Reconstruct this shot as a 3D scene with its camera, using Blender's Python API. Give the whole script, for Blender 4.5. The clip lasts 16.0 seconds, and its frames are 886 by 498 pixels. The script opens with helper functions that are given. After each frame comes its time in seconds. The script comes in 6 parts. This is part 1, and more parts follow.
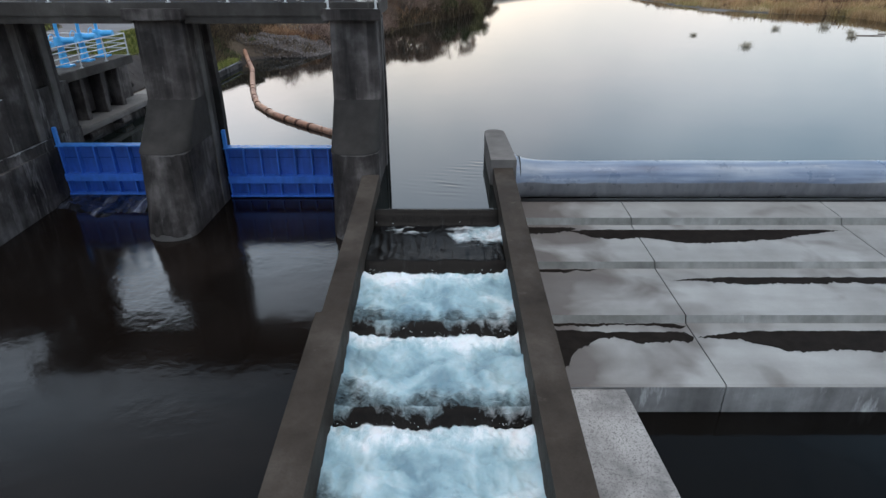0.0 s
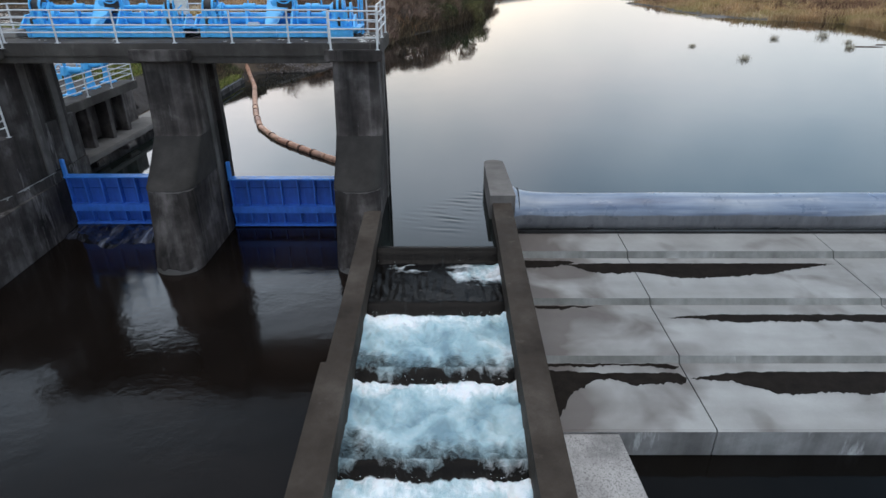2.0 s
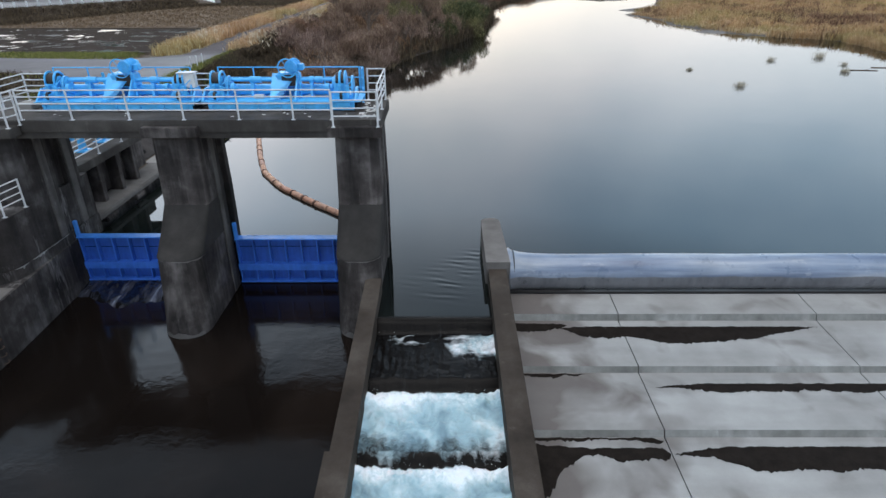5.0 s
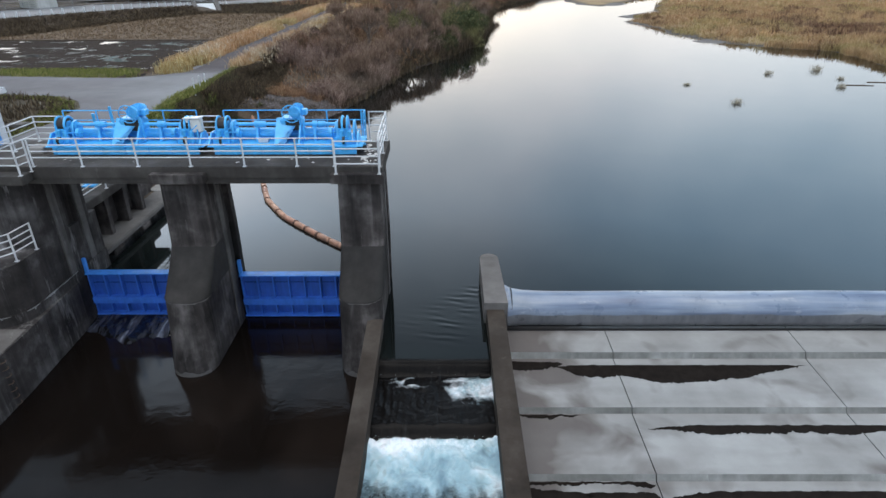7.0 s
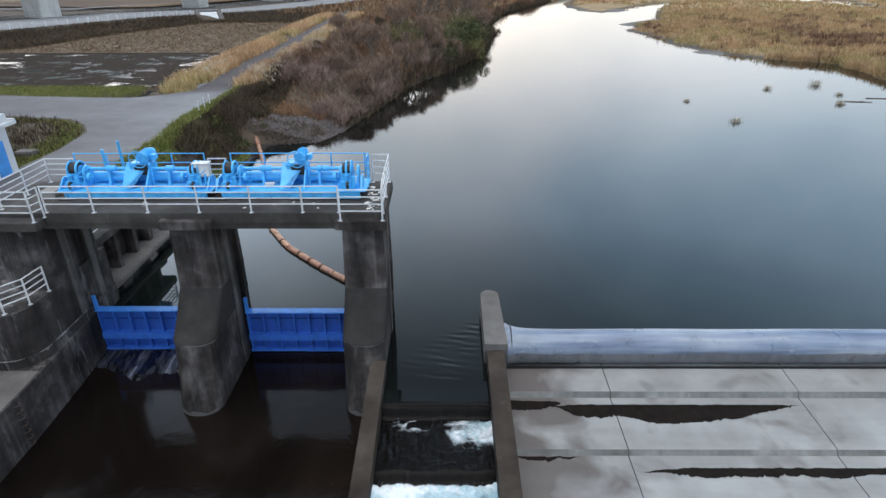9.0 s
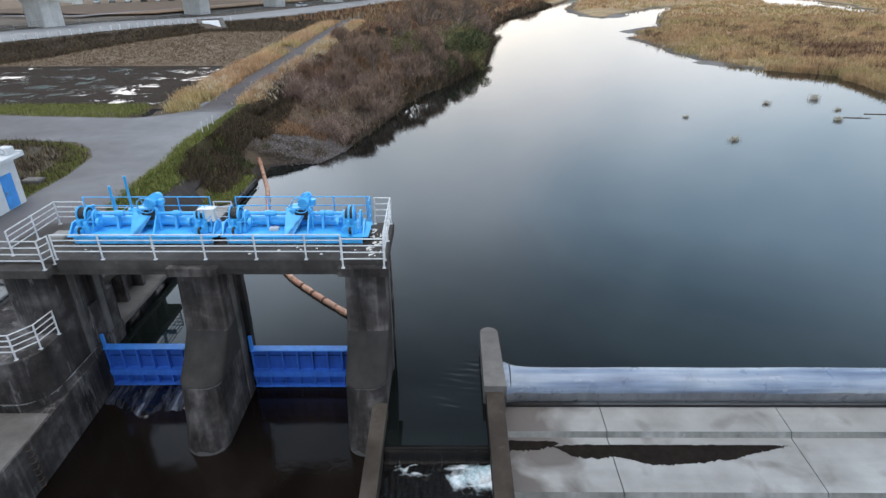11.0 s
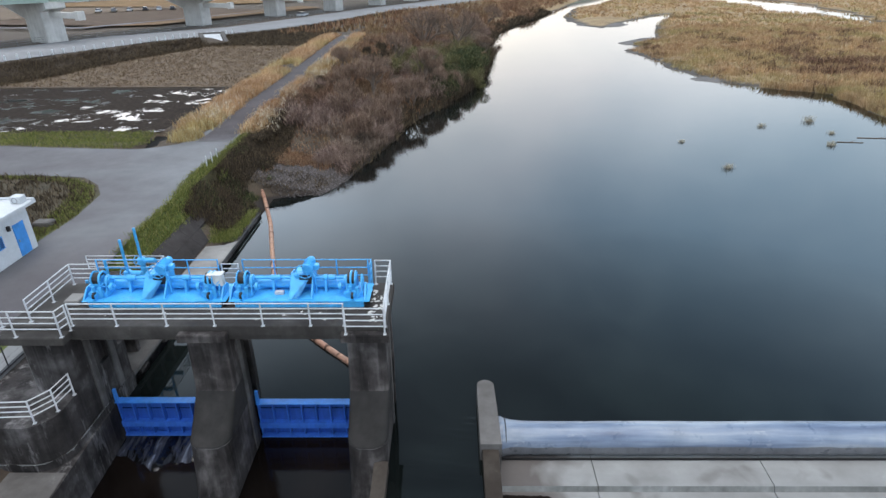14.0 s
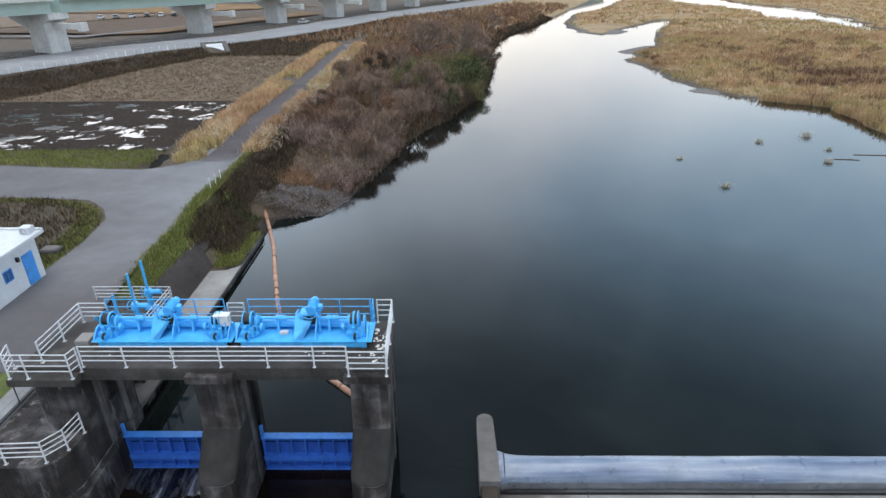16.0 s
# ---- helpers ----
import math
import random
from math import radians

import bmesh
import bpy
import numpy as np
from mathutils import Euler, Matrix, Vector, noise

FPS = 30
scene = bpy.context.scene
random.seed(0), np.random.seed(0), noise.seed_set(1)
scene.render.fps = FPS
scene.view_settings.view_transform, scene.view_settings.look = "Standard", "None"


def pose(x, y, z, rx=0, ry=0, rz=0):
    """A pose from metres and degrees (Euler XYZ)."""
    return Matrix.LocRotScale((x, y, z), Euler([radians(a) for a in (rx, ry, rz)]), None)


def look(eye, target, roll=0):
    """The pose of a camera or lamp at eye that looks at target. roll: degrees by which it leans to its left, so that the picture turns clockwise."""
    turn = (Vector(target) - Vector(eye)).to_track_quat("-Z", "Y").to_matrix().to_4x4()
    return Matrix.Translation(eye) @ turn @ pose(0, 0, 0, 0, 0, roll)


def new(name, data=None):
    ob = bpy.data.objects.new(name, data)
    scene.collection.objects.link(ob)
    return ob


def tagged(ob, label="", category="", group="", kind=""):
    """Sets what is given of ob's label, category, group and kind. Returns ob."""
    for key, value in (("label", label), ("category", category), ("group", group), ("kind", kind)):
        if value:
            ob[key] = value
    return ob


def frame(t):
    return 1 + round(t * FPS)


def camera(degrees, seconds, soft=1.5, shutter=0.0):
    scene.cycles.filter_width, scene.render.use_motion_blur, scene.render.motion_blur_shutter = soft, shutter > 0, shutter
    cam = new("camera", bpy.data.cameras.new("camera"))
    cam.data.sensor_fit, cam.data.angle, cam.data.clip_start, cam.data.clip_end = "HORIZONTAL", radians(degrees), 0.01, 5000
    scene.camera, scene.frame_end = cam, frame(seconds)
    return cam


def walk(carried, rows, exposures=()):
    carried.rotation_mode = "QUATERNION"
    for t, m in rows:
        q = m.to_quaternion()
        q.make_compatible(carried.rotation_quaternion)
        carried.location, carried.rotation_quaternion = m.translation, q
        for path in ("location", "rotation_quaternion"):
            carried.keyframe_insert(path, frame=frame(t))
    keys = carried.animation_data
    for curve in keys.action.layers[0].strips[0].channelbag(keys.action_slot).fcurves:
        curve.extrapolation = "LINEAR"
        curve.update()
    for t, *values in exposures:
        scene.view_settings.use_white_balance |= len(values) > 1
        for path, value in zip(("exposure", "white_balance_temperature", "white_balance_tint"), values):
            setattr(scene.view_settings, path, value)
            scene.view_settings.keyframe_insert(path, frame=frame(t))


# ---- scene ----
cam = camera(74.3, 16.0)
METRES, EYE, TILT, LEAN, TURN = 14.0, 6.98, -25.93, 0.0, 0.0
ROWS = [
    (0.0, 0.0, 0.0, 0.0, 0.0, 0.0, -0.0),
    (0.5, -0.0005, -0.0051, 0.0154, -0.05, -0.07, 0.03),
    (1.0, 0.001, -0.0118, 0.0357, -0.04, -0.1, 0.02),
    (1.5, 0.001, -0.0215, 0.0607, -0.01, -0.12, 0.01),
    (2.0, 0.0, -0.0329, 0.0892, 0.03, -0.16, 0.0),
    (2.5, 0.0012, -0.0432, 0.1175, 0.06, -0.18, -0.0),
    (3.0, 0.0041, -0.0552, 0.1444, 0.06, -0.16, 0.02),
    (3.5, 0.0079, -0.0668, 0.1722, 0.08, -0.16, 0.04),
    (4.0, 0.0092, -0.0765, 0.2012, 0.14, -0.15, 0.06),
    (4.5, 0.0098, -0.0862, 0.2306, 0.2, -0.14, 0.06),
    (7.0, 0.0117, -0.1401, 0.3735, 0.2, -0.23, 0.07),
    (7.5, 0.0116, -0.1515, 0.402, 0.23, -0.22, 0.06),
    (8.0, 0.0109, -0.1604, 0.4316, 0.3, -0.18, 0.04),
    (8.5, 0.0103, -0.1702, 0.4607, 0.34, -0.18, 0.03),
    (9.0, 0.0119, -0.1805, 0.4909, 0.34, -0.19, 0.02),
    (11.5, 0.0167, -0.2303, 0.6503, 0.49, -0.25, 0.05),
    (12.0, 0.0191, -0.2433, 0.6825, 0.49, -0.27, 0.08),
    (12.5, 0.0199, -0.256, 0.7148, 0.51, -0.28, 0.1),
    (13.0, 0.021, -0.269, 0.7469, 0.52, -0.27, 0.12),
    (13.5, 0.023, -0.2829, 0.7786, 0.54, -0.27, 0.12),
    (14.0, 0.0243, -0.2956, 0.8102, 0.53, -0.24, 0.15),
    (14.5, 0.0256, -0.3066, 0.8421, 0.56, -0.21, 0.14),
    (15.0, 0.0268, -0.3193, 0.8739, 0.6, -0.2, 0.14),
    (15.5, 0.025, -0.3332, 0.9056, 0.58, -0.21, 0.16),
    (16.0, 0.0261, -0.3433, 0.9373, 0.59, -0.16, 0.14),
]
walk(cam, [(t, pose(0, 0, EYE, TILT, LEAN, TURN) @ pose(METRES * x, METRES * y, METRES * z, 90 + pitch, roll, yaw)) for t, x, y, z, yaw, pitch, roll in ROWS], exposures=((0.0, -0.37), (4.5, -0.23), (9.0, -0.08), (16.0, 0.01)))
# ---- light ----
SUN_EL, SUN_AZ = radians(9.0), radians(-2.0)   # low sun ahead, behind thin cloud
world = bpy.data.worlds.new("sky")
scene.world = world
world.use_nodes = True
wn = world.node_tree.nodes
sky = wn.new("ShaderNodeTexSky")
sky.sky_type, sky.sun_disc = 'NISHITA', False
sky.sun_elevation, sky.sun_rotation = SUN_EL, SUN_AZ
sky.air_density, sky.dust_density, sky.ozone_density = 1.0, 1.5, 2.0
links = world.node_tree.links
# thin cloud: pale at the horizon, slate blue overhead, with soft drifts
way = wn.new("ShaderNodeTexCoord").outputs["Generated"]
sep = wn.new("ShaderNodeSeparateXYZ")
links.new(way, sep.inputs[0])
veil = wn.new("ShaderNodeValToRGB")
for k, (p, c) in zip([veil.color_ramp.elements[0], veil.color_ramp.elements[1]] + [veil.color_ramp.elements.new(0.5) for _ in range(4)],
                     ((0.0, (0.86, 0.815, 0.745)), (1.0, (0.5, 0.56, 0.64)), (0.16, (1.05, 1.04, 1.02)), (0.38, (0.97, 1.17, 1.34)), (0.62, (0.235, 0.3, 0.36)), (0.84, (0.21, 0.26, 0.31)))):
    k.position, k.color = p, (*c, 1)
links.new(sep.outputs[2], veil.inputs[0])
puff = wn.new("ShaderNodeTexNoise")
puff.inputs["Scale"].default_value, puff.inputs["Detail"].default_value = 3.2, 4.0
links.new(way, puff.inputs["Vector"])
soft = wn.new("ShaderNodeValToRGB")
soft.color_ramp.elements[0].position, soft.color_ramp.elements[0].color = 0.36, (0.8, 0.86, 0.9, 1)
soft.color_ramp.elements[1].position, soft.color_ramp.elements[1].color = 0.68, (1.13, 1.1, 1.08, 1)
links.new(puff.outputs[0], soft.inputs[0])
drift = wn.new("ShaderNodeMix")
drift.data_type, drift.blend_type = "RGBA", "MULTIPLY"
drift.inputs[0].default_value = 1.0
links.new(veil.outputs[0], drift.inputs[6])
links.new(soft.outputs[0], drift.inputs[7])
lift = wn.new("ShaderNodeMix")
lift.data_type, lift.blend_type = "RGBA", "MULTIPLY"
lift.inputs[0].default_value, lift.inputs[7].default_value = 1.0, (19.0, 19.4, 20.8, 1)
links.new(drift.outputs[2], lift.inputs[6])
# warmer and brighter towards the veiled sun
aim = wn.new("ShaderNodeVectorMath")
aim.operation = "DOT_PRODUCT"
aim.inputs[1].default_value = (-0.45, 0.80, 0.40)
links.new(way, aim.inputs[0])
glow = wn.new("ShaderNodeValToRGB")
glow.color_ramp.elements[0].position, glow.color_ramp.elements[0].color = 0.84, (0.97, 0.985, 1.0, 1)
glow.color_ramp.elements[1].position, glow.color_ramp.elements[1].color = 1.0, (2.25, 2.1, 1.98, 1)
mid_glow = glow.color_ramp.elements.new(0.94)
mid_glow.color = (1.22, 1.18, 1.14, 1)
links.new(aim.outputs["Value"], glow.inputs[0])
warm = wn.new("ShaderNodeMix")
warm.data_type, warm.blend_type = "RGBA", "MULTIPLY"
warm.inputs[0].default_value = 1.0
links.new(lift.outputs[2], warm.inputs[6])
links.new(glow.outputs[0], warm.inputs[7])
# a bluer gap in the cloud, up and away from the sun
blue_aim = wn.new("ShaderNodeVectorMath")
blue_aim.operation = "DOT_PRODUCT"
blue_aim.inputs[1].default_value = (0.5, 0.74, 0.45)
links.new(way, blue_aim.inputs[0])
gap = wn.new("ShaderNodeValToRGB")
gap.color_ramp.elements[0].position, gap.color_ramp.elements[0].color = 0.9, (1, 1, 1, 1)
gap.color_ramp.elements[1].position, gap.color_ramp.elements[1].color = 0.985, (0.84, 0.98, 1.04, 1)
links.new(blue_aim.outputs["Value"], gap.inputs[0])
clear = wn.new("ShaderNodeMix")
clear.data_type, clear.blend_type = "RGBA", "MULTIPLY"
clear.inputs[0].default_value = 1.0
links.new(warm.outputs[2], clear.inputs[6])
links.new(gap.outputs[0], clear.inputs[7])
cloud = wn.new("ShaderNodeMix")
cloud.data_type = "RGBA"
cloud.inputs[0].default_value = 0.82
links.new(sky.outputs[0], cloud.inputs[6])
links.new(clear.outputs[2], cloud.inputs[7])
links.new(cloud.outputs[2], wn["Background"].inputs[0])
wn["Background"].inputs[1].default_value = 0.1
sun = new("sun", bpy.data.lights.new("sun", "SUN"))
sun.data.energy, sun.data.angle, sun.data.color = 2.2, radians(56), (1.0, 0.96, 0.92)
sun.matrix_world = look((0, -5, 40), (0, 0, 0))   # veiled light from high above


# ---- materials ----
class Nodes:
    """A short hand for node trees."""
    def __init__(self, name):
        self.m = bpy.data.materials.new(name)
        self.m.use_nodes = True
        self.t = self.m.node_tree
        self.b = self.t.nodes["Principled BSDF"]
        self.pos = self.t.nodes.new("ShaderNodeNewGeometry").outputs["Position"]

    def link(self, a, b):
        self.t.links.new(a, b)

    def put(self, key, v):
        s = self.b.inputs[key]
        if hasattr(v, "is_output"):
            self.link(v, s)
        else:
            s.default_value = v

    def scaled(self, sx, sy, sz, off=0.0):
        n = self.t.nodes.new("ShaderNodeMapping")
        n.inputs["Scale"].default_value = (sx, sy, sz)
        n.inputs["Location"].default_value = (off, off * 1.7, off * 0.6)
        self.link(self.pos, n.inputs["Vector"])
        return n.outputs[0]

    def noise(self, scale, detail=5, rough=0.6, vec=None, dist=0.0):
        n = self.t.nodes.new("ShaderNodeTexNoise")
        n.inputs["Scale"].default_value, n.inputs["Detail"].default_value = scale, detail
        n.inputs["Roughness"].default_value, n.inputs["Distortion"].default_value = rough, dist
        self.link(vec or self.pos, n.inputs["Vector"])
        return n.outputs[0]

    def ramp(self, fac, stops):
        n = self.t.nodes.new("ShaderNodeValToRGB")
        e = n.color_ramp.elements
        while len(e) < len(stops):
            e.new(0.5)
        for k, (p, c) in zip(e, stops):
            k.position = p
            k.color = (*c, 1) if isinstance(c, tuple) else (c, c, c, 1)
        self.link(fac, n.inputs[0])
        return n.outputs[0]

    def mix(self, fac, a, b, mode="MIX"):
        n = self.t.nodes.new("ShaderNodeMix")
        n.data_type, n.blend_type = "RGBA", mode
        for s, v in ((n.inputs[0], fac), (n.inputs[6], a), (n.inputs[7], b)):
            if hasattr(v, "is_output"):
                self.link(v, s)
            elif isinstance(v, tuple):
                s.default_value = (*v, 1)
            else:
                s.default_value = v
        return n.outputs[2]

    def maths(self, op, a, b=0.0):
        n = self.t.nodes.new("ShaderNodeMath")
        n.operation = op
        for s, v in zip(n.inputs, (a, b)):
            if hasattr(v, "is_output"):
                self.link(v, s)
            else:
                s.default_value = v
        return n.outputs[0]

    def bump(self, h, strength=0.3, dist=0.02):
        n = self.t.nodes.new("ShaderNodeBump")
        n.inputs["Strength"].default_value, n.inputs["Distance"].default_value = strength, dist
        self.link(h, n.inputs["Height"])
        self.link(n.outputs[0], self.b.inputs["Normal"])

    def island(self):
        return self.t.nodes.new("ShaderNodeNewGeometry").outputs["Random Per Island"]

    def objrand(self):
        return self.t.nodes.new("ShaderNodeObjectInfo").outputs["Random"]


def mat_concrete(name, dark, mid, light, streak=0.5, rough=0.85, spots=0.0, bump=0.35, chalk=0.45):
    """Weathered concrete: large stains, upright run marks, fine grain."""
    n = Nodes(name)
    big = n.ramp(n.noise(0.55, 6, 0.62), [(0.3, dark), (0.52, mid), (0.75, light)])
    runs = n.ramp(n.noise(1.0, 5, 0.6, n.scaled(2.0, 2.0, 0.14, 3.0)), [(0.34, 0.3), (0.64, 1.0)])
    col = n.mix(streak, big, runs, "MULTIPLY")
    thin = n.ramp(n.noise(1.0, 3, 0.5, n.scaled(5.0, 5.0, 0.1, 8.0)), [(0.56, 0.0), (0.74, 1.0)])
    col = n.mix(n.maths("MULTIPLY", thin, 0.22 * streak), col, light)
    pale = n.ramp(n.noise(1.0, 6, 0.7, n.scaled(1.6, 1.6, 0.35, 11.0)), [(0.63 - 0.07 * (chalk > 0.5), 0.0), (0.74, 1.0)])
    col = n.mix(n.maths("MULTIPLY", pale, chalk), col, tuple(min(1, c * 1.7) for c in light))
    fine = n.noise(38, 4, 0.7)
    col = n.mix(0.3, col, n.ramp(fine, [(0.3, 0.6), (0.7, 1.0)]), "MULTIPLY")
    if spots:
        col = n.mix(n.maths("MULTIPLY", n.ramp(n.noise(27, 3, 0.75), [(0.53, 0.0), (0.6, 1.0)]), spots), col, dark)
    n.put("Base Color", col)
    n.put("Roughness", n.ramp(n.noise(2.0, 5), [(0.3, rough - 0.2), (0.7, rough)]))
    n.put("Specular IOR Level", 0.15)
    n.bump(n.maths("ADD", n.maths("MULTIPLY", fine, 0.4), n.noise(5, 6, 0.65)), bump, 0.02)
    return n.m


def mat_paint(name, c, rough=0.45, wear=(0.25, 0.2, 0.16), amount=0.25, dirt=0.25):
    n = Nodes(name)
    d = n.ramp(n.noise(2.3, 6, 0.65), [(0.3, tuple(v * 0.72 for v in c)), (0.7, c)])
    d = n.mix(dirt, d, n.ramp(n.noise(1.0, 5, 0.6, n.scaled(6, 6, 0.8)), [(0.3, 0.45), (0.6, 1.0)]), "MULTIPLY")
    w = n.ramp(n.noise(19, 6, 0.75), [(0.66, 0.0), (0.72, 1.0)])
    n.put("Base Color", n.mix(n.maths("MULTIPLY", w, amount), d, wear))
    n.put("Roughness", n.ramp(n.noise(8, 4), [(0.3, rough - 0.1), (0.7, rough + 0.15)]))
    n.bump(n.noise(24, 4, 0.6), 0.12, 0.01)
    return n.m


def mat_plain(name, c, rough=0.8, vary=0.3, scale=6.0, bump=0.2, metal=0.0):
    n = Nodes(name)
    a = n.ramp(n.noise(scale, 6, 0.65), [(0.25, tuple(v * (1 - vary) for v in c)), (0.75, tuple(min(1, v * (1 + vary)) for v in c))])
    n.put("Base Color", n.mix(0.35, a, n.ramp(n.noise(scale * 7, 4, 0.7), [(0.3, 0.55), (0.7, 1.0)]), "MULTIPLY"))
    n.put("Roughness", rough)
    n.put("Metallic", metal)
    n.put("Specular IOR Level", 0.5 if rough < 0.6 else 0.15)
    n.bump(n.noise(scale * 5, 5, 0.7), bump, 0.02)
    return n.m


def mat_leaf(name, stops, rough=0.8, large=0.0):
    """Colour by blade or leaf; large: strength of drifts of colour across the ground."""
    n = Nodes(name)
    c = n.ramp(n.island(), stops)
    if large:
        c = n.mix(large, c, n.ramp(n.noise(0.06, 4, 0.6), [(0.36, (0.58, 0.39, 0.28)), (0.48, (1.05, 0.88, 0.72)), (0.62, (0.72, 0.8, 0.46))]), "MULTIPLY")
        c = n.mix(large * 0.8, c, n.ramp(n.noise(0.33, 5, 0.7), [(0.38, (0.48, 0.41, 0.34)), (0.5, (0.98, 0.97, 0.95)), (0.66, (1.28, 1.14, 0.95))]), "MULTIPLY")
    n.put("Base Color", c)
    n.put("Roughness", rough)
    n.put("Specular IOR Level", 0.1)
    return n.m


def mat_water(name, deep, rough, wave, strength, spec=0.5):
    n = Nodes(name)
    bed = n.ramp(n.noise(0.13, 5, 0.6, None, 0.8), [(0.42, deep[:3]), (0.7, tuple(v * 2.6 for v in deep[:3]))])
    n.put("Base Color", bed)
    n.put("Roughness", rough)
    n.put("IOR", 1.333)
    n.put("Specular IOR Level", spec)
    h = n.maths("ADD", n.noise(wave, 3, 0.5), n.maths("MULTIPLY", n.noise(wave * 4.5, 3, 0.55), 0.25))
    calm = n.ramp(n.noise(0.22, 3, 0.5), [(0.4, 0.15), (0.62, 1.0)])
    n.bump(n.maths("MULTIPLY", h, calm), strength, 0.05)
    return n.m


PIER = mat_concrete("weathered dark concrete", (0.014, 0.0122, 0.0118), (0.066, 0.058, 0.056), (0.23, 0.212, 0.205), 0.92)
ABUT = mat_concrete("dark concrete with lime bloom", (0.014, 0.0122, 0.0118), (0.056, 0.05, 0.049), (0.2, 0.19, 0.19), 0.85, chalk=0.75)
LIMEC = mat_concrete("lime streaked concrete", (0.14, 0.138, 0.135), (0.26, 0.26, 0.26), (0.42, 0.43, 0.43), 0.45, 0.8, chalk=0.9)
PIERD = mat_concrete("algae dark concrete", (0.021, 0.0195, 0.0185), (0.032, 0.03, 0.029), (0.045, 0.042, 0.04), 0.3, chalk=0.12)
# Paler than the piers: light on the slot edges is put into this colour.
SLOTC = mat_concrete("lit slot concrete", (0.05, 0.046, 0.044), (0.12, 0.113, 0.11), (0.22, 0.21, 0.205), 0.6)
DECKC = mat_concrete("deck concrete", (0.035, 0.031, 0.029), (0.065, 0.06, 0.056), (0.12, 0.113, 0.106), 0.3)
WALLC = mat_concrete("damp brown concrete", (0.022, 0.0165, 0.013), (0.046, 0.037, 0.03), (0.09, 0.077, 0.066), 0.15, spots=0.25, chalk=0.35)
CAPC = mat_concrete("grey cap concrete", (0.09, 0.083, 0.078), (0.135, 0.127, 0.122), (0.19, 0.18, 0.175), 0.2, spots=0.2)


def mat_slab():
    """Pale apron concrete, browned by seepage in soft blotches beside the fishway wall."""
    n = Nodes("pale apron concrete")
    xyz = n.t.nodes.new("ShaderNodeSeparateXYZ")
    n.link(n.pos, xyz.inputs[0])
    base = n.ramp(n.noise(0.35, 5, 0.55), [(0.3, (0.225, 0.222, 0.216)), (0.5, (0.285, 0.286, 0.281)), (0.72, (0.365, 0.372, 0.368))])
    wash = n.ramp(n.noise(1.0, 4, 0.5, n.scaled(0.22, 1.5, 1.0, 4.0)), [(0.35, 0.84), (0.62, 1.0)])
    c = n.mix(0.8, base, wash, "MULTIPLY")
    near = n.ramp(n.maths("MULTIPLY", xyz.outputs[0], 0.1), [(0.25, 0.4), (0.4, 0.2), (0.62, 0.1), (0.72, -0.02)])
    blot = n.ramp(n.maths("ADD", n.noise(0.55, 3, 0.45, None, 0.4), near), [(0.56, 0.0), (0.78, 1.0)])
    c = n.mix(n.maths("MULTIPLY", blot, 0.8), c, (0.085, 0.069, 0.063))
    c = n.mix(0.25, c, n.ramp(n.noise(30, 4, 0.7), [(0.3, 0.65), (0.7, 1.0)]), "MULTIPLY")
    n.put("Base Color", c)
    n.put("Roughness", n.ramp(n.noise(1.2, 5), [(0.3, 0.5), (0.7, 0.75)]))
    n.put("Specular IOR Level", 0.2)
    n.bump(n.maths("ADD", n.noise(6, 5, 0.6), n.maths("MULTIPLY", n.noise(40, 3), 0.3)), 0.2, 0.015)
    return n.m


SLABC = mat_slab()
# Streaks are dirt; the darker base holds the risers' weaker light.
RISERC = mat_concrete("shaded, grimy riser concrete", (0.13, 0.132, 0.125), (0.22, 0.225, 0.216), (0.34, 0.35, 0.345), 0.4, 0.8)
SPECK = mat_concrete("speckled concrete", (0.11, 0.108, 0.108), (0.36, 0.35, 0.345), (0.46, 0.455, 0.45), 0.08, spots=0.8, chalk=0.2)
APRON2 = mat_concrete("light bank concrete", (0.19, 0.182, 0.172), (0.27, 0.262, 0.25), (0.34, 0.333, 0.32), 0.1)
PALEC = mat_concrete("pale viaduct concrete", (0.5, 0.5, 0.48), (0.6, 0.6, 0.58), (0.66, 0.66, 0.64), 0.2)
BLUE = mat_paint("bright blue paint", (0.08, 0.48, 0.93), 0.35, amount=0.08, dirt=0.2)
# One gate blue in three tones: light from above is put into the colours.
GATEB = mat_paint("gate blue, shaded tone", (0.03, 0.115, 0.5), 0.45, (0.02, 0.05, 0.14), 0.5, 0.55)
FLANGEB = mat_paint("gate blue, lit flange tone", (0.06, 0.29, 0.84), 0.4, (0.03, 0.08, 0.25), 0.2, 0.3)
GATER = mat_paint("gate blue, lit rib tone", (0.05, 0.19, 0.72), 0.4, (0.02, 0.06, 0.2), 0.3, 0.3)
RAILW = mat_paint("white rail paint", (0.64, 0.66, 0.68), 0.5, (0.4, 0.36, 0.32), 0.3, 0.15)
BLACK = mat_plain("black greased rope", (0.012, 0.012, 0.013), 0.5)
STEEL = mat_plain("grey steel", (0.3, 0.31, 0.32), 0.4, metal=0.8)
n = Nodes("worn asphalt")
c = n.ramp(n.noise(0.055, 4, 0.5, None, 0.4), [(0.38, (0.113, 0.105, 0.111)), (0.5, (0.145, 0.141, 0.148)), (0.62, (0.19, 0.196, 0.205))])
c = n.mix(0.6, c, n.ramp(n.noise(0.9, 6, 0.65), [(0.3, 0.72), (0.7, 1.0)]), "MULTIPLY")
n.put("Base Color", n.mix(0.3, c, n.ramp(n.noise(22, 4, 0.7), [(0.3, 0.6), (0.7, 1.0)]), "MULTIPLY"))
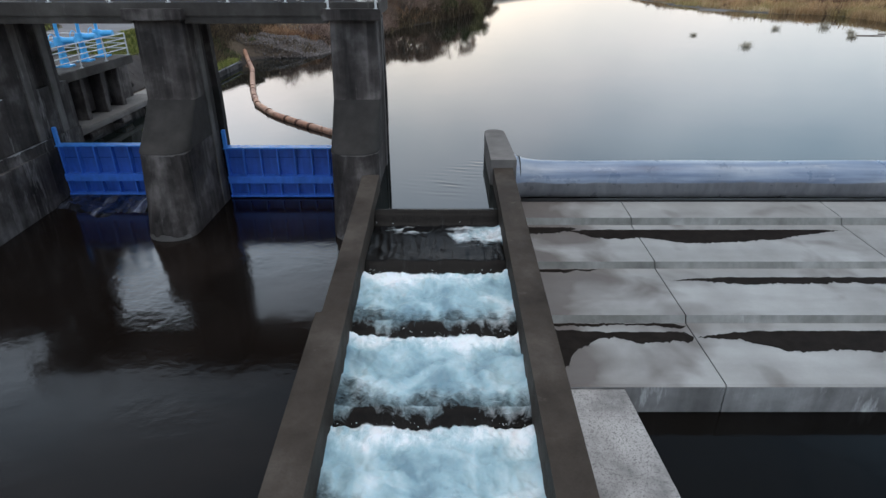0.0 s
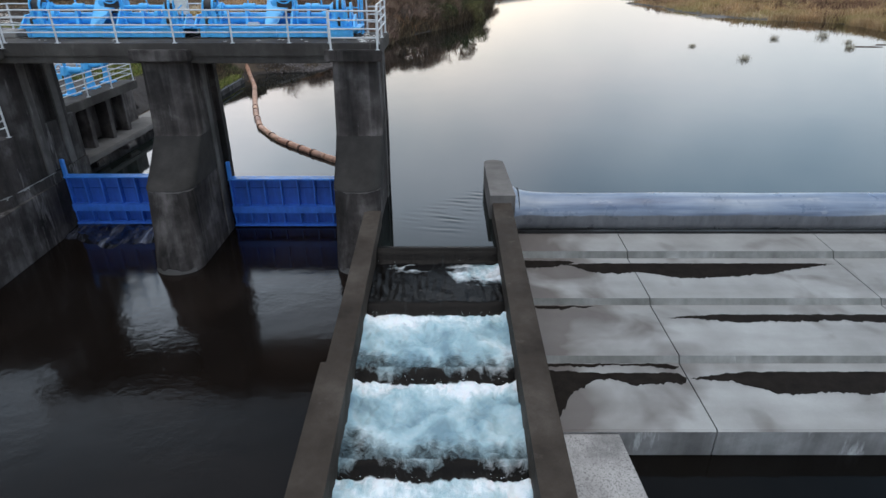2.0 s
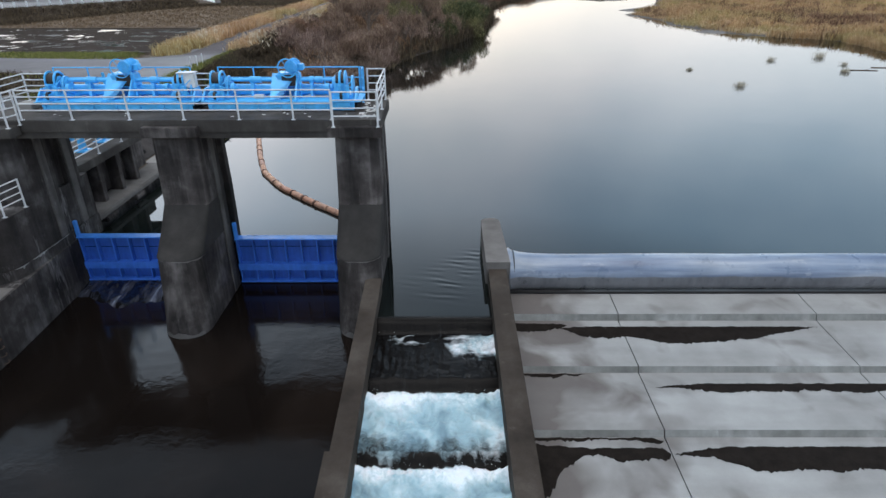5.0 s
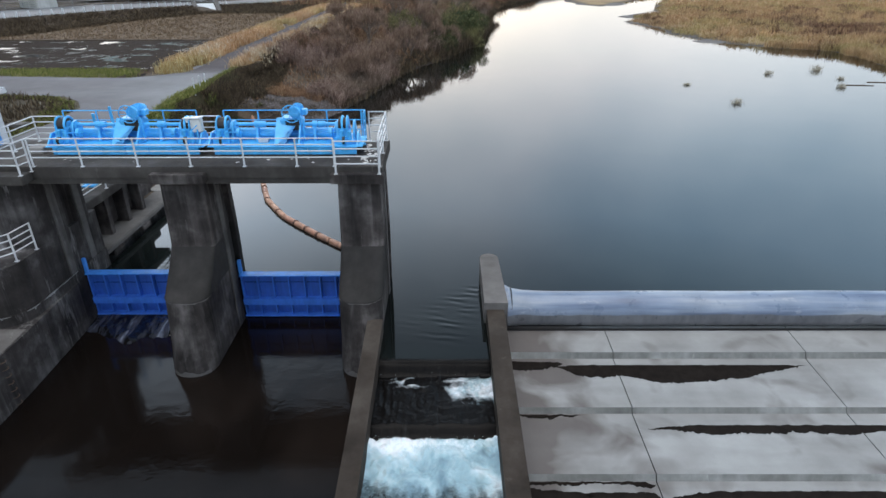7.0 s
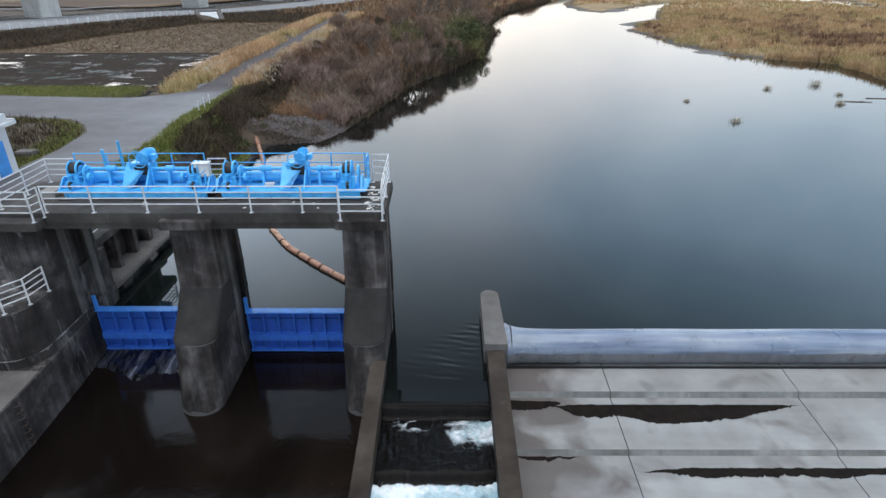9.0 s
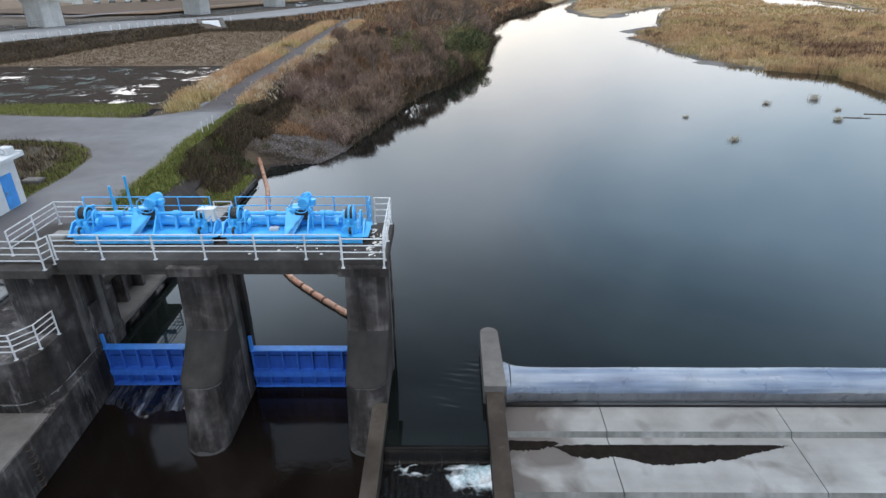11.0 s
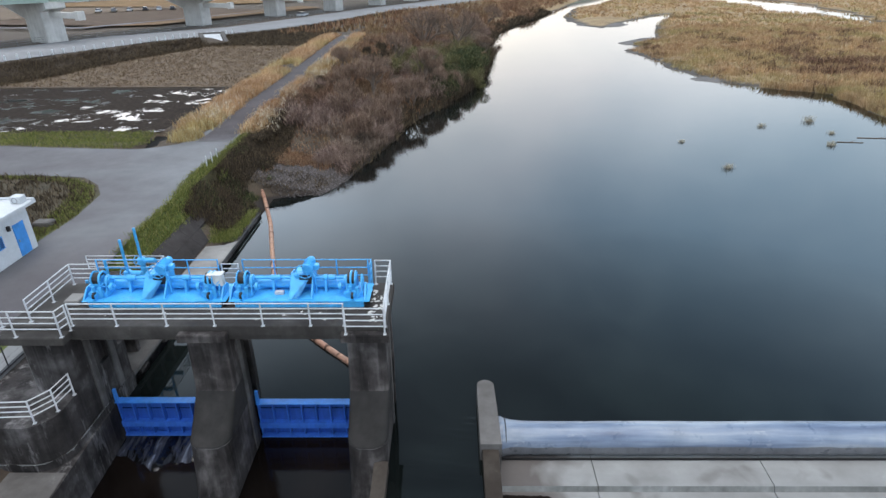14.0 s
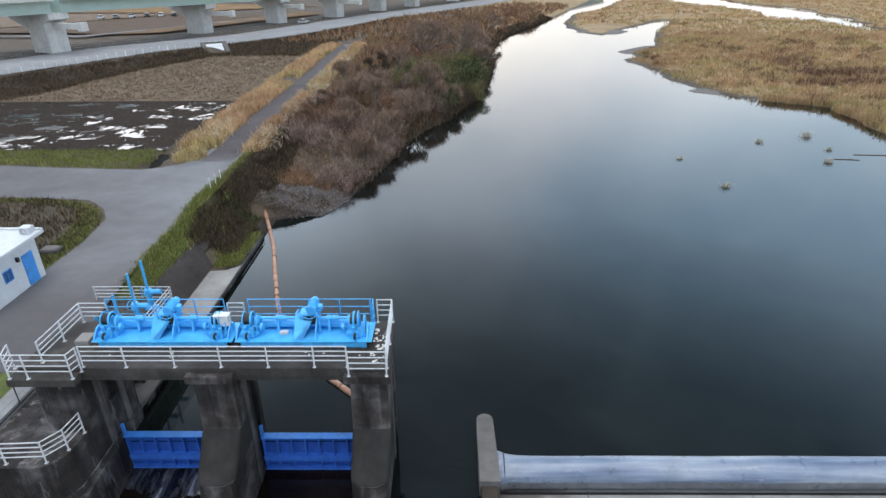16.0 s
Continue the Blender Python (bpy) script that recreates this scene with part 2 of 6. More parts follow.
n.put("Roughness", n.ramp(n.noise(0.2, 5), [(0.35, 0.72), (0.65, 0.92)]))
n.put("Specular IOR Level", 0.25)
n.bump(n.noise(14, 5, 0.7), 0.2, 0.02)
ASPHALT = n.m
WHITEW = mat_plain("white wall paint", (0.6, 0.625, 0.65), 0.7, 0.08, 2.0, 0.05)
WATER = mat_water("river water", (0.0034, 0.0046, 0.0044, 1), 0.035, 0.35, 0.05)
POOL = mat_water("pool water", (0.0055, 0.004, 0.0033, 1), 0.1, 1.5, 0.3)
POOLD = mat_water("dark still pool", (0.003, 0.0025, 0.0021, 1), 0.08, 1.5, 0.25, 0.28)


# ---- building helpers ----
def world_of(ob):
    m = ob.matrix_basis.copy()
    return world_of(ob.parent) @ ob.matrix_parent_inverse @ m if ob.parent else m


def thing(name, at, label, category, group="", kind=""):
    e = new(name)
    e.empty_display_size = 0.2
    e.matrix_basis = Matrix.Translation(at)
    return tagged(e, label, category, group, kind)


def part(name, bm, material, parent=None, label="", smooth=False):
    """Links a bmesh (or mesh) in world coordinates as one object, under a thing or part."""
    if isinstance(bm, bmesh.types.BMesh):
        me = bpy.data.meshes.new(name)
        bmesh.ops.recalc_face_normals(bm, faces=bm.faces)
        bm.to_mesh(me)
        bm.free()
    else:
        me = bm
    if not me.materials:
        me.materials.append(material)
    if smooth:
        me.shade_smooth()
        me.set_sharp_from_angle(angle=radians(38))
    ob = new(name, me)
    if parent:
        ob.parent = parent
        ob.matrix_parent_inverse = world_of(parent).inverted()
    return tagged(ob, label)


def structure(name, bm, material, label, category, smooth=False):
    return tagged(part(name, bm, material, smooth=smooth), label, category, kind="structure")


def box(bm, x0, x1, y0, y1, z0, z1, bev=0.0):
    r = bmesh.ops.create_cube(bm, size=1)
    for v in r["verts"]:
        v.co = ((x0 + x1) / 2 + v.co.x * (x1 - x0), (y0 + y1) / 2 + v.co.y * (y1 - y0), (z0 + z1) / 2 + v.co.z * (z1 - z0))
    if bev:
        es = list({e for v in r["verts"] for e in v.link_edges})
        bmesh.ops.bevel(bm, geom=es, offset=bev, segments=2, affect='EDGES')
    return bm


def bx(*a, **k):
    return box(bmesh.new(), *a, **k)


def tube(bm, a, b, r, seg=8, r2=None, caps=True):
    a, b = Vector(a), Vector(b)
    d = b - a
    m = Matrix.Translation((a + b) / 2) @ d.to_track_quat("Z", "Y").to_matrix().to_4x4()
    bmesh.ops.create_cone(bm, cap_ends=caps, segments=seg, radius1=r, radius2=r if r2 is None else r2, depth=d.length, matrix=m)
    return bm


def tb(*a, **k):
    return tube(bmesh.new(), *a, **k)


def loft(rings, close_ends=True):
    bm = bmesh.new()
    vs = [[bm.verts.new(p) for p in ring] for ring in rings]
    n = len(vs[0])
    for a, b in zip(vs, vs[1:]):
        for i in range(n):
            bm.faces.new((a[i], a[(i + 1) % n], b[(i + 1) % n], b[i]))
    if close_ends:
        bm.faces.new(vs[0])
        bm.faces.new(vs[-1])
    return bm


def profile_x(pts, x0, x1):
    """A profile of (y, z) points pushed along x."""
    return loft([[(x, y, z) for y, z in pts] for x in (x0, x1)])


def prism(pts, z0, z1):
    return loft([[(x, y, z) for x, y in pts] for z in (z0, z1)])


def soften(bm, off=0.02, seg=2, angle=30):
    es = [e for e in bm.edges if len(e.link_faces) == 2 and e.calc_face_angle(0) > radians(angle)]
    bmesh.ops.bevel(bm, geom=es, offset=off, segments=seg, affect='EDGES', clamp_overlap=True)
    return bm


def ring_mesh(c, axis, R, r, seg=20, tseg=6):
    bm = bmesh.new()
    q = Vector(axis).to_track_quat("Z", "Y")
    vs = []
    for i in range(seg):
        a = 2 * math.pi * i / seg
        row = []
        for j in range(tseg):
            b = 2 * math.pi * j / tseg
            row.append(bm.verts.new(Vector(c) + q @ Vector(((R + r * math.cos(b)) * math.cos(a), (R + r * math.cos(b)) * math.sin(a), r * math.sin(b)))))
        vs.append(row)
    for i in range(seg):
        for j in range(tseg):
            bm.faces.new((vs[i][j], vs[(i + 1) % seg][j], vs[(i + 1) % seg][(j + 1) % tseg], vs[i][(j + 1) % tseg]))
    return bm


def handrail(pts, label, height=1.05, bars=4, material=None, posts=(), r=0.025, group="handrails of the weir"):
    """A run of rail over base points: a post at each, bars between them."""
    material = material or RAILW
    e = thing("handrail", pts[0], label, "handrail", group)
    for p in pts:
        p = Vector(p)
        bm = tb(p, p + Vector((0, 0, height)), r * 1.35, 8)
        box(bm, p.x - 0.065, p.x + 0.065, p.y - 0.065, p.y + 0.065, p.z, p.z + 0.015)
        part("post", bm, material, e, smooth=True)
    for a, b in zip(pts, pts[1:]):
        for k in range(bars):
            h = Vector((0, 0, height - 0.01 - k * (height - 0.12) / bars))
            part("bar", tb(Vector(a) + h, Vector(b) + h, r, 8), material, e, smooth=True)
    return e


def interp(y, pts):
    """Straight lines between (y, value) points."""
    if y <= pts[0][0]:
        return pts[0][1]
    for (a, u), (b, v) in zip(pts, pts[1:]):
        if y <= b:
            return u + (v - u) * (y - a) / (b - a)
    return pts[-1][1]


# ---- ground: one sheet with the river bed in it ----
SHORE_L = [(-60, -15.3), (46, -15.3), (48.5, -16.4), (50.2, -16.0), (50.9, -12.0), (56.5, -9.2), (71, -6.2), (80, -3.4), (88, 0), (110, 6), (130, 9), (163, 10.5), (195, 17), (247, 37), (292, 54), (380, 85), (520, 140), (900, 260)]
SHORE_R = [(-60, 150), (0, 140), (40, 95), (60, 76), (78, 58.5), (94, 60), (98, 54), (106, 46), (118, 44), (130, 44.3), (146, 41.5), (150, 47), (158, 47), (162, 54), (178, 59.5), (190, 61), (196, 48), (205, 44), (220, 42), (237, 44), (262, 51), (282, 56), (300, 70), (380, 102), (520, 160), (900, 290)]
ROAD_C = [(28, -22.6), (44, -23.2), (52, -23.2), (58, -23.05), (65, -23.1), (70, -23.35), (80, -23.65), (95, -23.7), (113, -23.95), (132, -24.3), (150, -24.2), (175, -23.5)]
ROAD_R = [(24, -19.2), (30, -19.6), (33, -20.0), (37, -20.4), (42, -20.5), (45.4, -21.0), (48.6, -21.3), (52, -21.1), (55.5, -20.85), (60, -20.95), (65, -21.2)]
EMBANK = [(-60, -150), (60, -98), (103, -76), (141, -58), (165, -48), (198, -33), (240, -16), (300, 16), (400, 64), (900, 330)]
BACKWATER = [(120, 252), (165, 178), (193, 143), (210, 138), (235, 146), (252, 143), (273, 148), (291, 152), (319, 150), (345, 143), (420, 150)]
BACKWIDE = [(120, 4), (193, 3), (210, 3), (235, 6.5), (252, 12), (273, 10), (300, 12), (420, 16)]
CHANNEL = [(180, 52, 8), (196, 57, 8), (209, 63.5, 6.5), (222, 71, 5), (240, 81.5, 3), (252, 88, 1)]
SLOPE_Z = [(-60, 4.3), (134, 4.05), (170, 2.6), (900, 3.0)]


def smooth(a, b, x):
    t = min(1, max(0, (x - a) / (b - a)))
    return t * t * (3 - 2 * t)


def shore_gap(x, y):
    """Metres from the river's edge: over land positive."""
    w = noise.noise(Vector((x * 0.12, y * 0.12, 0))) * 1.1 + noise.noise(Vector((x * 0.5, y * 0.5, 5))) * 0.35
    l, r = interp(y, SHORE_L), interp(y, SHORE_R)
    if y < 49:
        w = 0
    g = max(l - x, (x - r) * 0.8)
    if 180 < y < 252:
        g = min(g, abs(x - interp(y, [(a, b) for a, b, _ in CHANNEL])) - interp(y, [(a, b) for a, _, b in CHANNEL]))
    return g + w, x < (l + r) / 2


def ground_z(x, y):
    g, left = shore_gap(x, y)
    n1 = noise.noise(Vector((x * 0.09, y * 0.09, 2))) * 0.5 + noise.noise(Vector((x * 0.4, y * 0.4, 9))) * 0.18
    if not left:
        z = -1.2 + 1.25 * smooth(-5, 0.4, g) + 0.75 * smooth(0.5, 9, g) + n1 * 0.55 * smooth(2, 10, g)
        d = abs(x - interp(y, BACKWATER)) if 125 < y < 415 else 99
        return z - 2.6 * (1 - smooth(0.8, 1.5, d / interp(y, BACKWIDE)))
    rc = interp(y, ROAD_C)
    eb = interp(y, EMBANK)
    if y < 47:
        z = -3.6 + 3.95 * smooth(0.45, 1.2, g) + 0.02 * g if g < 2.3 else min(3.0, 0.3 + 0.9 * max(0.0, g - 2.1))
    else:
        reach = max(4.0, interp(y, SHORE_L) - rc - 2.0)
        z = -1.4 + 1.5 * smooth(-3, 0.3, g) + 1.0 * smooth(0.3, 3.0, g) + 1.9 * smooth(3.0, reach, g) ** (1.5 if y < 66 else 1.0) + n1 * smooth(1, 4, g) * (1 - smooth(reach - 3, reach, g))
    if x < rc:
        z = 3.0
    if y > 58.5 and x < rc - 3.5:
        z = 3.0 - 0.55 * smooth(0, 3.5, rc - 3.5 - x) * smooth(58.5, 60.5, y)
    if 49 < y < 58 and -18 < x < -8:   # a gently shelving point
        k = smooth(49, 50.5, y) * (1 - smooth(55, 58, y)) * smooth(-18, -16.5, x)
        z += (min(z, 0.03 + 0.3 * g) - z) * k
    z += (interp(y, SLOPE_Z) - z) * smooth(-7, 0, eb - x)
    if y > 170 and x > eb + 3:
        z += n1 * 0.5
    if 55 < y < 65 and -33 < x < -26:   # open ditch from the road to the paddy
        d = abs(x + 29.3 + 0.2 * (y - 56.4))
        z -= 1.1 * (1 - smooth(0.5, 1.2, d)) * smooth(56.0, 56.8, y) * (1 - smooth(63.0, 64.2, y))
    # the stony point stands up from the water like a loaf
    return z + 0.25 * smooth(0.8, 5.0, g) * math.exp(-((x + 13.4) / 3.8) ** 4 - ((y - 55.2) / 3.6) ** 4)


def spaced(stops):
    out = []
    for (a, step), (b, _) in zip(stops, stops[1:]):
        k = max(1, round((b - a) / step))
        out += [a + (b - a) * i / k for i in range(k)]
    return out + [stops[-1][0]]


def grid_mesh(name, xs, ys, f):
    me = bpy.data.meshes.new(name)
    nx = len(xs)
    verts = [(x, y, f(x, y)) for y in ys for x in xs]
    faces = [(j * nx + i, j * nx + i + 1, (j + 1) * nx + i + 1, (j + 1) * nx + i) for j in range(len(ys) - 1) for i in range(nx - 1)]
    me.from_pydata(verts, [], faces)
    me.shade_smooth()
    return me


def mat_ground():
    """Soil and litter: green verge near the road, brown bank, buff meadow across the river."""
    n = Nodes("soil and grass")
    xyz = n.t.nodes.new("ShaderNodeSeparateXYZ")
    n.link(n.pos, xyz.inputs[0])
    brown = n.ramp(n.noise(0.5, 7, 0.7), [(0.3, (0.04, 0.03, 0.022)), (0.55, (0.075, 0.055, 0.038)), (0.75, (0.12, 0.088, 0.056))])
    green = n.ramp(n.noise(1.1, 6, 0.7), [(0.3, (0.05, 0.06, 0.02)), (0.6, (0.11, 0.14, 0.03)), (0.8, (0.17, 0.19, 0.05))])
    buff = n.ramp(n.noise(0.2, 7, 0.7), [(0.3, (0.16, 0.11, 0.06)), (0.5, (0.27, 0.19, 0.1)), (0.75, (0.34, 0.26, 0.14))])
    fx = n.ramp(n.maths("MULTIPLY", xyz.outputs[0], 0.02), [(0.1, 0.0), (0.5, 1.0)])
    c = n.mix(fx, brown, buff)
    near = n.ramp(n.maths("MULTIPLY", xyz.outputs[1], 0.01), [(0.46, 1.0), (0.52, 0.0)])
    near = n.maths("MULTIPLY", near, n.ramp(n.maths("ADD", n.maths("MULTIPLY", xyz.outputs[0], 0.1), 3.0), [(0.3, 0.1), (0.5, 1.0)]))
    high = n.ramp(n.maths("MULTIPLY", xyz.outputs[2], 0.25), [(0.2, 0.0), (0.5, 1.0)])
    c = n.mix(n.maths("MULTIPLY", near, high), c, green)
    mud = n.ramp(n.maths("ADD", n.maths("MULTIPLY", xyz.outputs[2], 1.4), n.maths("MULTIPLY", n.noise(0.5, 4), 0.35)), [(0.3, 1.0), (0.55, 0.0)])
    # Left mud is darker: shade under the overhang is in its colour too.
    c = n.mix(mud, c, n.mix(fx, (0.028, 0.022, 0.019), (0.07, 0.06, 0.05)))
    n.put("Base Color", c)
    n.put("Roughness", 0.95)
    n.bump(n.noise(3, 8, 0.75), 0.8, 0.15)
    return n.m


GROUND = mat_ground()
gx = spaced([(-900, 60), (-300, 20), (-140, 5), (-60, 1.6), (-34, 0.6), (-8, 1.2), (30, 1.5), (75, 3), (140, 8), (260, 30), (600, 100), (1500, 1)])
gy = spaced([(-60, 8), (20, 1.2), (62, 1.2), (115, 1.8), (200, 2.5), (262, 6), (320, 14), (460, 40), (900, 200), (4000, 1)])
structure("ground", grid_mesh("ground", gx, gy, ground_z), GROUND, "river banks of soil, dry grass and mud", "ground")

# upstream water, stepping round the weir, and the two pools below it
wbm = bmesh.new()
for x0, x1, y0, y1 in ((-15.32, 150, 23.0, 60), (-60, 330, 60, 900), (-8.72, -3.83, 22.78, 23.0), (-15.32, -10.4, 22.78, 23.0), (2.4, 150, 21.55, 23.0)):
    vs = [wbm.verts.new((x, y, 0)) for x, y in ((x0, y0), (x1, y0), (x1, y1), (x0, y1))]
    wbm.faces.new(vs)
structure("water", wbm, WATER, "calm river water mirroring a pale evening sky", "water")


def forebay(x, y):
    """Fine ripples trailing from the divider's nose into the fishway."""
    a, b = Vector((1.62, 22.6)), Vector((-0.7, 18.2))
    d = (b - a).normalized()
    v = Vector((x, y)) - a
    along, off = v.dot(d), v.x * d.y - v.y * d.x
    m = math.exp(-(off / (0.3 + 0.16 * along)) ** 2) * smooth(0.0, 0.5, along) * (1 - smooth(3.2, 5.2, along))
    return 0.007 * m * math.sin(y * 15 + x * 3 + 1.3 * noise.noise(Vector((x * 1.6, y * 1.6, 0)))) * max(0.0, 0.45 + 1.1 * noise.noise(Vector((x * 1.1, y * 1.7, 4))))


structure("water_forebay", grid_mesh("water_forebay", list(np.linspace(-2.3, 1.9, 90)), list(np.linspace(17.3, 23.0, 150)), forebay), WATER, "rippled water entering the fishway", "water")
structure("water_pool_left", bx(-17, -2.5, -40, 23.2, -2.6, -1.65), POOL, "dark pool below the sluice gates", "water")
structure("water_pool_right", bx(2.2, 60, -40, 14, -3.4, -2.75), POOLD, "dark water below the stepped apron", "water")

RUST = mat_plain("rusty iron", (0.1, 0.07, 0.055), 0.85)
# ---- sluice piers and deck ----
def plan(xc, w, front, back, r, slot=True):
    """Plan of a pier: rounded front corners, gate slots in the flanks."""
    pts = []
    for i in range(9):
        a = math.pi * i / 16
        pts.append((xc - w + r - r * math.cos(a) * 1.0, front + r * 1.0 - r * math.sin(a)))
    pts += [(2 * xc - x, y) for x, y in reversed(pts)]
    s = 0.24 if slot else 0.0
    right = [(xc + w, 22.5), (xc + w - s, 22.5), (xc + w - s, 23.12), (xc + w, 23.12), (xc + w, back - 0.3), (xc + w - 0.3, back)]
    return pts + right + [(2 * xc - x, y) for x, y in reversed(right)]


def pier(xc, w):
    e = thing("sluice_pier", (xc, 21, -2.6), "dark stained concrete sluice pier with a rounded nose", "pier", "piers of the sluice")
    levels = [(5.32, 20.86, 0.06, w - 0.06), (2.78, 20.8, 0.08, w), (2.72, 20.76, 0.1, w), (2.0, 20.0, 0.3, w), (1.36, 19.16, 0.55, w), (1.3, 19.02, 0.6, w), (1.24, 18.97, 0.64, w), (1.2, 18.97, 0.66, w - 0.01), (-0.5, 18.62, 0.75, w - 0.02), (-1.3, 18.4, 0.8, w), (-2.6, 18.2, 0.82, w)]
    rings = [[(x, y, z) for x, y in plan(xc, ww, f, 23.75, min(r, ww - 0.01))] for z, f, r, ww in levels]
    part("shaft", loft(rings[:3]), PIER, e, smooth=True)
    part("batter", loft(rings[2:7]), PIERD, e, "darker sloping front stained by algae", smooth=True)
    part("nose", loft(rings[6:]), PIER, e, smooth=True)
    part("cap", soften(bx(xc - w - 0.14, xc + w + 0.14, 20.52, 20.9, 5.32, 5.68), 0.03), PIER, e)
    # worn pale rim where the batter meets the nose
    rim, bm = plan(xc, w + 0.006, 18.955, 24.5, 0.66)[:18], bmesh.new()
    for (ax, ay), (bx_, by_) in zip(rim, rim[1:]):
        for k in range(4):
            p, q = [(ax + (bx_ - ax) * u, ay + (by_ - ay) * u) for u in (k / 4, (k + 1) / 4)]
            h = 0.05 * (0.55 + noise.noise(Vector((p[0] * 5, p[1] * 5, xc))))
            if h > 0.012:
                bm.faces.new([bm.verts.new(v) for v in ((p[0], p[1], 1.225 - h), (q[0], q[1], 1.225 - h), (q[0], q[1], 1.235), (p[0], p[1], 1.235))])
    part("worn_rim", bm, CAPC, e, "pale worn rim")["kind"] = "stuff"
    # scoured pale band at the waterline of the nose
    rim, bm = plan(xc, w + 0.006, 18.33, 24.5, 0.8)[3:15], bmesh.new()
    for (ax, ay), (bx_, by_) in zip(rim, rim[1:]):
        for k in range(4):
            p, q = [(ax + (bx_ - ax) * u, ay + (by_ - ay) * u) for u in (k / 4, (k + 1) / 4)]
            h = 0.16 + 0.14 * noise.noise(Vector((p[0] * 4, p[1] * 4, xc + 3)))
            bm.faces.new([bm.verts.new(v) for v in ((p[0], p[1], -1.7), (q[0], q[1], -1.7), (q[0], q[1], -1.65 + h), (p[0], p[1], -1.65 + h))])
    part("waterline_rim", bm, CAPC, e, "pale scoured band at the waterline")["kind"] = "stuff"
    # Pilasters in the paler concrete that stands for light on the flanks.
    bm = bmesh.new()
    for sx in (-1, 1):
        box(bm, xc + sx * w - 0.035, xc + sx * w + 0.035, 21.75, 22.1, -1.6, 5.32)
    part("pilaster", bm, SLOTC, e, "concrete beside the gate slot, in a paler lit tone")
    bm = bmesh.new()
    for sx in (-1, 1):
        box(bm, xc + sx * (w - 0.2) - 0.03, xc + sx * (w - 0.2) + 0.03, 22.55, 22.62, -1.6, 5.32)
    part("gate_guide", bm, STEEL, e, "dull steel guide rail in a slot")
    return e


pier(-9.56, 0.85)
pier(-3.02, 0.83)

deck = thing("deck", (-9, 22.5, 5.5), "concrete operating deck over the sluice gates", "deck", kind="structure")
part("slab", soften(bx(-17.6, -2.14, 20.92, 24.5, 5.42, 5.86), 0.03), DECKC, deck)
part("landing", soften(bx(-17.75, -14.95, 20.3, 20.916, 5.36, 5.7), 0.03), DECKC, deck)
for x0, x1 in ((-15.3, -10.45), (-8.67, -3.89)):
    for y0, y1 in ((20.98, 21.35), (24.0, 24.4)):
        bm = profile_x([(y0, 5.418), (y1, 5.418), (y1, 5.2), (y0, 5.2)], x0, x1)
        part("beam", bm, DECKC, deck)

# abutment: round lower platform, column under the deck, training wall
abut = thing("abutment", (-17, 21, -2.6), "rounded dark concrete abutment with a low platform", "abutment", kind="structure")
arc = [(-15.36, 24.5), (-15.36, 19.6)] + [(-16.46 + 1.1 * math.cos(a), 19.6 - 1.1 * math.sin(a)) for a in [math.pi / 2 * k / 8 for k in range(1, 9)]] + [(-24, 18.5), (-24, 24.5)]
part("platform", soften(prism(arc, 0.9, 2.74), 0.03, angle=50), ABUT, abut, smooth=True)
low = [(-15.3, 24.5), (-15.3, 19.6)] + [(-16.46 + 1.16 * math.cos(a), 19.6 - 1.16 * math.sin(a)) for a in [math.pi / 2 * k / 8 for k in range(1, 9)]] + [(-24, 18.44), (-24, 24.5)]
part("plinth", soften(prism(low, 0.46, 0.88), 0.03, angle=50), ABUT, abut, smooth=True)
col = [(-15.34, 24.0), (-15.34, 23.2), (-15.55, 23.2), (-15.55, 22.45), (-15.34, 22.45), (-15.34, 20.9)] + [(-15.64 + 0.3 * math.cos(a), 20.9 - 0.3 * math.sin(a)) for a in [math.pi / 2 * k / 4 for k in range(1, 5)]] + [(-16.9, 20.6), (-17.2, 20.9), (-17.2, 24.0)]
part("column", prism(col, 2.74, 5.35), ABUT, abut, smooth=True)
part("training_wall", soften(prism([(-15.06, -10), (-15.06, 17.5), (-15.27, 22.3), (-15.32, 24.5), (-24, 24.5), (-24, -10)], -2.6, 0.47), 0.03), ABUT, abut)
# Top slab in a paler concrete than the wall below it.
part("wall_top", soften(prism([(-15.12, -10), (-15.12, 17.5), (-15.2, 18.4), (-18.9, 18.4), (-18.9, -10)], 0.474, 0.5), 0.008), CAPC, abut, "paler top of the training wall")


def lime_run(pts, seed, drop, dense=0.0):
    """A ragged seam of white lime along a joint, with drips below it."""
    bm = bmesh.new()
    for (p, q) in zip(pts, pts[1:]):
        p, q = Vector(p), Vector(q)
        k = max(2, int((q - p).length / 0.05))
        for i in range(k):
            a, b = p.lerp(q, i / k), p.lerp(q, (i + 1) / k)
            w = noise.noise(Vector((a.x * 1.3, a.y * 1.3, seed))) + dense
            if w < -0.12:
                continue
            up = 0.012 + 0.03 * max(0, w)
            d = 0.015 + drop * max(0.0, w) * max(0.0, 0.35 + noise.noise(Vector((a.x * 9, a.y * 9, seed + 4))))
            bm.faces.new([bm.verts.new(v) for v in ((a.x, a.y, a.z + up), (b.x, b.y, b.z + up), (b.x, b.y, b.z - d), (a.x, a.y, a.z - d))])
    part("lime_seam", bm, LIMEC, abut, "white lime weeping from a joint")["kind"] = "stuff"


lime_run([(x + 0.012, y - 0.012, 0.88) for x, y in low[1:-2]] + [(-19, 18.43, 0.88)], 2.0, 0.5, 0.12)
lime_run([(-15.285, 22.2, 0.88), (-15.285, 19.7, 0.88)], 6.0, 0.25, 0.0)
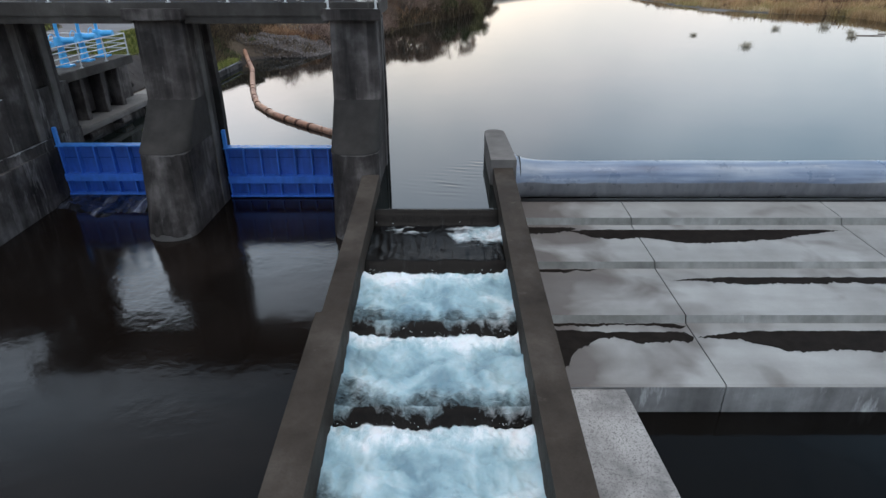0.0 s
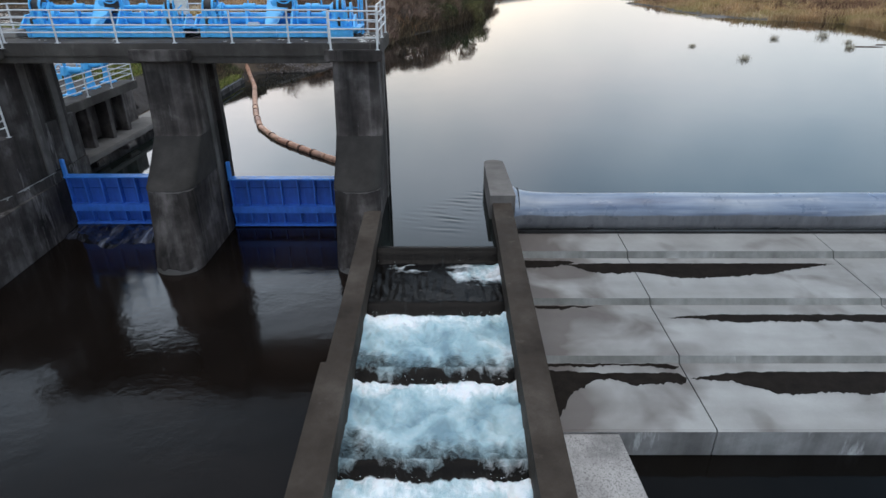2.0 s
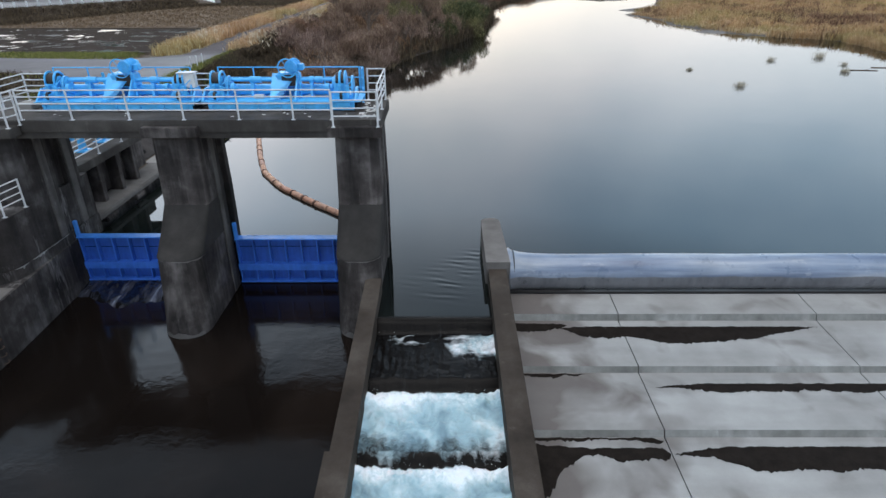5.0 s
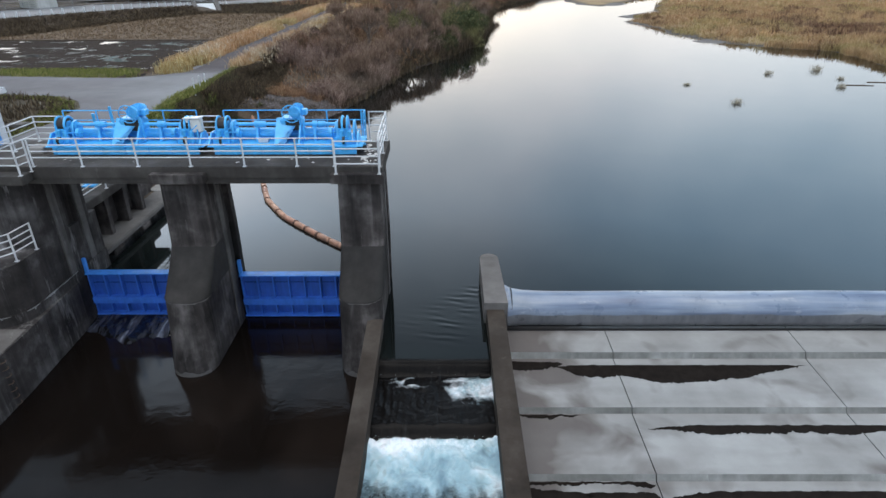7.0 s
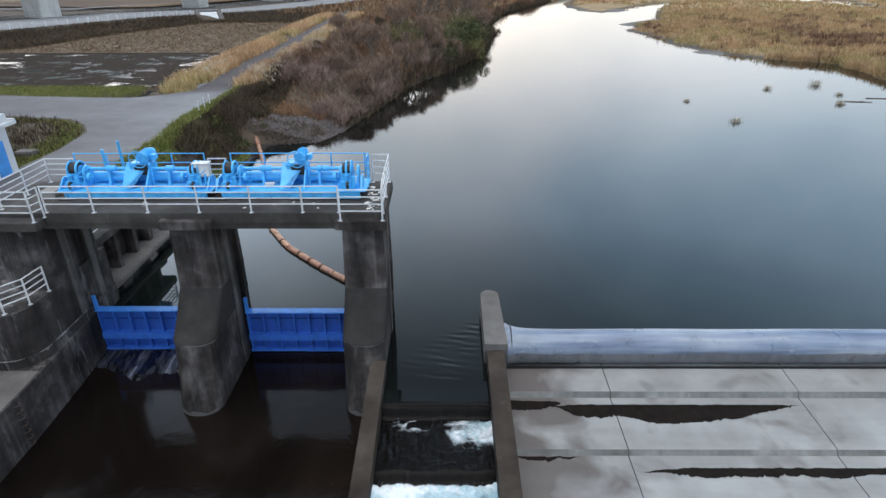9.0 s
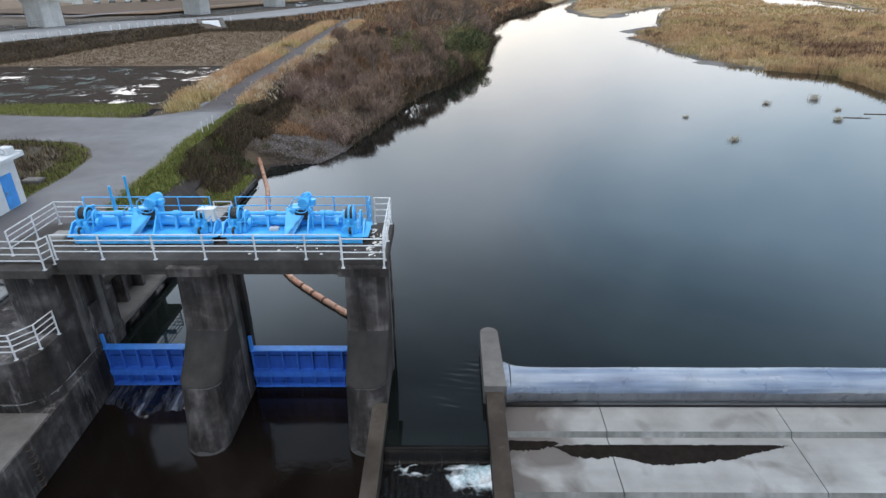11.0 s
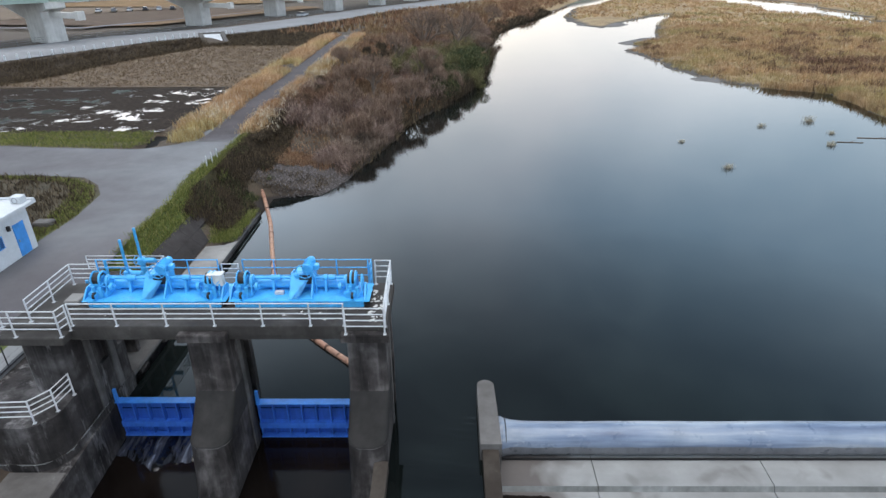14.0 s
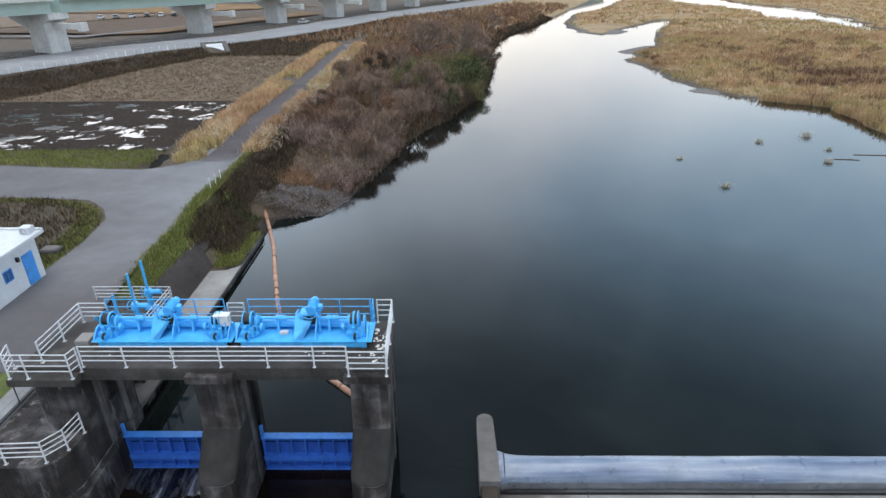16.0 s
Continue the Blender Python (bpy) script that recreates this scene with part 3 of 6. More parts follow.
for y in (21.8, 23.3):
    part("pilaster", soften(bx(-15.38, -15.29, y, y + 0.4, 0.9, 5.19), 0.01), SLOTC, abut, "concrete beside the gate slot, in a paler lit tone")
for k in range(7):
    part("rung", ring_mesh((-15.08, 16.8, 0.25 - k * 0.3), (0, 0, 1), 0.13, 0.014, 12, 5), RUST, abut, "rusty step iron")
# ---- fishway chute ----
WALL_TOP = [(19.6, 0.62), (6.4, -0.42), (-6, -1.4)]


def chute_wall(x0, x1, y_start, name, label):
    pts = [(y_start, -2.9), (y_start, interp(y_start, list(reversed(WALL_TOP)))), (6.4, -0.42), (-6, -1.4), (-6, -2.9)]
    bm = soften(profile_x(pts, x0 + (0.13 if x0 < 0 else 0), x1), 0.035)
    if x0 < 0:   # the wall thickens below a notch
        pts = [(11.2, -2.9), (11.2, interp(11.2, list(reversed(WALL_TOP))) - 0.004), (6.4, -0.424), (-6, -1.404), (-6, -2.9)]
        extra = soften(profile_x(pts, x0, x0 + 0.16), 0.03)
        me = bpy.data.meshes.new("extra")
        extra.to_mesh(me)
        extra.free()
        bm.from_mesh(me)
        bpy.data.meshes.remove(me)
    return structure(name, bm, WALLC, label, "wall")


chute_wall(-2.86, -2.16, 18.95, "wall_chute_left", "worn brown concrete side wall of the fishway")
chute_wall(1.75, 2.42, 19.55, "wall_chute_right", "worn brown concrete side wall of the fishway")
nose = [(1.66, 19.56)] + [(2.08 - 0.4 * math.cos(a), 23.35 + 0.4 * math.sin(a)) for a in [math.pi * k / 12 for k in range(13)]] + [(2.56, 19.56)]
structure("wall_divider", soften(prism(nose, -2.9, 0.9), 0.05, angle=50), CAPC, "grey concrete divider with a rounded upstream nose", "wall", smooth=True)

# ---- stepped apron and the tube weir ----
STEPS = [(20.9, -1.02), (19.2, -1.12), (19.1, -1.36), (16.45, -1.46), (16.35, -1.66), (13.72, -1.72), (13.62, -1.92), (11.06, -1.96)]
apron = thing("apron", (10, 15, -2.8), "stepped pale concrete apron with damp patches", "apron", kind="structure")
for x0, x1 in ((2.43, 6.682), (6.718, 14.172), (14.208, 21.69), (21.726, 29.19), (29.226, 36.69), (36.726, 60)):
    bm = profile_x(STEPS + [(11.0, -2.0), (11.0, -3.3), (20.9, -3.3)], x0, x1)
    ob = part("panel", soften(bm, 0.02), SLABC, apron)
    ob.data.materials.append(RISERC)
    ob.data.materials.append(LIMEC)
    # Riser faces take the shade-toned concrete, the front face the lime streaks.
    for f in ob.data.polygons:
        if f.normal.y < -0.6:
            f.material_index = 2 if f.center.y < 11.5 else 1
tubeb = bmesh.new()
seg, N = 40, 60
rings = []
for i in range(N + 1):
    x = 2.72 + (60 - 2.72) * (i / N) ** 1.6
    s = 1 + 0.16 * math.exp(-(x - 2.72) / 0.35) + 0.012 * math.sin(x * 0.9)
    cz = -0.36 + 0.1 * math.exp(-(x - 2.72) / 0.6)
    ring = []
    for k in range(seg):
        u, v = math.cos(2 * math.pi * k / seg), math.sin(2 * math.pi * k / seg)
        q = 0.62 if v < 0 else 1.0
        ring.append((x, 21.3 + 0.7 * s * math.copysign(abs(u) ** q, u), cz + 0.665 * s * math.copysign(abs(v) ** q, v)))
    rings.append(ring)
n = Nodes("grey blue rubber")
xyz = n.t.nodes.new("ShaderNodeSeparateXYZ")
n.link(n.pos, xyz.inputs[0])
band = n.noise(1.0, 5, 0.55, n.scaled(0.16, 1.6, 2.2, 5.0))
c = n.ramp(band, [(0.36, (0.1, 0.135, 0.21)), (0.47, (0.165, 0.21, 0.29)), (0.55, (0.215, 0.26, 0.335)), (0.72, (0.34, 0.375, 0.42))])
c = n.mix(0.5, c, n.ramp(n.noise(0.8, 6, 0.6), [(0.3, 0.6), (0.6, 1.0)]), "MULTIPLY")
c = n.mix(n.ramp(n.noise(1.1, 4, 0.6, n.scaled(0.5, 1.0, 1.0, 2.0)), [(0.66, 0.0), (0.7, 0.25)]), c, (0.5, 0.52, 0.54))
# Darker grey below a wavy level line along the tube.
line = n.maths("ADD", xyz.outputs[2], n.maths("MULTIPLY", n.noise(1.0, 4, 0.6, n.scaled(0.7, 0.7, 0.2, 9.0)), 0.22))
low_mask = n.ramp(n.maths("ADD", line, 1.0), [(0.77, 1.0), (0.82, 0.0)])
low_grey = n.ramp(n.noise(1.0, 5, 0.65, n.scaled(2.4, 2.4, 0.7, 6.0)), [(0.3, (0.075, 0.075, 0.078)), (0.7, (0.15, 0.15, 0.157))])
n.put("Base Color", n.mix(n.maths("MULTIPLY", low_mask, 0.9), c, low_grey))
n.put("Roughness", n.ramp(n.noise(1.5, 5), [(0.3, 0.22), (0.7, 0.45)]))
n.bump(n.noise(7, 5, 0.6), 0.12, 0.02)
RUBBER = n.m
weir = thing("tube_weir", (20, 21.3, -1.05), "grey-blue inflated tube weir across the river", "weir", kind="structure")
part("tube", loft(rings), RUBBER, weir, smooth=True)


# ---- gates ----
def sluice_gate(x0, x1, zb, label):
    e = thing("sluice_gate", ((x0 + x1) / 2, 22.9, zb), label, "gate", "sluice gates")
    h = 2.0
    # Skin plate in the shaded tone, flange, girders and ribs in the lit ones.
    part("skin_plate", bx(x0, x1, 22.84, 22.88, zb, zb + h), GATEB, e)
    part("top_flange", soften(bx(x0, x1, 22.5, 22.9, zb + h, zb + h + 0.06), 0.01), FLANGEB, e, "top flange in a lit tone of the gate blue")
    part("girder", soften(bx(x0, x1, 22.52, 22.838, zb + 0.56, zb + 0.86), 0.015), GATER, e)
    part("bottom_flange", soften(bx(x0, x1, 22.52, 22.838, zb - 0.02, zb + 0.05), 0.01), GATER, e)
    k = 7
    for i in range(k + 1):
        x = x0 + 0.04 + (x1 - x0 - 0.08) * i / k
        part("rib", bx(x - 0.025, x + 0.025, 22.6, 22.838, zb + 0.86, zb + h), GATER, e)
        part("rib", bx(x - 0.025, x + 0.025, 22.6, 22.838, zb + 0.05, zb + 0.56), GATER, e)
    for sx, x in ((1, x0), (-1, x1)):
        bm = bx(min(x, x + sx * 0.14), max(x, x + sx * 0.14), 22.56, 22.7, zb + h + 0.06, zb + h + 0.75)
        part("guide_arm", soften(bm, 0.015), FLANGEB, e)
    return e


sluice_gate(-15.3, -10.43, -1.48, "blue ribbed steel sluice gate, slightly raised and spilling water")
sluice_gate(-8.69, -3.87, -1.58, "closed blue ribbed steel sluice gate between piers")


# ---- gate hoists on the deck ----
def drum_unit(e, x, side):
    """Rope drum with its bearing stands, at one end of a hoist."""
    d = part("drum_stand", soften(bx(x - 0.42, x + 0.42, 22.62, 23.62, 6.22, 6.4), 0.02), BLUE, e)
    for dx in (-0.3, 0.1, 0.34):
        bm = loft([[(x + dx + o, y, z) for y, z in ((22.75, 6.4), (23.5, 6.4), (23.35, 6.85), (23.2, 7.02), (23.0, 7.02), (22.88, 6.85))] for o in (-0.035, 0.035)])
        part("bearing_plate", bm, BLUE, d)
    part("drum", tb((x - 0.22, 23.1, 6.86), (x + 0.06, 23.1, 6.86), 0.29, 24), BLACK, d, "black greased rope drum", smooth=True)
    for dx in (-0.24, 0.08):
        part("flange", tb((x + dx - 0.02, 23.1, 6.86), (x + dx + 0.02, 23.1, 6.86), 0.36 if dx * side < 0 else 0.27, 24), BLUE if dx * side < 0 else BLACK, d, smooth=True)
    part("drum_rim", ring_mesh((x + 0.1 * side, 23.1, 6.86), (1, 0, 0), 0.32, 0.045, 24), BLUE, d, smooth=True)
    part("rope_fall", tb((x - 0.1, 22.76, 6.8), (x - 0.1, 22.7, 5.9), 0.03, 6), BLACK, d, "black wire rope")
    part("gear_case", soften(tb((x + side * 0.42, 23.18, 6.72), (x + side * 0.2, 23.18, 6.72), 0.25, 16), 0.02), BLUE, d, smooth=True)
    bm = soften(bx(x - 0.3, x + 0.25, 22.5, 22.75, 6.2, 6.52), 0.03)
    tube(bm, (x - 0.1, 22.62, 6.5), (x - 0.1, 22.62, 6.76), 0.07, 10)
    part("limit_switch", bm, BLUE, d)
    # brake cylinder, lever and rope guard at the front
    part("brake", soften(tb((x + 0.2, 22.56, 6.3), (x + 0.2, 22.56, 6.74), 0.085, 12), 0.015), BLUE, d, smooth=True)
    part("lever", tb((x + 0.2, 22.56, 6.74), (x + 0.42, 22.7, 6.95), 0.02, 6), BLUE, d)
    part("rope_guard", bx(x - 0.26, x + 0.1, 22.72, 22.75, 6.42, 6.8), BLUE, d)
    part("end_bracket", loft([[(x - side * 0.5 + o, y, z) for y, z in ((22.35, 6.23), (23.3, 6.23), (23.2, 6.62), (22.8, 6.62))] for o in (-0.03, 0.03)]), BLUE, d)
    part("pinion", tb((x + side * 0.5, 22.86, 6.62), (x + side * 0.62, 22.86, 6.62), 0.17, 18), BLUE, d, smooth=True)
    part("pinion_shaft", tb((x - 0.4, 22.86, 6.62), (x + side * 0.7, 22.86, 6.62), 0.035, 8), BLUE, d, smooth=True)
    part("pulley", tb((x - 0.05, 22.42, 6.42), (x + 0.03, 22.42, 6.42), 0.15, 18), BLACK, d, "black rope pulley", smooth=True)
    part("pulley_cheek", soften(bx(x + 0.05, x + 0.08, 22.28, 22.6, 6.23, 6.5), 0.01), BLUE, d)
    part("motor_box", soften(bx(x + side * 0.55 - 0.12, x + side * 0.55 + 0.12, 23.25, 23.6, 6.24, 6.6), 0.02), BLUE, d)
    for dx in (-0.36, 0.36):
        for y in (22.7, 23.5):
            part("bolt", tb((x + dx, y, 6.4), (x + dx, y, 6.45), 0.035, 6), BLUE, d)


def hoist(x0, x1, xc, label):
    e = thing("gate_hoist", (xc, 23, 5.86), label, "hoist", "gate hoists on the deck")
    # bed frame of two channels and a deck plate
    part("bed_channel", soften(bx(x0 + 0.25, x1 - 0.25, 22.3, 22.42, 5.9, 6.2), 0.012), BLUE, e)
    part("bed_channel", soften(bx(x0 + 0.25, x1 - 0.25, 23.62, 23.74, 5.9, 6.2), 0.012), BLUE, e)
    part("bed_plate", soften(bx(x0, x1, 22.26, 23.8, 6.2, 6.225), 0.008), BLUE, e)
    n = 6
    for i in range(n + 1):
        x = x0 + 0.4 + (x1 - x0 - 0.8) * i / n
        part("stiffener", bx(x - 0.012, x + 0.012, 22.24, 22.3, 5.93, 6.19), BLUE, e)
    for x in (x0 + 0.2, x1 - 0.45, xc):
        part("footing", soften(bx(x - 0.2, x + 0.3, 22.2, 23.8, 5.86, 5.9), 0.01), DECKC, e, "rough grout pad")
    part("torque_tube", soften(tb((x0 + 0.8, 23.42, 6.45), (x1 - 0.9, 23.42, 6.45), 0.21, 24), 0.02), BLUE, e, smooth=True)
    part("shaft", tb((x0 + 0.7, 23.2, 6.86), (x1 - 0.7, 23.2, 6.86), 0.07, 14), BLUE, e, smooth=True)
    for x in (x0 + 1.75, x1 - 1.95):
        post = part("shaft_stand", loft([[(x + o, y, z) for y, z in ((23.0, 6.23), (23.4, 6.23), (23.28, 6.8), (23.12, 6.8))] for o in (-0.05, 0.05)]), BLUE, e)
        part("bearing", soften(tb((x - 0.09, 23.2, 6.86), (x + 0.09, 23.2, 6.86), 0.13, 14), 0.015), BLUE, post, smooth=True)
    for dx in (-1.25, 1.1):
        part("coupling", tb((xc + dx - 0.14, 23.2, 6.86), (xc + dx + 0.14, 23.2, 6.86), 0.12, 14), BLUE, e, smooth=True)
    drum_unit(e, x0 + 0.55, 1)
    drum_unit(e, x1 - 0.72, -1)
    # middle: bracket, reducer, motor and hand wheel
    for dx in (-0.62, 0.3):
        bm = loft([[(xc + dx + o, y, z) for y, z in ((22.4, 6.23), (23.7, 6.23), (23.7, 7.0), (23.2, 7.1))] for o in (-0.03, 0.03)])
        part("bracket", bm, BLUE, e)
    bm = loft([[(xc + x + dx, y, z) for x, y, z in ((-0.62, 22.36, 6.23), (-0.3, 22.36, 6.23), (0.24, 23.24, 7.1), (-0.58, 23.18, 7.1))] for dx in (0.0, 0.04)])
    part("bracket_face", soften(bm, 0.008), BLUE, e)
    part("bracket_foot", soften(bx(xc - 0.7, xc + 0.4, 22.36, 23.74, 6.226, 6.26), 0.01), BLUE, e)
    g = part("reducer", soften(bx(xc - 0.5, xc + 0.34, 23.0, 23.7, 6.62, 7.12), 0.06, 3), BLUE, e, smooth=True)
    part("motor", soften(tb((xc + 0.12, 22.95, 7.36), (xc + 0.12, 23.75, 7.36), 0.22, 18), 0.03), BLUE, g, smooth=True)
    part("motor_cap", soften(tb((xc + 0.12, 23.75, 7.36), (xc + 0.12, 23.95, 7.36), 0.16, 16), 0.02), BLUE, g, smooth=True)
    for k in range(6):
        part("cooling_fin", tb((xc + 0.12, 23.1 + k * 0.1, 7.36), (xc + 0.12, 23.115 + k * 0.1, 7.36), 0.245, 18), BLUE, g)
    part("terminal_box", soften(bx(xc + 0.32, xc + 0.54, 23.2, 23.5, 7.2, 7.42), 0.02), BLUE, g)
    part("cover_plate", bx(xc - 0.26, xc + 0.28, 22.98, 23.0, 6.66, 7.08), BLACK, g, "dark oily cover plate")
    hub = Vector((xc + 0.02, 22.85, 7.33))
    w = part("handwheel", ring_mesh(hub, (0, 1, 0.12), 0.34, 0.022, 24), BLUE, e, "thin blue spoked hand wheel", smooth=True)
    for a in (0, 60, 120):
        v = Vector((math.cos(radians(a)), 0, math.sin(radians(a)))) * 0.34
        part("spoke", tb(hub - v, hub + v, 0.014, 6), BLUE, w)
    bm = bmesh.new()
    tube(bm, (xc + 0.45, 22.9, 6.22), (xc + 0.45, 22.9, 7.1), 0.03, 8)
    tube(bm, (xc + 0.45, 22.9, 7.1), (xc + 0.2, 23.1, 7.3), 0.03, 8)
    part("conduit", bm, BLUE, e, smooth=True)
    return e


hoist(-15.15, -9.04, -12.0, "bright blue twin-drum gate hoist bolted to the deck")
hoist(-8.94, -2.98, -5.75, "bright blue twin-drum gate hoist bolted to the deck")
e = thing("control_box", (-9.55, 22.95, 5.86), "cream control box on a thin post", "control box")
part("case", soften(bx(-9.86, -9.26, 22.85, 23.15, 6.62, 7.16), 0.025), mat_plain("cream enamel", (0.72, 0.71, 0.66), 0.5, 0.08), e)
part("hood", soften(bx(-9.9, -9.22, 22.78, 23.18, 7.162, 7.19), 0.008), RAILW, e)
part("stand", tb((-9.56, 23.0, 5.86), (-9.56, 23.0, 6.62), 0.05, 10), BLUE, e, smooth=True)
e = thing("terminal_case", (-6.9, 22.9, 6.225), "small white terminal case on the hoist bed", "box")
part("case", soften(bx(-7.1, -6.72, 22.8, 23.0, 6.225, 6.36), 0.015), RAILW, e)
e = thing("concrete_block", (-15.9, 22.9, 5.86), "pale concrete block on the deck", "block")
part("block", soften(bx(-16.1, -15.45, 22.5, 23.2, 5.86, 6.1), 0.03), APRON2, e)

# ---- rails on the deck ----
WR = "white painted four-bar steel handrail along the deck edge"
handrail([(x, 20.98, 5.86) for x in (-14.86, -13.06, -11.03, -9.1, -7.14, -5.22, -3.86)], WR)
handrail([(-3.76, 20.62, 5.68), (-2.2, 20.62, 5.68), (-2.2, 20.9, 5.86), (-2.24, 22.6, 5.86), (-2.26, 24.36, 5.86), (-2.95, 24.36, 5.86)], WR, 1.22)
handrail([(-14.92, 20.9, 5.7), (-15.02, 20.42, 5.7), (-16.85, 20.42, 5.7), (-17.62, 20.42, 5.7), (-17.66, 20.9, 5.86)], WR, 1.2)
handrail([(-16.75, 21.3, 5.86), (-16.75, 22.85, 5.86), (-16.75, 24.38, 5.86), (-15.5, 24.38, 5.86)], WR)
handrail([(-9.85, 24.38, 5.86), (-9.1, 24.38, 5.86)], WR)
handrail([(-15.4 + i * 1.36, 24.3, 5.86) for i in range(5)], "blue painted guard rail behind the hoist", 1.3, 3, BLUE, r=0.022)
handrail([(-8.85 + i * 1.4, 24.3, 5.86) for i in range(5)] + [(-3.1, 24.3, 5.86), (-3.1, 23.8, 5.86)], "blue painted guard rail behind the hoist", 1.3, 3, BLUE, r=0.022)
handrail([(-15.4, 20.5, 2.74), (-15.5, 19.5, 2.74), (-16.0, 18.8, 2.74), (-17.6, 18.72, 2.74), (-19.4, 18.72, 2.74), (-21.2, 18.72, 2.74)], "white painted four-bar handrail round the low platform", 1.1)

# bird droppings and litter on the deck
random.seed(4)
bm = bmesh.new()
for i in range(90):
    x = random.choice((random.uniform(-3.0, -2.4), random.uniform(-15.2, -3)))
    y = random.uniform(21.2, 23.9) if x > -3 else random.uniform(21.4, 22.1)
    if x < -3 and noise.noise(Vector((x * 0.9, 0, 3))) < 0.05:
        continue
    r = random.uniform(0.02, 0.09)
    m = Matrix.Translation((x, y, 5.866)) @ Matrix.Rotation(random.uniform(0, 6), 4, 'Z') @ Matrix.Diagonal((r * random.uniform(0.8, 2), r, 0.006, 1))
    bmesh.ops.create_icosphere(bm, subdivisions=1, radius=1, matrix=m)
tagged(part("droppings", bm, mat_plain("chalky white", (0.6, 0.6, 0.58), 0.9)), "white bird droppings scattered over the deck", "droppings", kind="stuff")

# ---- apron: damp patches, riser shadow lines, wing slab, tube fittings ----
DAMPSHADE = Nodes("damp algae and shadow film")
DAMPSHADE.put("Base Color", DAMPSHADE.ramp(DAMPSHADE.noise(3, 6, 0.7), [(0.3, (0.007, 0.0055, 0.0048)), (0.7, (0.017, 0.0135, 0.0115))]))
DAMPSHADE.put("Roughness", 0.75)
DAMPSHADE.put("Specular IOR Level", 0.05)
DAMPSHADE.bump(DAMPSHADE.noise(30, 4), 0.2, 0.01)
DAMPSHADE = DAMPSHADE.m


def tread_z(y):
    return float(np.interp(y, [p[0] for p in reversed(STEPS)], [p[1] for p in reversed(STEPS)]))


def damp(x0, x1, top, bottom, seed, label="dark film on the apron for damp patches and riser-foot shadow lines"):
    """A film with a wavy edge, for damp and shadow lines: top(x) and bottom(x) give its reach."""
    n = int((x1 - x0) / 0.06)
    bm = bmesh.new()
    rows = []
    for i in range(n + 1):
        x = x0 + (x1 - x0) * i / n
        fade = min(1, (i / n) * 14, (1 - i / n) * 14)
        w = [noise.noise(Vector((x * f, seed, k))) for f, k in ((0.7, 1), (3.0, 2), (11, 3))]
        a, b = top(x), bottom(x)
        a += 0.05 * w[1] + 0.035 * w[2]
        b += 0.2 * w[0] + 0.1 * w[1] + 0.1 * w[2]
        mid = (a + b) / 2
        a, b = mid + (a - mid) * fade, mid + (min(b, a - 0.01) - mid) * fade
        rows.append([bm.verts.new((x, y, tread_z(y) + 0.005)) for y in (a, (a + b) / 2, b)])
    for r, s in zip(rows, rows[1:]):
        for k in range(2):
            bm.faces.new((r[k], r[k + 1], s[k + 1], s[k]))
    return tagged(part("damp_patch", bm, DAMPSHADE), label, "damp patch", "damp patches on the apron", "stuff")


damp(2.44, 4.7, lambda x: 18.95 - 0.03 * (x - 2.4), lambda x: 18.35 + 0.12 * (x - 2.4), 1)
damp(4.3, 14.0, lambda x: 18.72, lambda x: interp(x, [(4.3, 18.6), (5.0, 18.15), (5.6, 17.98), (6.6, 18.15), (8.8, 17.65), (11.5, 18.0), (13.2, 18.5), (14.0, 18.62)]), 2)
damp(7.0, 30, lambda x: 15.8, lambda x: 15.42, 3)
# thin dark strip for the shadowed crack at the second riser's foot
damp(2.44, 4.9, lambda x: 16.3, lambda x: 16.2, 4)
damp(2.44, 4.7, lambda x: 13.38 - 0.1 * (x - 2.4), lambda x: interp(x, [(2.4, 11.1), (2.9, 11.4), (3.3, 12.3), (3.9, 12.8), (4.7, 13.0)]), 5)
damp(4.4, 6.68, lambda x: 13.2, lambda x: interp(x, [(4.4, 13.05), (5.2, 12.75), (6.7, 12.72)]), 6)
damp(6.75, 30, lambda x: 13.25, lambda x: interp(x, [(6.7, 12.75), (9, 12.45), (12, 12.3)]), 7)
# another strip of painted shadow, at the foot of the third riser
damp(2.44, 6.66, lambda x: 13.6, lambda x: 13.48, 8)
wing = [(2.43, 10.98), (4.3, 10.98), (4.5, 7.6), (4.9, 3.0), (5.3, -4), (2.43, -4)]
structure("wing_slab", soften(prism(wing, -3.3, -2.05), 0.03), SPECK, "speckled rough concrete ledge beside the fishway", "ledge")
part("end_plate", soften(tb((2.562, 21.3, -0.28), (2.74, 21.3, -0.28), 0.84, 32), 0.03), RUBBER, weir, "pale end plate of the tube", smooth=True)
part("clamp_ring", ring_mesh((2.86, 21.32, -0.28), (1, 0, 0), 0.775, 0.022, 40), BLACK, weir, "black clamping ring", smooth=True)
# Black strip drawn along the foot of the tube.
part("seal_strip", soften(bx(2.6, 60, 20.545, 20.66, -1.03, -0.985), 0.01), BLACK, weir, "thin black strip under the tube")


# ---- white water in the fishway ----
WEIRS = [17.15, 14.45, 11.8, 9.1, 6.4, 3.7, 1.0, -1.7, -4.4]
LEVEL = [0.0, -0.34, -0.6, -0.86, -1.12, -1.38, -1.64, -1.9, -2.16, -2.4]


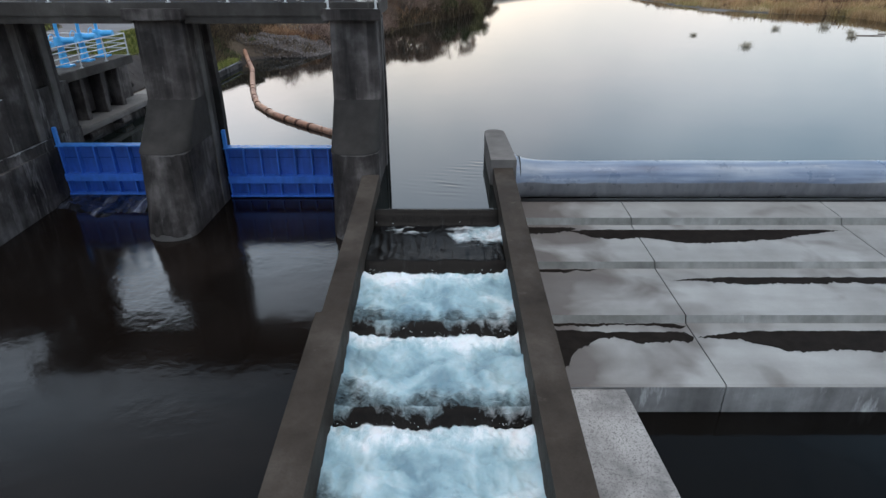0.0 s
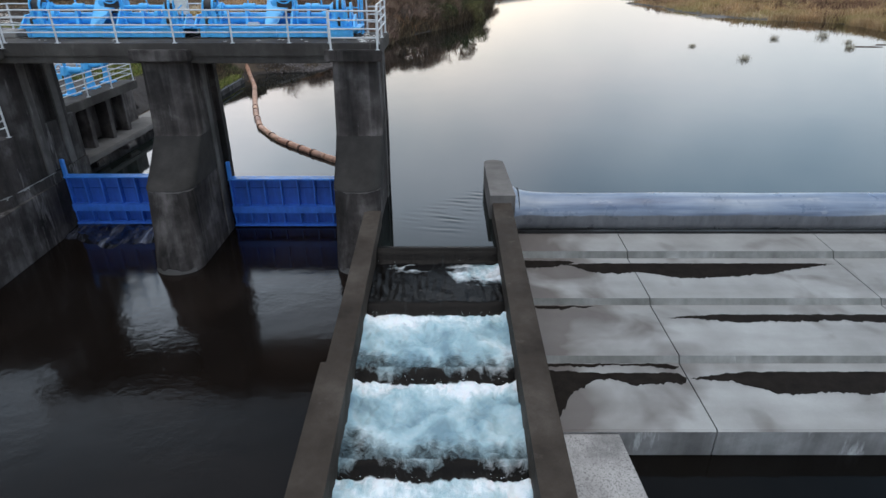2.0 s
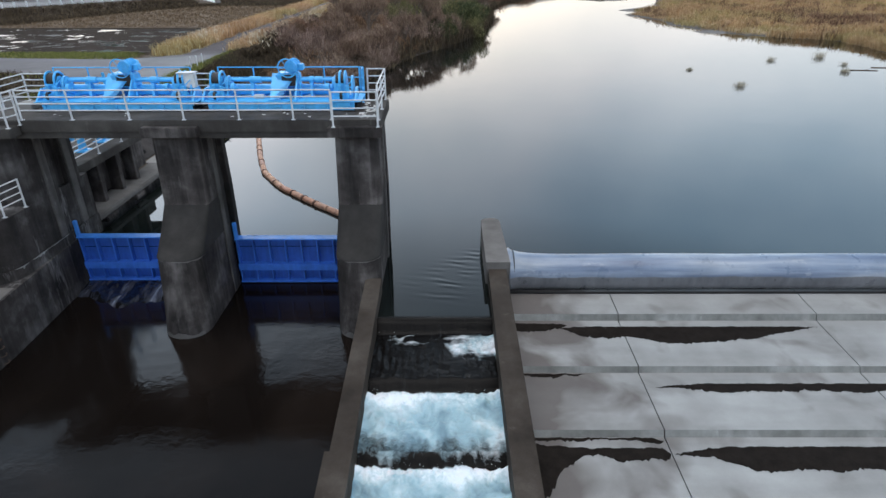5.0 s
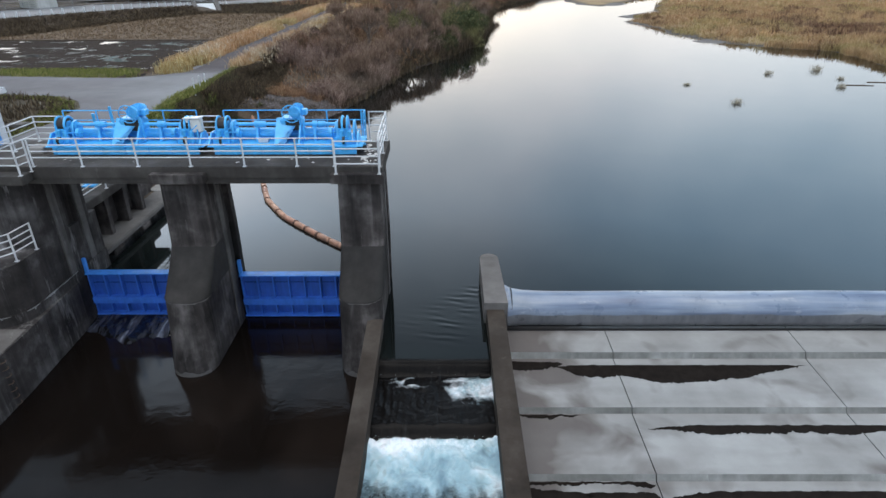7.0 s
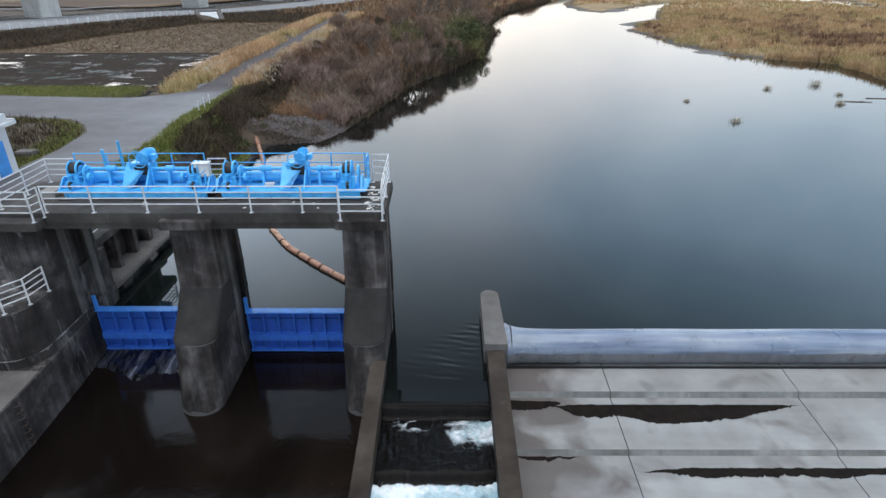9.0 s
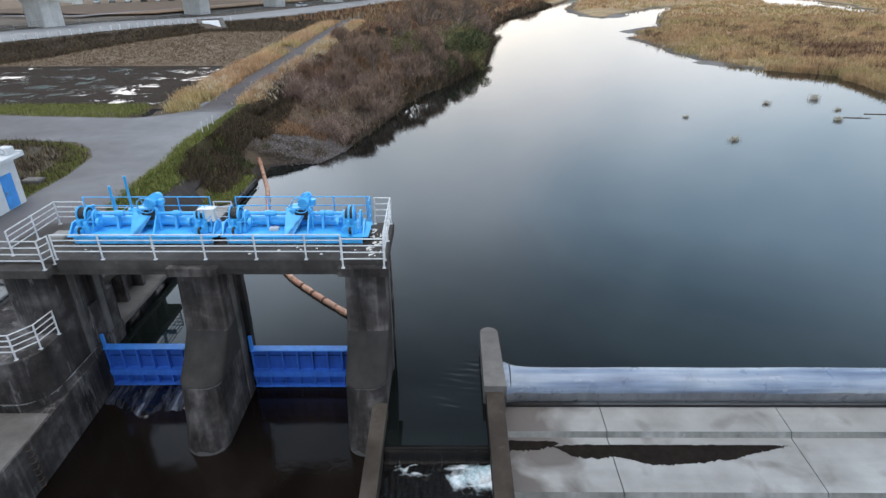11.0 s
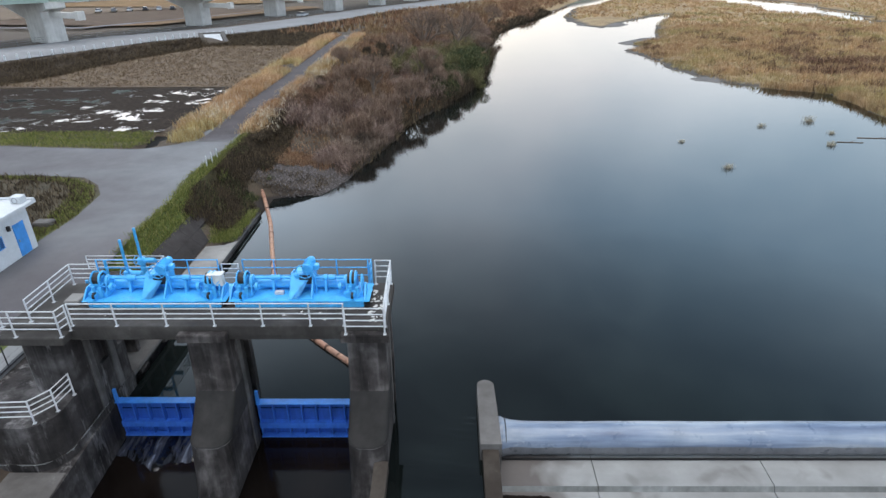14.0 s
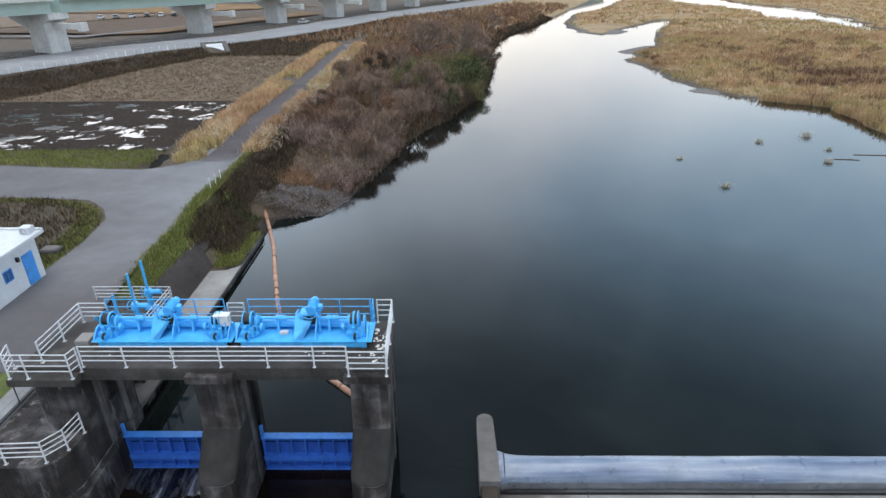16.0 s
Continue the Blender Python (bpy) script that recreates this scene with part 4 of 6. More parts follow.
def rapids():
    xs = np.linspace(-2.158, 1.748, 112)
    ys = np.concatenate([np.arange(17.3, 5.0, -0.034), np.arange(5.0, -5.0, -0.08)])
    verts, foam, fresh = [], [], []
    for y in ys:
        k = sum(1 for w in WEIRS if y < w)
        for x in xs:
            v = Vector((x, y, 0))
            if k == 0:
                z, f, d = LEVEL[0], 0.0, -1.0
            else:
                d = WEIRS[k - 1] - y + 0.1 * noise.noise(Vector((x * 0.8, k * 7, 0)))     # way past the lip
                top, lev = LEVEL[k - 1], LEVEL[k]
                fall = smooth(-0.05, 0.42, d)
                z = top - 0.05 * smooth(-0.5, 0, d) + (lev - top) * fall
                rag = 0.13 * noise.noise(Vector((x * 1.1, k * 5, 1))) + 0.06 * noise.noise(Vector((x * 4.3, k * 5, 2))) + 0.045 * noise.noise(Vector((x * 11, k * 5, 3)))
                wild = smooth(0.3, 0.46, d + rag)
                calm = smooth(1.2, 2.7, d + 0.5 * noise.noise(Vector((x * 1.1, y * 1.1, k))))
                torn = smooth(1.9, 2.75, d + 0.55 * noise.noise(Vector((x * 1.6, k * 4, 7))) + 0.25 * noise.noise(Vector((x * 6, y * 1.2, k))) + 0.5 * smooth(-1.1, -2.1, x))
                f = wild * (1 - 0.25 * calm) * (1 - 0.6 * torn)
                if k > 2:   # foam is carried over the lip in strands
                    strand = 0.35 + 0.95 * noise.noise(Vector((x * 1.1, k * 3, 8))) + 0.3 * noise.noise(Vector((x * 5, k * 3, 9)))
                    f = max(f, (0.4 + 0.42 * strand) * (1 - smooth(-0.35, 0.5, d + 0.12 - 0.3 * strand)))
                if k == 1:   # the first pool stays dark but for strands along the flanks
                    q = Vector((x * 1.0 + 0.5 * noise.noise(v * 1.3), y * 1.9 + 0.6 * noise.noise(v * 1.7), 3))
                    ridge = 1 - min(1, 4.5 * abs(noise.noise(q * 1.5)))
                    edge = smooth(-0.1, 1.2, x + 0.5 * noise.noise(v * 1.6)) * (1 - smooth(1.1, 2.1, d)) * smooth(0.25, 0.7, d)
                    arc = math.exp(-((x + 0.9) / 0.8) ** 2) * (1 - smooth(0.6, 1.3, d)) * smooth(0.15, 0.5, d)
                    f = max(0.0, min(0.62, 0.62 * edge + ridge * (0.1 + 0.4 * arc + 0.25 * edge) + 0.15 * arc - 0.05)) * smooth(0.15, 0.5, d)
                b = noise.fractal(v * 1.7, 0.8, 2.1, 5)
                r = abs(noise.noise(v * 4.6 + Vector((0, 0, 9))))
                amp = 0.1 * (0.25 + f)
                z += amp * (b + 0.45 * (0.35 - r)) * smooth(0.1, 0.7, d) + 0.07 * f * math.exp(-((d - 0.75) / 0.4) ** 2)
                z += f * math.exp(-((d - 0.46) / 0.13) ** 2) * (0.09 * noise.noise(Vector((x * 5, k, 1))) + 0.11 * abs(noise.noise(Vector((x * 14, y * 9, k)))))
                z += 0.14 * f * (math.exp(-(x + 2.158) / 0.14) + math.exp((x - 1.748) / 0.14)) * (0.7 + 0.8 * noise.noise(Vector((x, y * 3, 5))))
                z += 0.03 * noise.noise(Vector((x * 7, y * 1.5, 2))) * fall * (1 - f)
            verts.append((x, y, z))
            foam.append(f)
            fresh.append(max(0.0, (1.2 if k == 1 else 1.0) * math.exp(-((d - (0.9 if k == 1 else 0.5)) / (1.2 if k == 1 else 0.45)) ** 2) + 0.35 * noise.noise(Vector((x * 1.6, y * 1.6, 6)))))
    n = len(xs)
    faces = [(j * n + i, j * n + i + 1, (j + 1) * n + i + 1, (j + 1) * n + i) for j in range(len(ys) - 1) for i in range(n - 1)]
    me = bpy.data.meshes.new("rapids")
    me.from_pydata(verts, [], faces)
    a = me.attributes.new("foam", 'FLOAT', 'POINT')
    a.data.foreach_set("value", foam)
    a = me.attributes.new("fresh", 'FLOAT', 'POINT')
    a.data.foreach_set("value", fresh)
    me.shade_smooth()
    return me


def mat_rapids():
    n = Nodes("white water")
    at = n.t.nodes.new("ShaderNodeAttribute")
    at.attribute_name = "foam"
    f = at.outputs["Fac"]
    streak = n.noise(1.0, 5, 0.65, n.scaled(7.0, 1.1, 2.0))
    lace = n.noise(4.5, 8, 0.72, None, 0.9)
    m = n.ramp(n.maths("ADD", f, n.maths("MULTIPLY", n.maths("SUBTRACT", lace, 0.5), 0.75)), [(0.21, 0.0), (0.72, 1.0)])
    thin = n.maths("MULTIPLY", n.ramp(streak, [(0.6, 0.0), (0.8, 1.0)]), 0.035)
    m = n.maths("MAXIMUM", m, thin)
    fr = n.t.nodes.new("ShaderNodeAttribute")
    fr.attribute_name = "fresh"
    broad = n.noise(1.0, 3, 0.5, n.scaled(1.1, 0.9, 1.0), 0.6)
    fine = n.maths("MULTIPLY", n.maths("SUBTRACT", n.noise(1.0, 9, 0.78, n.scaled(5.0, 3.4, 4.0), 0.5), 0.5), n.maths("ADD", 0.16, n.maths("MULTIPLY", fr.outputs["Fac"], 0.85)))
    tone = n.maths("ADD", n.maths("ADD", broad, fine), n.maths("MULTIPLY", n.maths("SUBTRACT", fr.outputs["Fac"], 0.32), 0.27))
    white = n.ramp(tone, [(0.28, (0.17, 0.275, 0.33)), (0.43, (0.3, 0.44, 0.495)), (0.56, (0.44, 0.565, 0.61)), (0.74, (0.74, 0.79, 0.825))])
    n.put("Base Color", n.mix(m, (0.0045, 0.004, 0.0038), white))
    n.put("Roughness", n.ramp(m, [(0.0, 0.08), (1.0, 0.55)]))
    n.put("Specular IOR Level", n.ramp(m, [(0.0, 0.08), (1.0, 0.4)]))
    n.put("Subsurface Weight", n.maths("MULTIPLY", m, 0.25))
    n.b.inputs["Subsurface Radius"].default_value = (0.06, 0.12, 0.14)
    n.bump(n.maths("ADD", n.noise(11, 8, 0.78), n.maths("MULTIPLY", streak, 0.4)), 0.5, 0.035)
    return n.m


FOAM = mat_rapids()
structure("fishway_water", rapids(), FOAM, "foaming blue-white water tumbling down the fishway pools", "water")
for y, lev in zip(WEIRS[:7], LEVEL):
    structure("weir_step", soften(bx(-2.158, 1.748, y + 0.02, y + 0.3, -2.9, lev - 0.12), 0.03), WALLC, "concrete cross wall under the falling water", "weir")
structure("fishway_floor", bx(-2.158, 1.748, -6, 17.1, -3.2, -2.88), WALLC, "concrete floor of the fishway", "floor")

# droplets thrown up where each fall lands
random.seed(12)
sv, sf = [], []
for k, y in enumerate(WEIRS[:6]):
    for _ in range(26 if k else 4):
        x = random.uniform(-2.1, 1.7)
        d = 0.34 + abs(random.gauss(0, 0.16))
        z = LEVEL[k + 1] + 0.06 + abs(random.gauss(0, 0.1)) * (0.5 + abs(noise.noise(Vector((x * 2.5, k * 9, 0)))) * 2)
        r = random.uniform(0.004, 0.013)
        b = len(sv)
        sv += [(x + dx * r, y - d + dy * r, z + dz * r * 1.5) for dx, dy, dz in ((-1, 0, 0), (1, 0, 0), (0, -1, 0), (0, 1, 0), (0, 0, -1), (0, 0, 1))]
        sf += [tuple(b + q for q in t) for t in ((0, 2, 5), (2, 1, 5), (1, 3, 5), (3, 0, 5), (2, 0, 4), (1, 2, 4), (3, 1, 4), (0, 3, 4))]
me = bpy.data.meshes.new("spray")
me.from_pydata(sv, [], sf)
tagged(part("spray", me, mat_plain("white droplets", (0.6, 0.66, 0.7), 0.4, 0.1)), "white spray where the water lands", "spray", kind="stuff")

# leak under the raised gate
def spill_z(x, y):
    """A fan of broken water that dives into the pool along a ragged front."""
    front = 20.2 + 0.55 * abs(x + 12.9) ** 1.3 * 0.55 + 0.35 * noise.noise(Vector((x * 1.4, 0, 3)))
    k = smooth(front, front + 0.9, y)
    swell = 0.16 * smooth(21.3, 22.7, y) * (0.6 + 0.5 * noise.noise(Vector((x * 1.1, y * 0.6, 3))))
    return -1.72 + 0.15 * k + swell + 0.11 * k * noise.fractal(Vector((x * 1.6 + 0.8 * y, y * 0.9, 1)), 0.8, 2, 4)


me = grid_mesh("gate_spill", np.linspace(-15.2, -10.5, 80), np.linspace(20.2, 22.8, 64), spill_z)
n = Nodes("spilling water")
turn = n.t.nodes.new("ShaderNodeMapping")
turn.inputs["Rotation"].default_value = (0, 0, radians(-32))
turn.inputs["Scale"].default_value = (2.6, 0.55, 1.0)
n.link(n.pos, turn.inputs["Vector"])
st = n.noise(1.0, 5, 0.6, turn.outputs[0], 0.5)
n.put("Base Color", n.ramp(st, [(0.45, (0.004, 0.0042, 0.005)), (0.6, (0.05, 0.055, 0.075)), (0.8, (0.32, 0.36, 0.44))]))
n.put("Roughness", 0.12)
n.bump(n.noise(4, 5, 0.6), 0.4, 0.05)
structure("gate_spill", me, n.m, "water spilling under the raised gate", "water")

# ---- intake gates on the bank ----
intake = thing("intake", (-17, 28.5, -1), "concrete bank intake with gate bays under a small deck", "intake", kind="structure")
part("platform", soften(bx(-20.7, -15.95, 24.62, 31.3, 2.45, 2.85), 0.03), DECKC, intake)
for y in (24.9, 26.6, 28.3, 29.8):
    part("column", soften(bx(-16.9, -16.05, y - 0.17, y + 0.17, -1.2, 2.45), 0.03), PIER, intake)
for y0, y1 in ((25.1, 26.4), (26.8, 28.1), (28.5, 29.6)):
    part("bay_panel", bx(-16.7, -16.6, y0 - 0.02, y1 + 0.02, 0.75, 2.4), PIER, intake)
part("walkway", soften(bx(-16.78, -15.42, 24.52, 32.6, 0.36, 0.62), 0.05), CAPC, intake)
for y in (25.6, 28.4, 31.6):
    part("corbel", soften(bx(-15.95, -15.35, y - 0.45, y + 0.45, 0.1, 0.358), 0.05), PIER, intake)
part("back_wall", bx(-17.4, -17.2, 24.55, 33.0, -1.2, 2.449), PIER, intake)
part("wing_wall", soften(loft([[(x, 31.35, -1), (x, 34.6, -1), (x, 34.6, 0.6), (x, 31.35, 2.4)] for x in (-18.3, -17.65)]), 0.03), PIER, intake)
handrail([(-16.05, 24.8, 2.85), (-16.05, 26.9, 2.85), (-16.05, 29.0, 2.85), (-16.05, 31.15, 2.85), (-18.3, 31.18, 2.85), (-20.6, 31.18, 2.85)], "white painted handrail round the bank intake deck", 1.05)


def spindle_hoist(x, y, top):
    e = thing("spindle_hoist", (x, y, 2.85), "bright blue spindle hoist with a tall stem cover", "hoist", "spindle hoists on the intake")
    part("pedestal", soften(tb((x, y, 2.85), (x, y, 3.75), 0.2, 14, 0.13), 0.015), BLUE, e, smooth=True)
    part("base", soften(bx(x - 0.3, x + 0.3, y - 0.3, y + 0.3, 2.85, 2.93), 0.015), BLUE, e)
    part("gear_head", soften(tb((x, y, 3.75), (x, y, 4.12), 0.26, 16, 0.2), 0.03), BLUE, e, smooth=True)
    part("motor", soften(tb((x + 0.15, y, 3.95), (x + 0.75, y, 3.95), 0.15, 14), 0.02), BLUE, e, smooth=True)
    part("stem_cover", soften(tb((x, y, 4.12), (x, y, top), 0.075, 12), 0.01), BLUE, e, smooth=True)
    w = part("handwheel", ring_mesh((x - 0.3, y, 3.95), (1, 0, 0), 0.26, 0.02, 20), BLUE, e, smooth=True)
    part("spoke", tb((x - 0.3, y - 0.26, 3.95), (x - 0.3, y + 0.26, 3.95), 0.014, 6), BLUE, w)


for y, top in ((25.6, 5.4), (27.3, 5.6), (28.96, 5.95), (30.5, 5.95)):
    spindle_hoist(-17.0, y, top)

# bank face, apron and slope upstream of the intake
structure("bank_wall", soften(prism([(-16.2, 24.52), (-16.0, 24.52), (-16.0, 32.5), (-15.32, 32.62), (-15.32, 46.3), (-16.2, 46.3)], -2.5, 0.28), 0.03), PIER, "dark low concrete bank wall at the waterline", "wall")
structure("bank_apron", soften(prism([(-17.5, 33.0), (-15.33, 33.0), (-15.33, 40.4), (-16.1, 39.7), (-17.6, 39.4)], 0.1, 0.46), 0.03), APRON2, "light concrete apron above the bank wall", "apron")
# Black tubes that draw the dark line along the wall's edge.
e = thing("edge_line", (-15.27, 33, 0.38), "black line of tubes along the top of the bank wall", "pipe")
for k in range(4):
    y = 32.7 + k * 3.2
    part("pipe_length", soften(tb((-15.25, y, 0.4), (-15.27, y + 3.17, 0.4), 0.075, 10), 0.01), BLACK, e, smooth=True)
    part("pipe_collar", soften(tb((-15.25, y + 0.05, 0.4), (-15.25, y + 0.3, 0.4), 0.095, 10), 0.01), BLACK, e, smooth=True)
# dark concrete panels lining the lower slope
SLOPEC = mat_concrete("dark slope concrete", (0.028, 0.024, 0.023), (0.045, 0.039, 0.037), (0.07, 0.062, 0.06), 0.2, chalk=0.2)
slope = thing("bank_slope", (-18.2, 37, 0.5), "dark concrete panels lining the bank slope", "slope", kind="structure")
for k, y in enumerate((31.4, 33.35, 35.3, 37.25, 39.2, 41.15)):
    for r in range(2):
        xa, xb = -17.42 - 0.82 * r, -17.42 - 0.82 * (r + 1) + 0.012
        ya, yb = y + 0.006, y + 1.944
        pts = [(xa, ya), (xa, yb), (xb, yb), (xb, ya)]
        if y > 39 and r == 0:
            pts = [(xa, ya), (xa, min(yb, 40.3)), (xb, min(yb, 41.1)), (xb, ya)]
            if y > 41:
                continue
        rings = [[(x, yy, 0.5 + 0.9 * (-17.4 - x) + dz) for x, yy in pts] for dz in (-0.12, 0.02 + 0.004 * ((k * 7 + r * 3) % 3))]
        part("panel", soften(loft(rings), 0.012), SLOPEC, slope)

# ---- debris boom of orange floats ----
BOOM = [(-16.95, 52.4), (-16.45, 50.8), (-15.7, 49.0), (-14.0, 44.4), (-12.6, 39.6), (-11.3, 35.4), (-10.2, 32.4), (-8.7, 30.0), (-6.7, 27.9), (-4.9, 26.2), (-3.4, 24.9)]
n = Nodes("faded orange float")
base = n.ramp(n.objrand(), [(0.0, (0.4, 0.2, 0.13)), (0.5, (0.5, 0.29, 0.19)), (1.0, (0.36, 0.2, 0.15))])
n.put("Base Color", n.mix(n.ramp(n.noise(5, 6, 0.7), [(0.4, 0.0), (0.65, 0.7)]), base, (0.12, 0.07, 0.05)))
n.put("Roughness", 0.6)
n.bump(n.noise(20, 4), 0.2, 0.02)
FLOAT = n.m
COLLAR = mat_plain("brown rubber collar", (0.11, 0.06, 0.045), 0.8)
boom = thing("debris_boom", (-10, 38, 0), "faded orange floating debris boom across the forebay", "boom")
bp = [Vector((x, y, z)) for (x, y), z in zip(BOOM, [1.15, 0.6] + [0.07] * 12)]
cum = [0]
for a, b in zip(bp, bp[1:]):
    cum.append(cum[-1] + (b - a).length)


def on_boom(s):
    for i in range(len(bp) - 1):
        if s <= cum[i + 1]:
            return bp[i].lerp(bp[i + 1], (s - cum[i]) / (cum[i + 1] - cum[i]))
    return bp[-1]


s = 0.0
while s < cum[-1] - 1.1:
    a, b = on_boom(s), on_boom(s + 1.05)
    d = (b - a).normalized()
    q = d.to_track_quat("Z", "Y")
    prof = [(0.0, 0.05), (0.008, 0.13), (0.04, 0.16), (0.5, 0.17), (0.96, 0.16), (0.992, 0.13), (1.0, 0.05)]
    rings = [[a + d * (t * 1.0) + q @ Vector((r * math.cos(2 * math.pi * k / 10), r * math.sin(2 * math.pi * k / 10), 0)) for k in range(10)] for t, r in prof]
    part("float", loft(rings), FLOAT, boom, smooth=True)
    if a.y < 37 and round(s / 1.06) % 2 == 0 or round(s / 1.06) % 5 == 0:
        part("coupling", soften(tb(a - d * 0.16, a + d * 0.1, 0.14, 10, 0.2), 0.01), COLLAR, boom, "dark brown coupling between floats", smooth=True)
    s += 1.06


# ---- roads and fields on the left bank ----
def ribbon(pts, w, z=0.03, steps=3):
    """A strip draped over the ground along (x, y) points, edges a little ragged."""
    bm = bmesh.new()
    rows = []
    for (x0, y0), (x1, y1) in zip(pts, pts[1:]):
        d = Vector((x1 - x0, y1 - y0, 0))
        k = max(1, int(d.length / 1.5))
        nrm = Vector((-d.y, d.x, 0)).normalized()
        for i in range(k + 1):
            c = Vector((x0, y0, 0)) + d * i / k
            row = []
            for j in range(steps + 1):
                u = j / steps - 0.5
                p = c + nrm * w * u
                if j in (0, steps):
                    p += nrm * 0.12 * noise.noise(Vector((p.x * 0.8, p.y * 0.8, j)))
                row.append(bm.verts.new((p.x, p.y, max(ground_z(p.x, p.y), 2.99) + z)))
            rows.append(row)
    for a, b in zip(rows, rows[1:]):
        for j in range(steps):
            try:
                bm.faces.new((a[j], a[j + 1], b[j + 1], b[j]))
            except ValueError:
                pass
    return bm


def flat(pts, z):
    bm = bmesh.new()
    bm.faces.new([bm.verts.new((x, y, z)) for x, y in pts])
    return bm


ROAD_EDGE = [(x, y) for y, x in ROAD_R if y < 64] + [(-21.2, 64.5), (-21.7, 71), (-22.2, 81), (-22.3, 95), (-22.6, 110), (-23.1, 132), (-23.0, 152)]
ROAD_BACK = [(-25.0, 152), (-25.4, 145), (-25.35, 113), (-25.2, 92), (-25.1, 78), (-25.1, 66), (-25.3, 60), (-26.2, 57.4), (-27.8, 56.2), (-29.5, 55.5), (-38, 56.2), (-44, 57), (-90, 60),
             (-90, 50), (-44, 48.2), (-33.6, 47.9), (-30, 47.4), (-27.9, 45.6), (-26.5, 43.4), (-25.9, 39), (-26, 35.4), (-25.6, 24.7)]
structure("road", flat(ROAD_EDGE + ROAD_BACK, 3.035), ASPHALT, "worn grey asphalt farm road along the levee", "road")

n = Nodes("muddy asphalt")
xyz = n.t.nodes.new("ShaderNodeSeparateXYZ")
n.link(n.pos, xyz.inputs[0])
mud = n.ramp(n.maths("ADD", n.maths("MULTIPLY", xyz.outputs[1], 0.01), n.maths("MULTIPLY", n.noise(0.25, 4), 0.16)), [(0.62, 0.0), (0.7, 1.0)])
tone = n.mix(mud, (0.14, 0.135, 0.144), n.ramp(n.noise(0.3, 6, 0.65), [(0.3, (0.045, 0.037, 0.04)), (0.7, (0.085, 0.071, 0.074))]))
n.put("Base Color", n.mix(0.5, tone, n.ramp(n.noise(6, 5, 0.7), [(0.3, 0.6), (0.7, 1.0)]), "MULTIPLY"))
n.put("Roughness", 0.92)
n.bump(n.noise(9, 6, 0.7), 0.3, 0.03)
structure("road_levee", ribbon([(x, y) for y, x in ROAD_C if 57 < y < 152], 3.2, 0.05, 5), n.m, "narrow muddy asphalt lane on the levee", "road")


def mat_paddy():
    n = Nodes("flooded paddy")
    pud = n.noise(1.0, 9, 0.74, n.scaled(0.26, 0.3, 1.0, 2.0), 0.4)
    m = n.ramp(pud, [(0.548, 0.0), (0.562, 1.0)])
    mudc = n.ramp(n.noise(2.5, 6, 0.75), [(0.3, (0.012, 0.009, 0.008)), (0.7, (0.05, 0.038, 0.03))])
    n.put("Base Color", n.mix(m, mudc, (0.02, 0.02, 0.02)))
    n.put("Roughness", n.ramp(m, [(0.0, 0.9), (1.0, 0.03)]))
    n.put("Specular IOR Level", n.ramp(m, [(0.0, 0.05), (1.0, 1.0)]))
    inv = n.maths("SUBTRACT", 1.0, m)
    n.bump(n.maths("MULTIPLY", n.noise(3.0, 6, 0.75), inv), 0.7, 0.12)
    return n.m


DRYF = Nodes("stubble field")
rows_ = DRYF.noise(1.0, 4, 0.6, DRYF.scaled(5.0, 0.25, 1.0))
DRYF.put("Base Color", DRYF.mix(0.5, DRYF.ramp(DRYF.noise(0.35, 7, 0.75), [(0.3, (0.085, 0.057, 0.036)), (0.5, (0.14, 0.097, 0.06)), (0.7, (0.2, 0.145, 0.088))]), DRYF.ramp(rows_, [(0.35, 0.5), (0.6, 1.0)]), "MULTIPLY"))
DRYF.put("Roughness", 0.95)
DRYF.bump(DRYF.noise(4, 7, 0.75), 0.7, 0.1)
structure("field_flooded", flat([(-90, 64.0), (-31.0, 64.0), (-31.4, 89.0), (-90, 89.0)], 2.5), mat_paddy(), "bare paddy field with pools of standing water", "field")
structure("field_stubble", flat([(-90, 89.4), (-31.4, 89.4), (-31.6, 137), (-55, 140), (-60, 120), (-64, 104), (-90, 95)], 2.52), DRYF.m, "brown stubble field", "field")
structure("field_edge", soften(bx(-90, -31.3, 88.9, 89.5, 2.3, 2.62), 0.1), GROUND, "low earth bund between the fields", "bund")
# Mud floor kept near black: the shade inside the ditch is in its colour.
structure("ditch_mud", soften(loft([[(-30.6, 56.4, z), (-28.2, 56.2, z), (-29.3, 63.2, z), (-31.4, 63.6, z)] for z in (1.6, 2.12)]), 0.02), mat_plain("shade-dark ditch mud", (0.008, 0.007, 0.006), 0.9), "dark open ditch at the field corner", "ditch")
structure("forecourt", soften(bx(-30, -19.22, 8, 24.65, 1.9, 2.87), 0.03), mat_concrete("pale paving concrete", (0.17, 0.172, 0.172), (0.235, 0.24, 0.243), (0.31, 0.317, 0.322), 0.05), "pale concrete forecourt beside the low platform", "pavement")
# frontage road below the viaduct
bm = bmesh.new()
prev = None
for y in spaced([(60, 6), (170, 8), (330, 10), (420, 1)]):
    x = interp(y, EMBANK) - 0.5
    row = [bm.verts.new((x - o * 0.9, y + o * 0.45, interp(y, SLOPE_Z) + 0.06)) for o in (0, 9, 18)]
    if prev:
        for j in range(2):
            bm.faces.new((prev[j], prev[j + 1], row[j + 1], row[j]))
    prev = row
structure("road_frontage", bm, mat_plain("pale worn asphalt", (0.26, 0.265, 0.275), 0.9, 0.2, 0.12), "pale frontage road beneath the viaduct", "road")

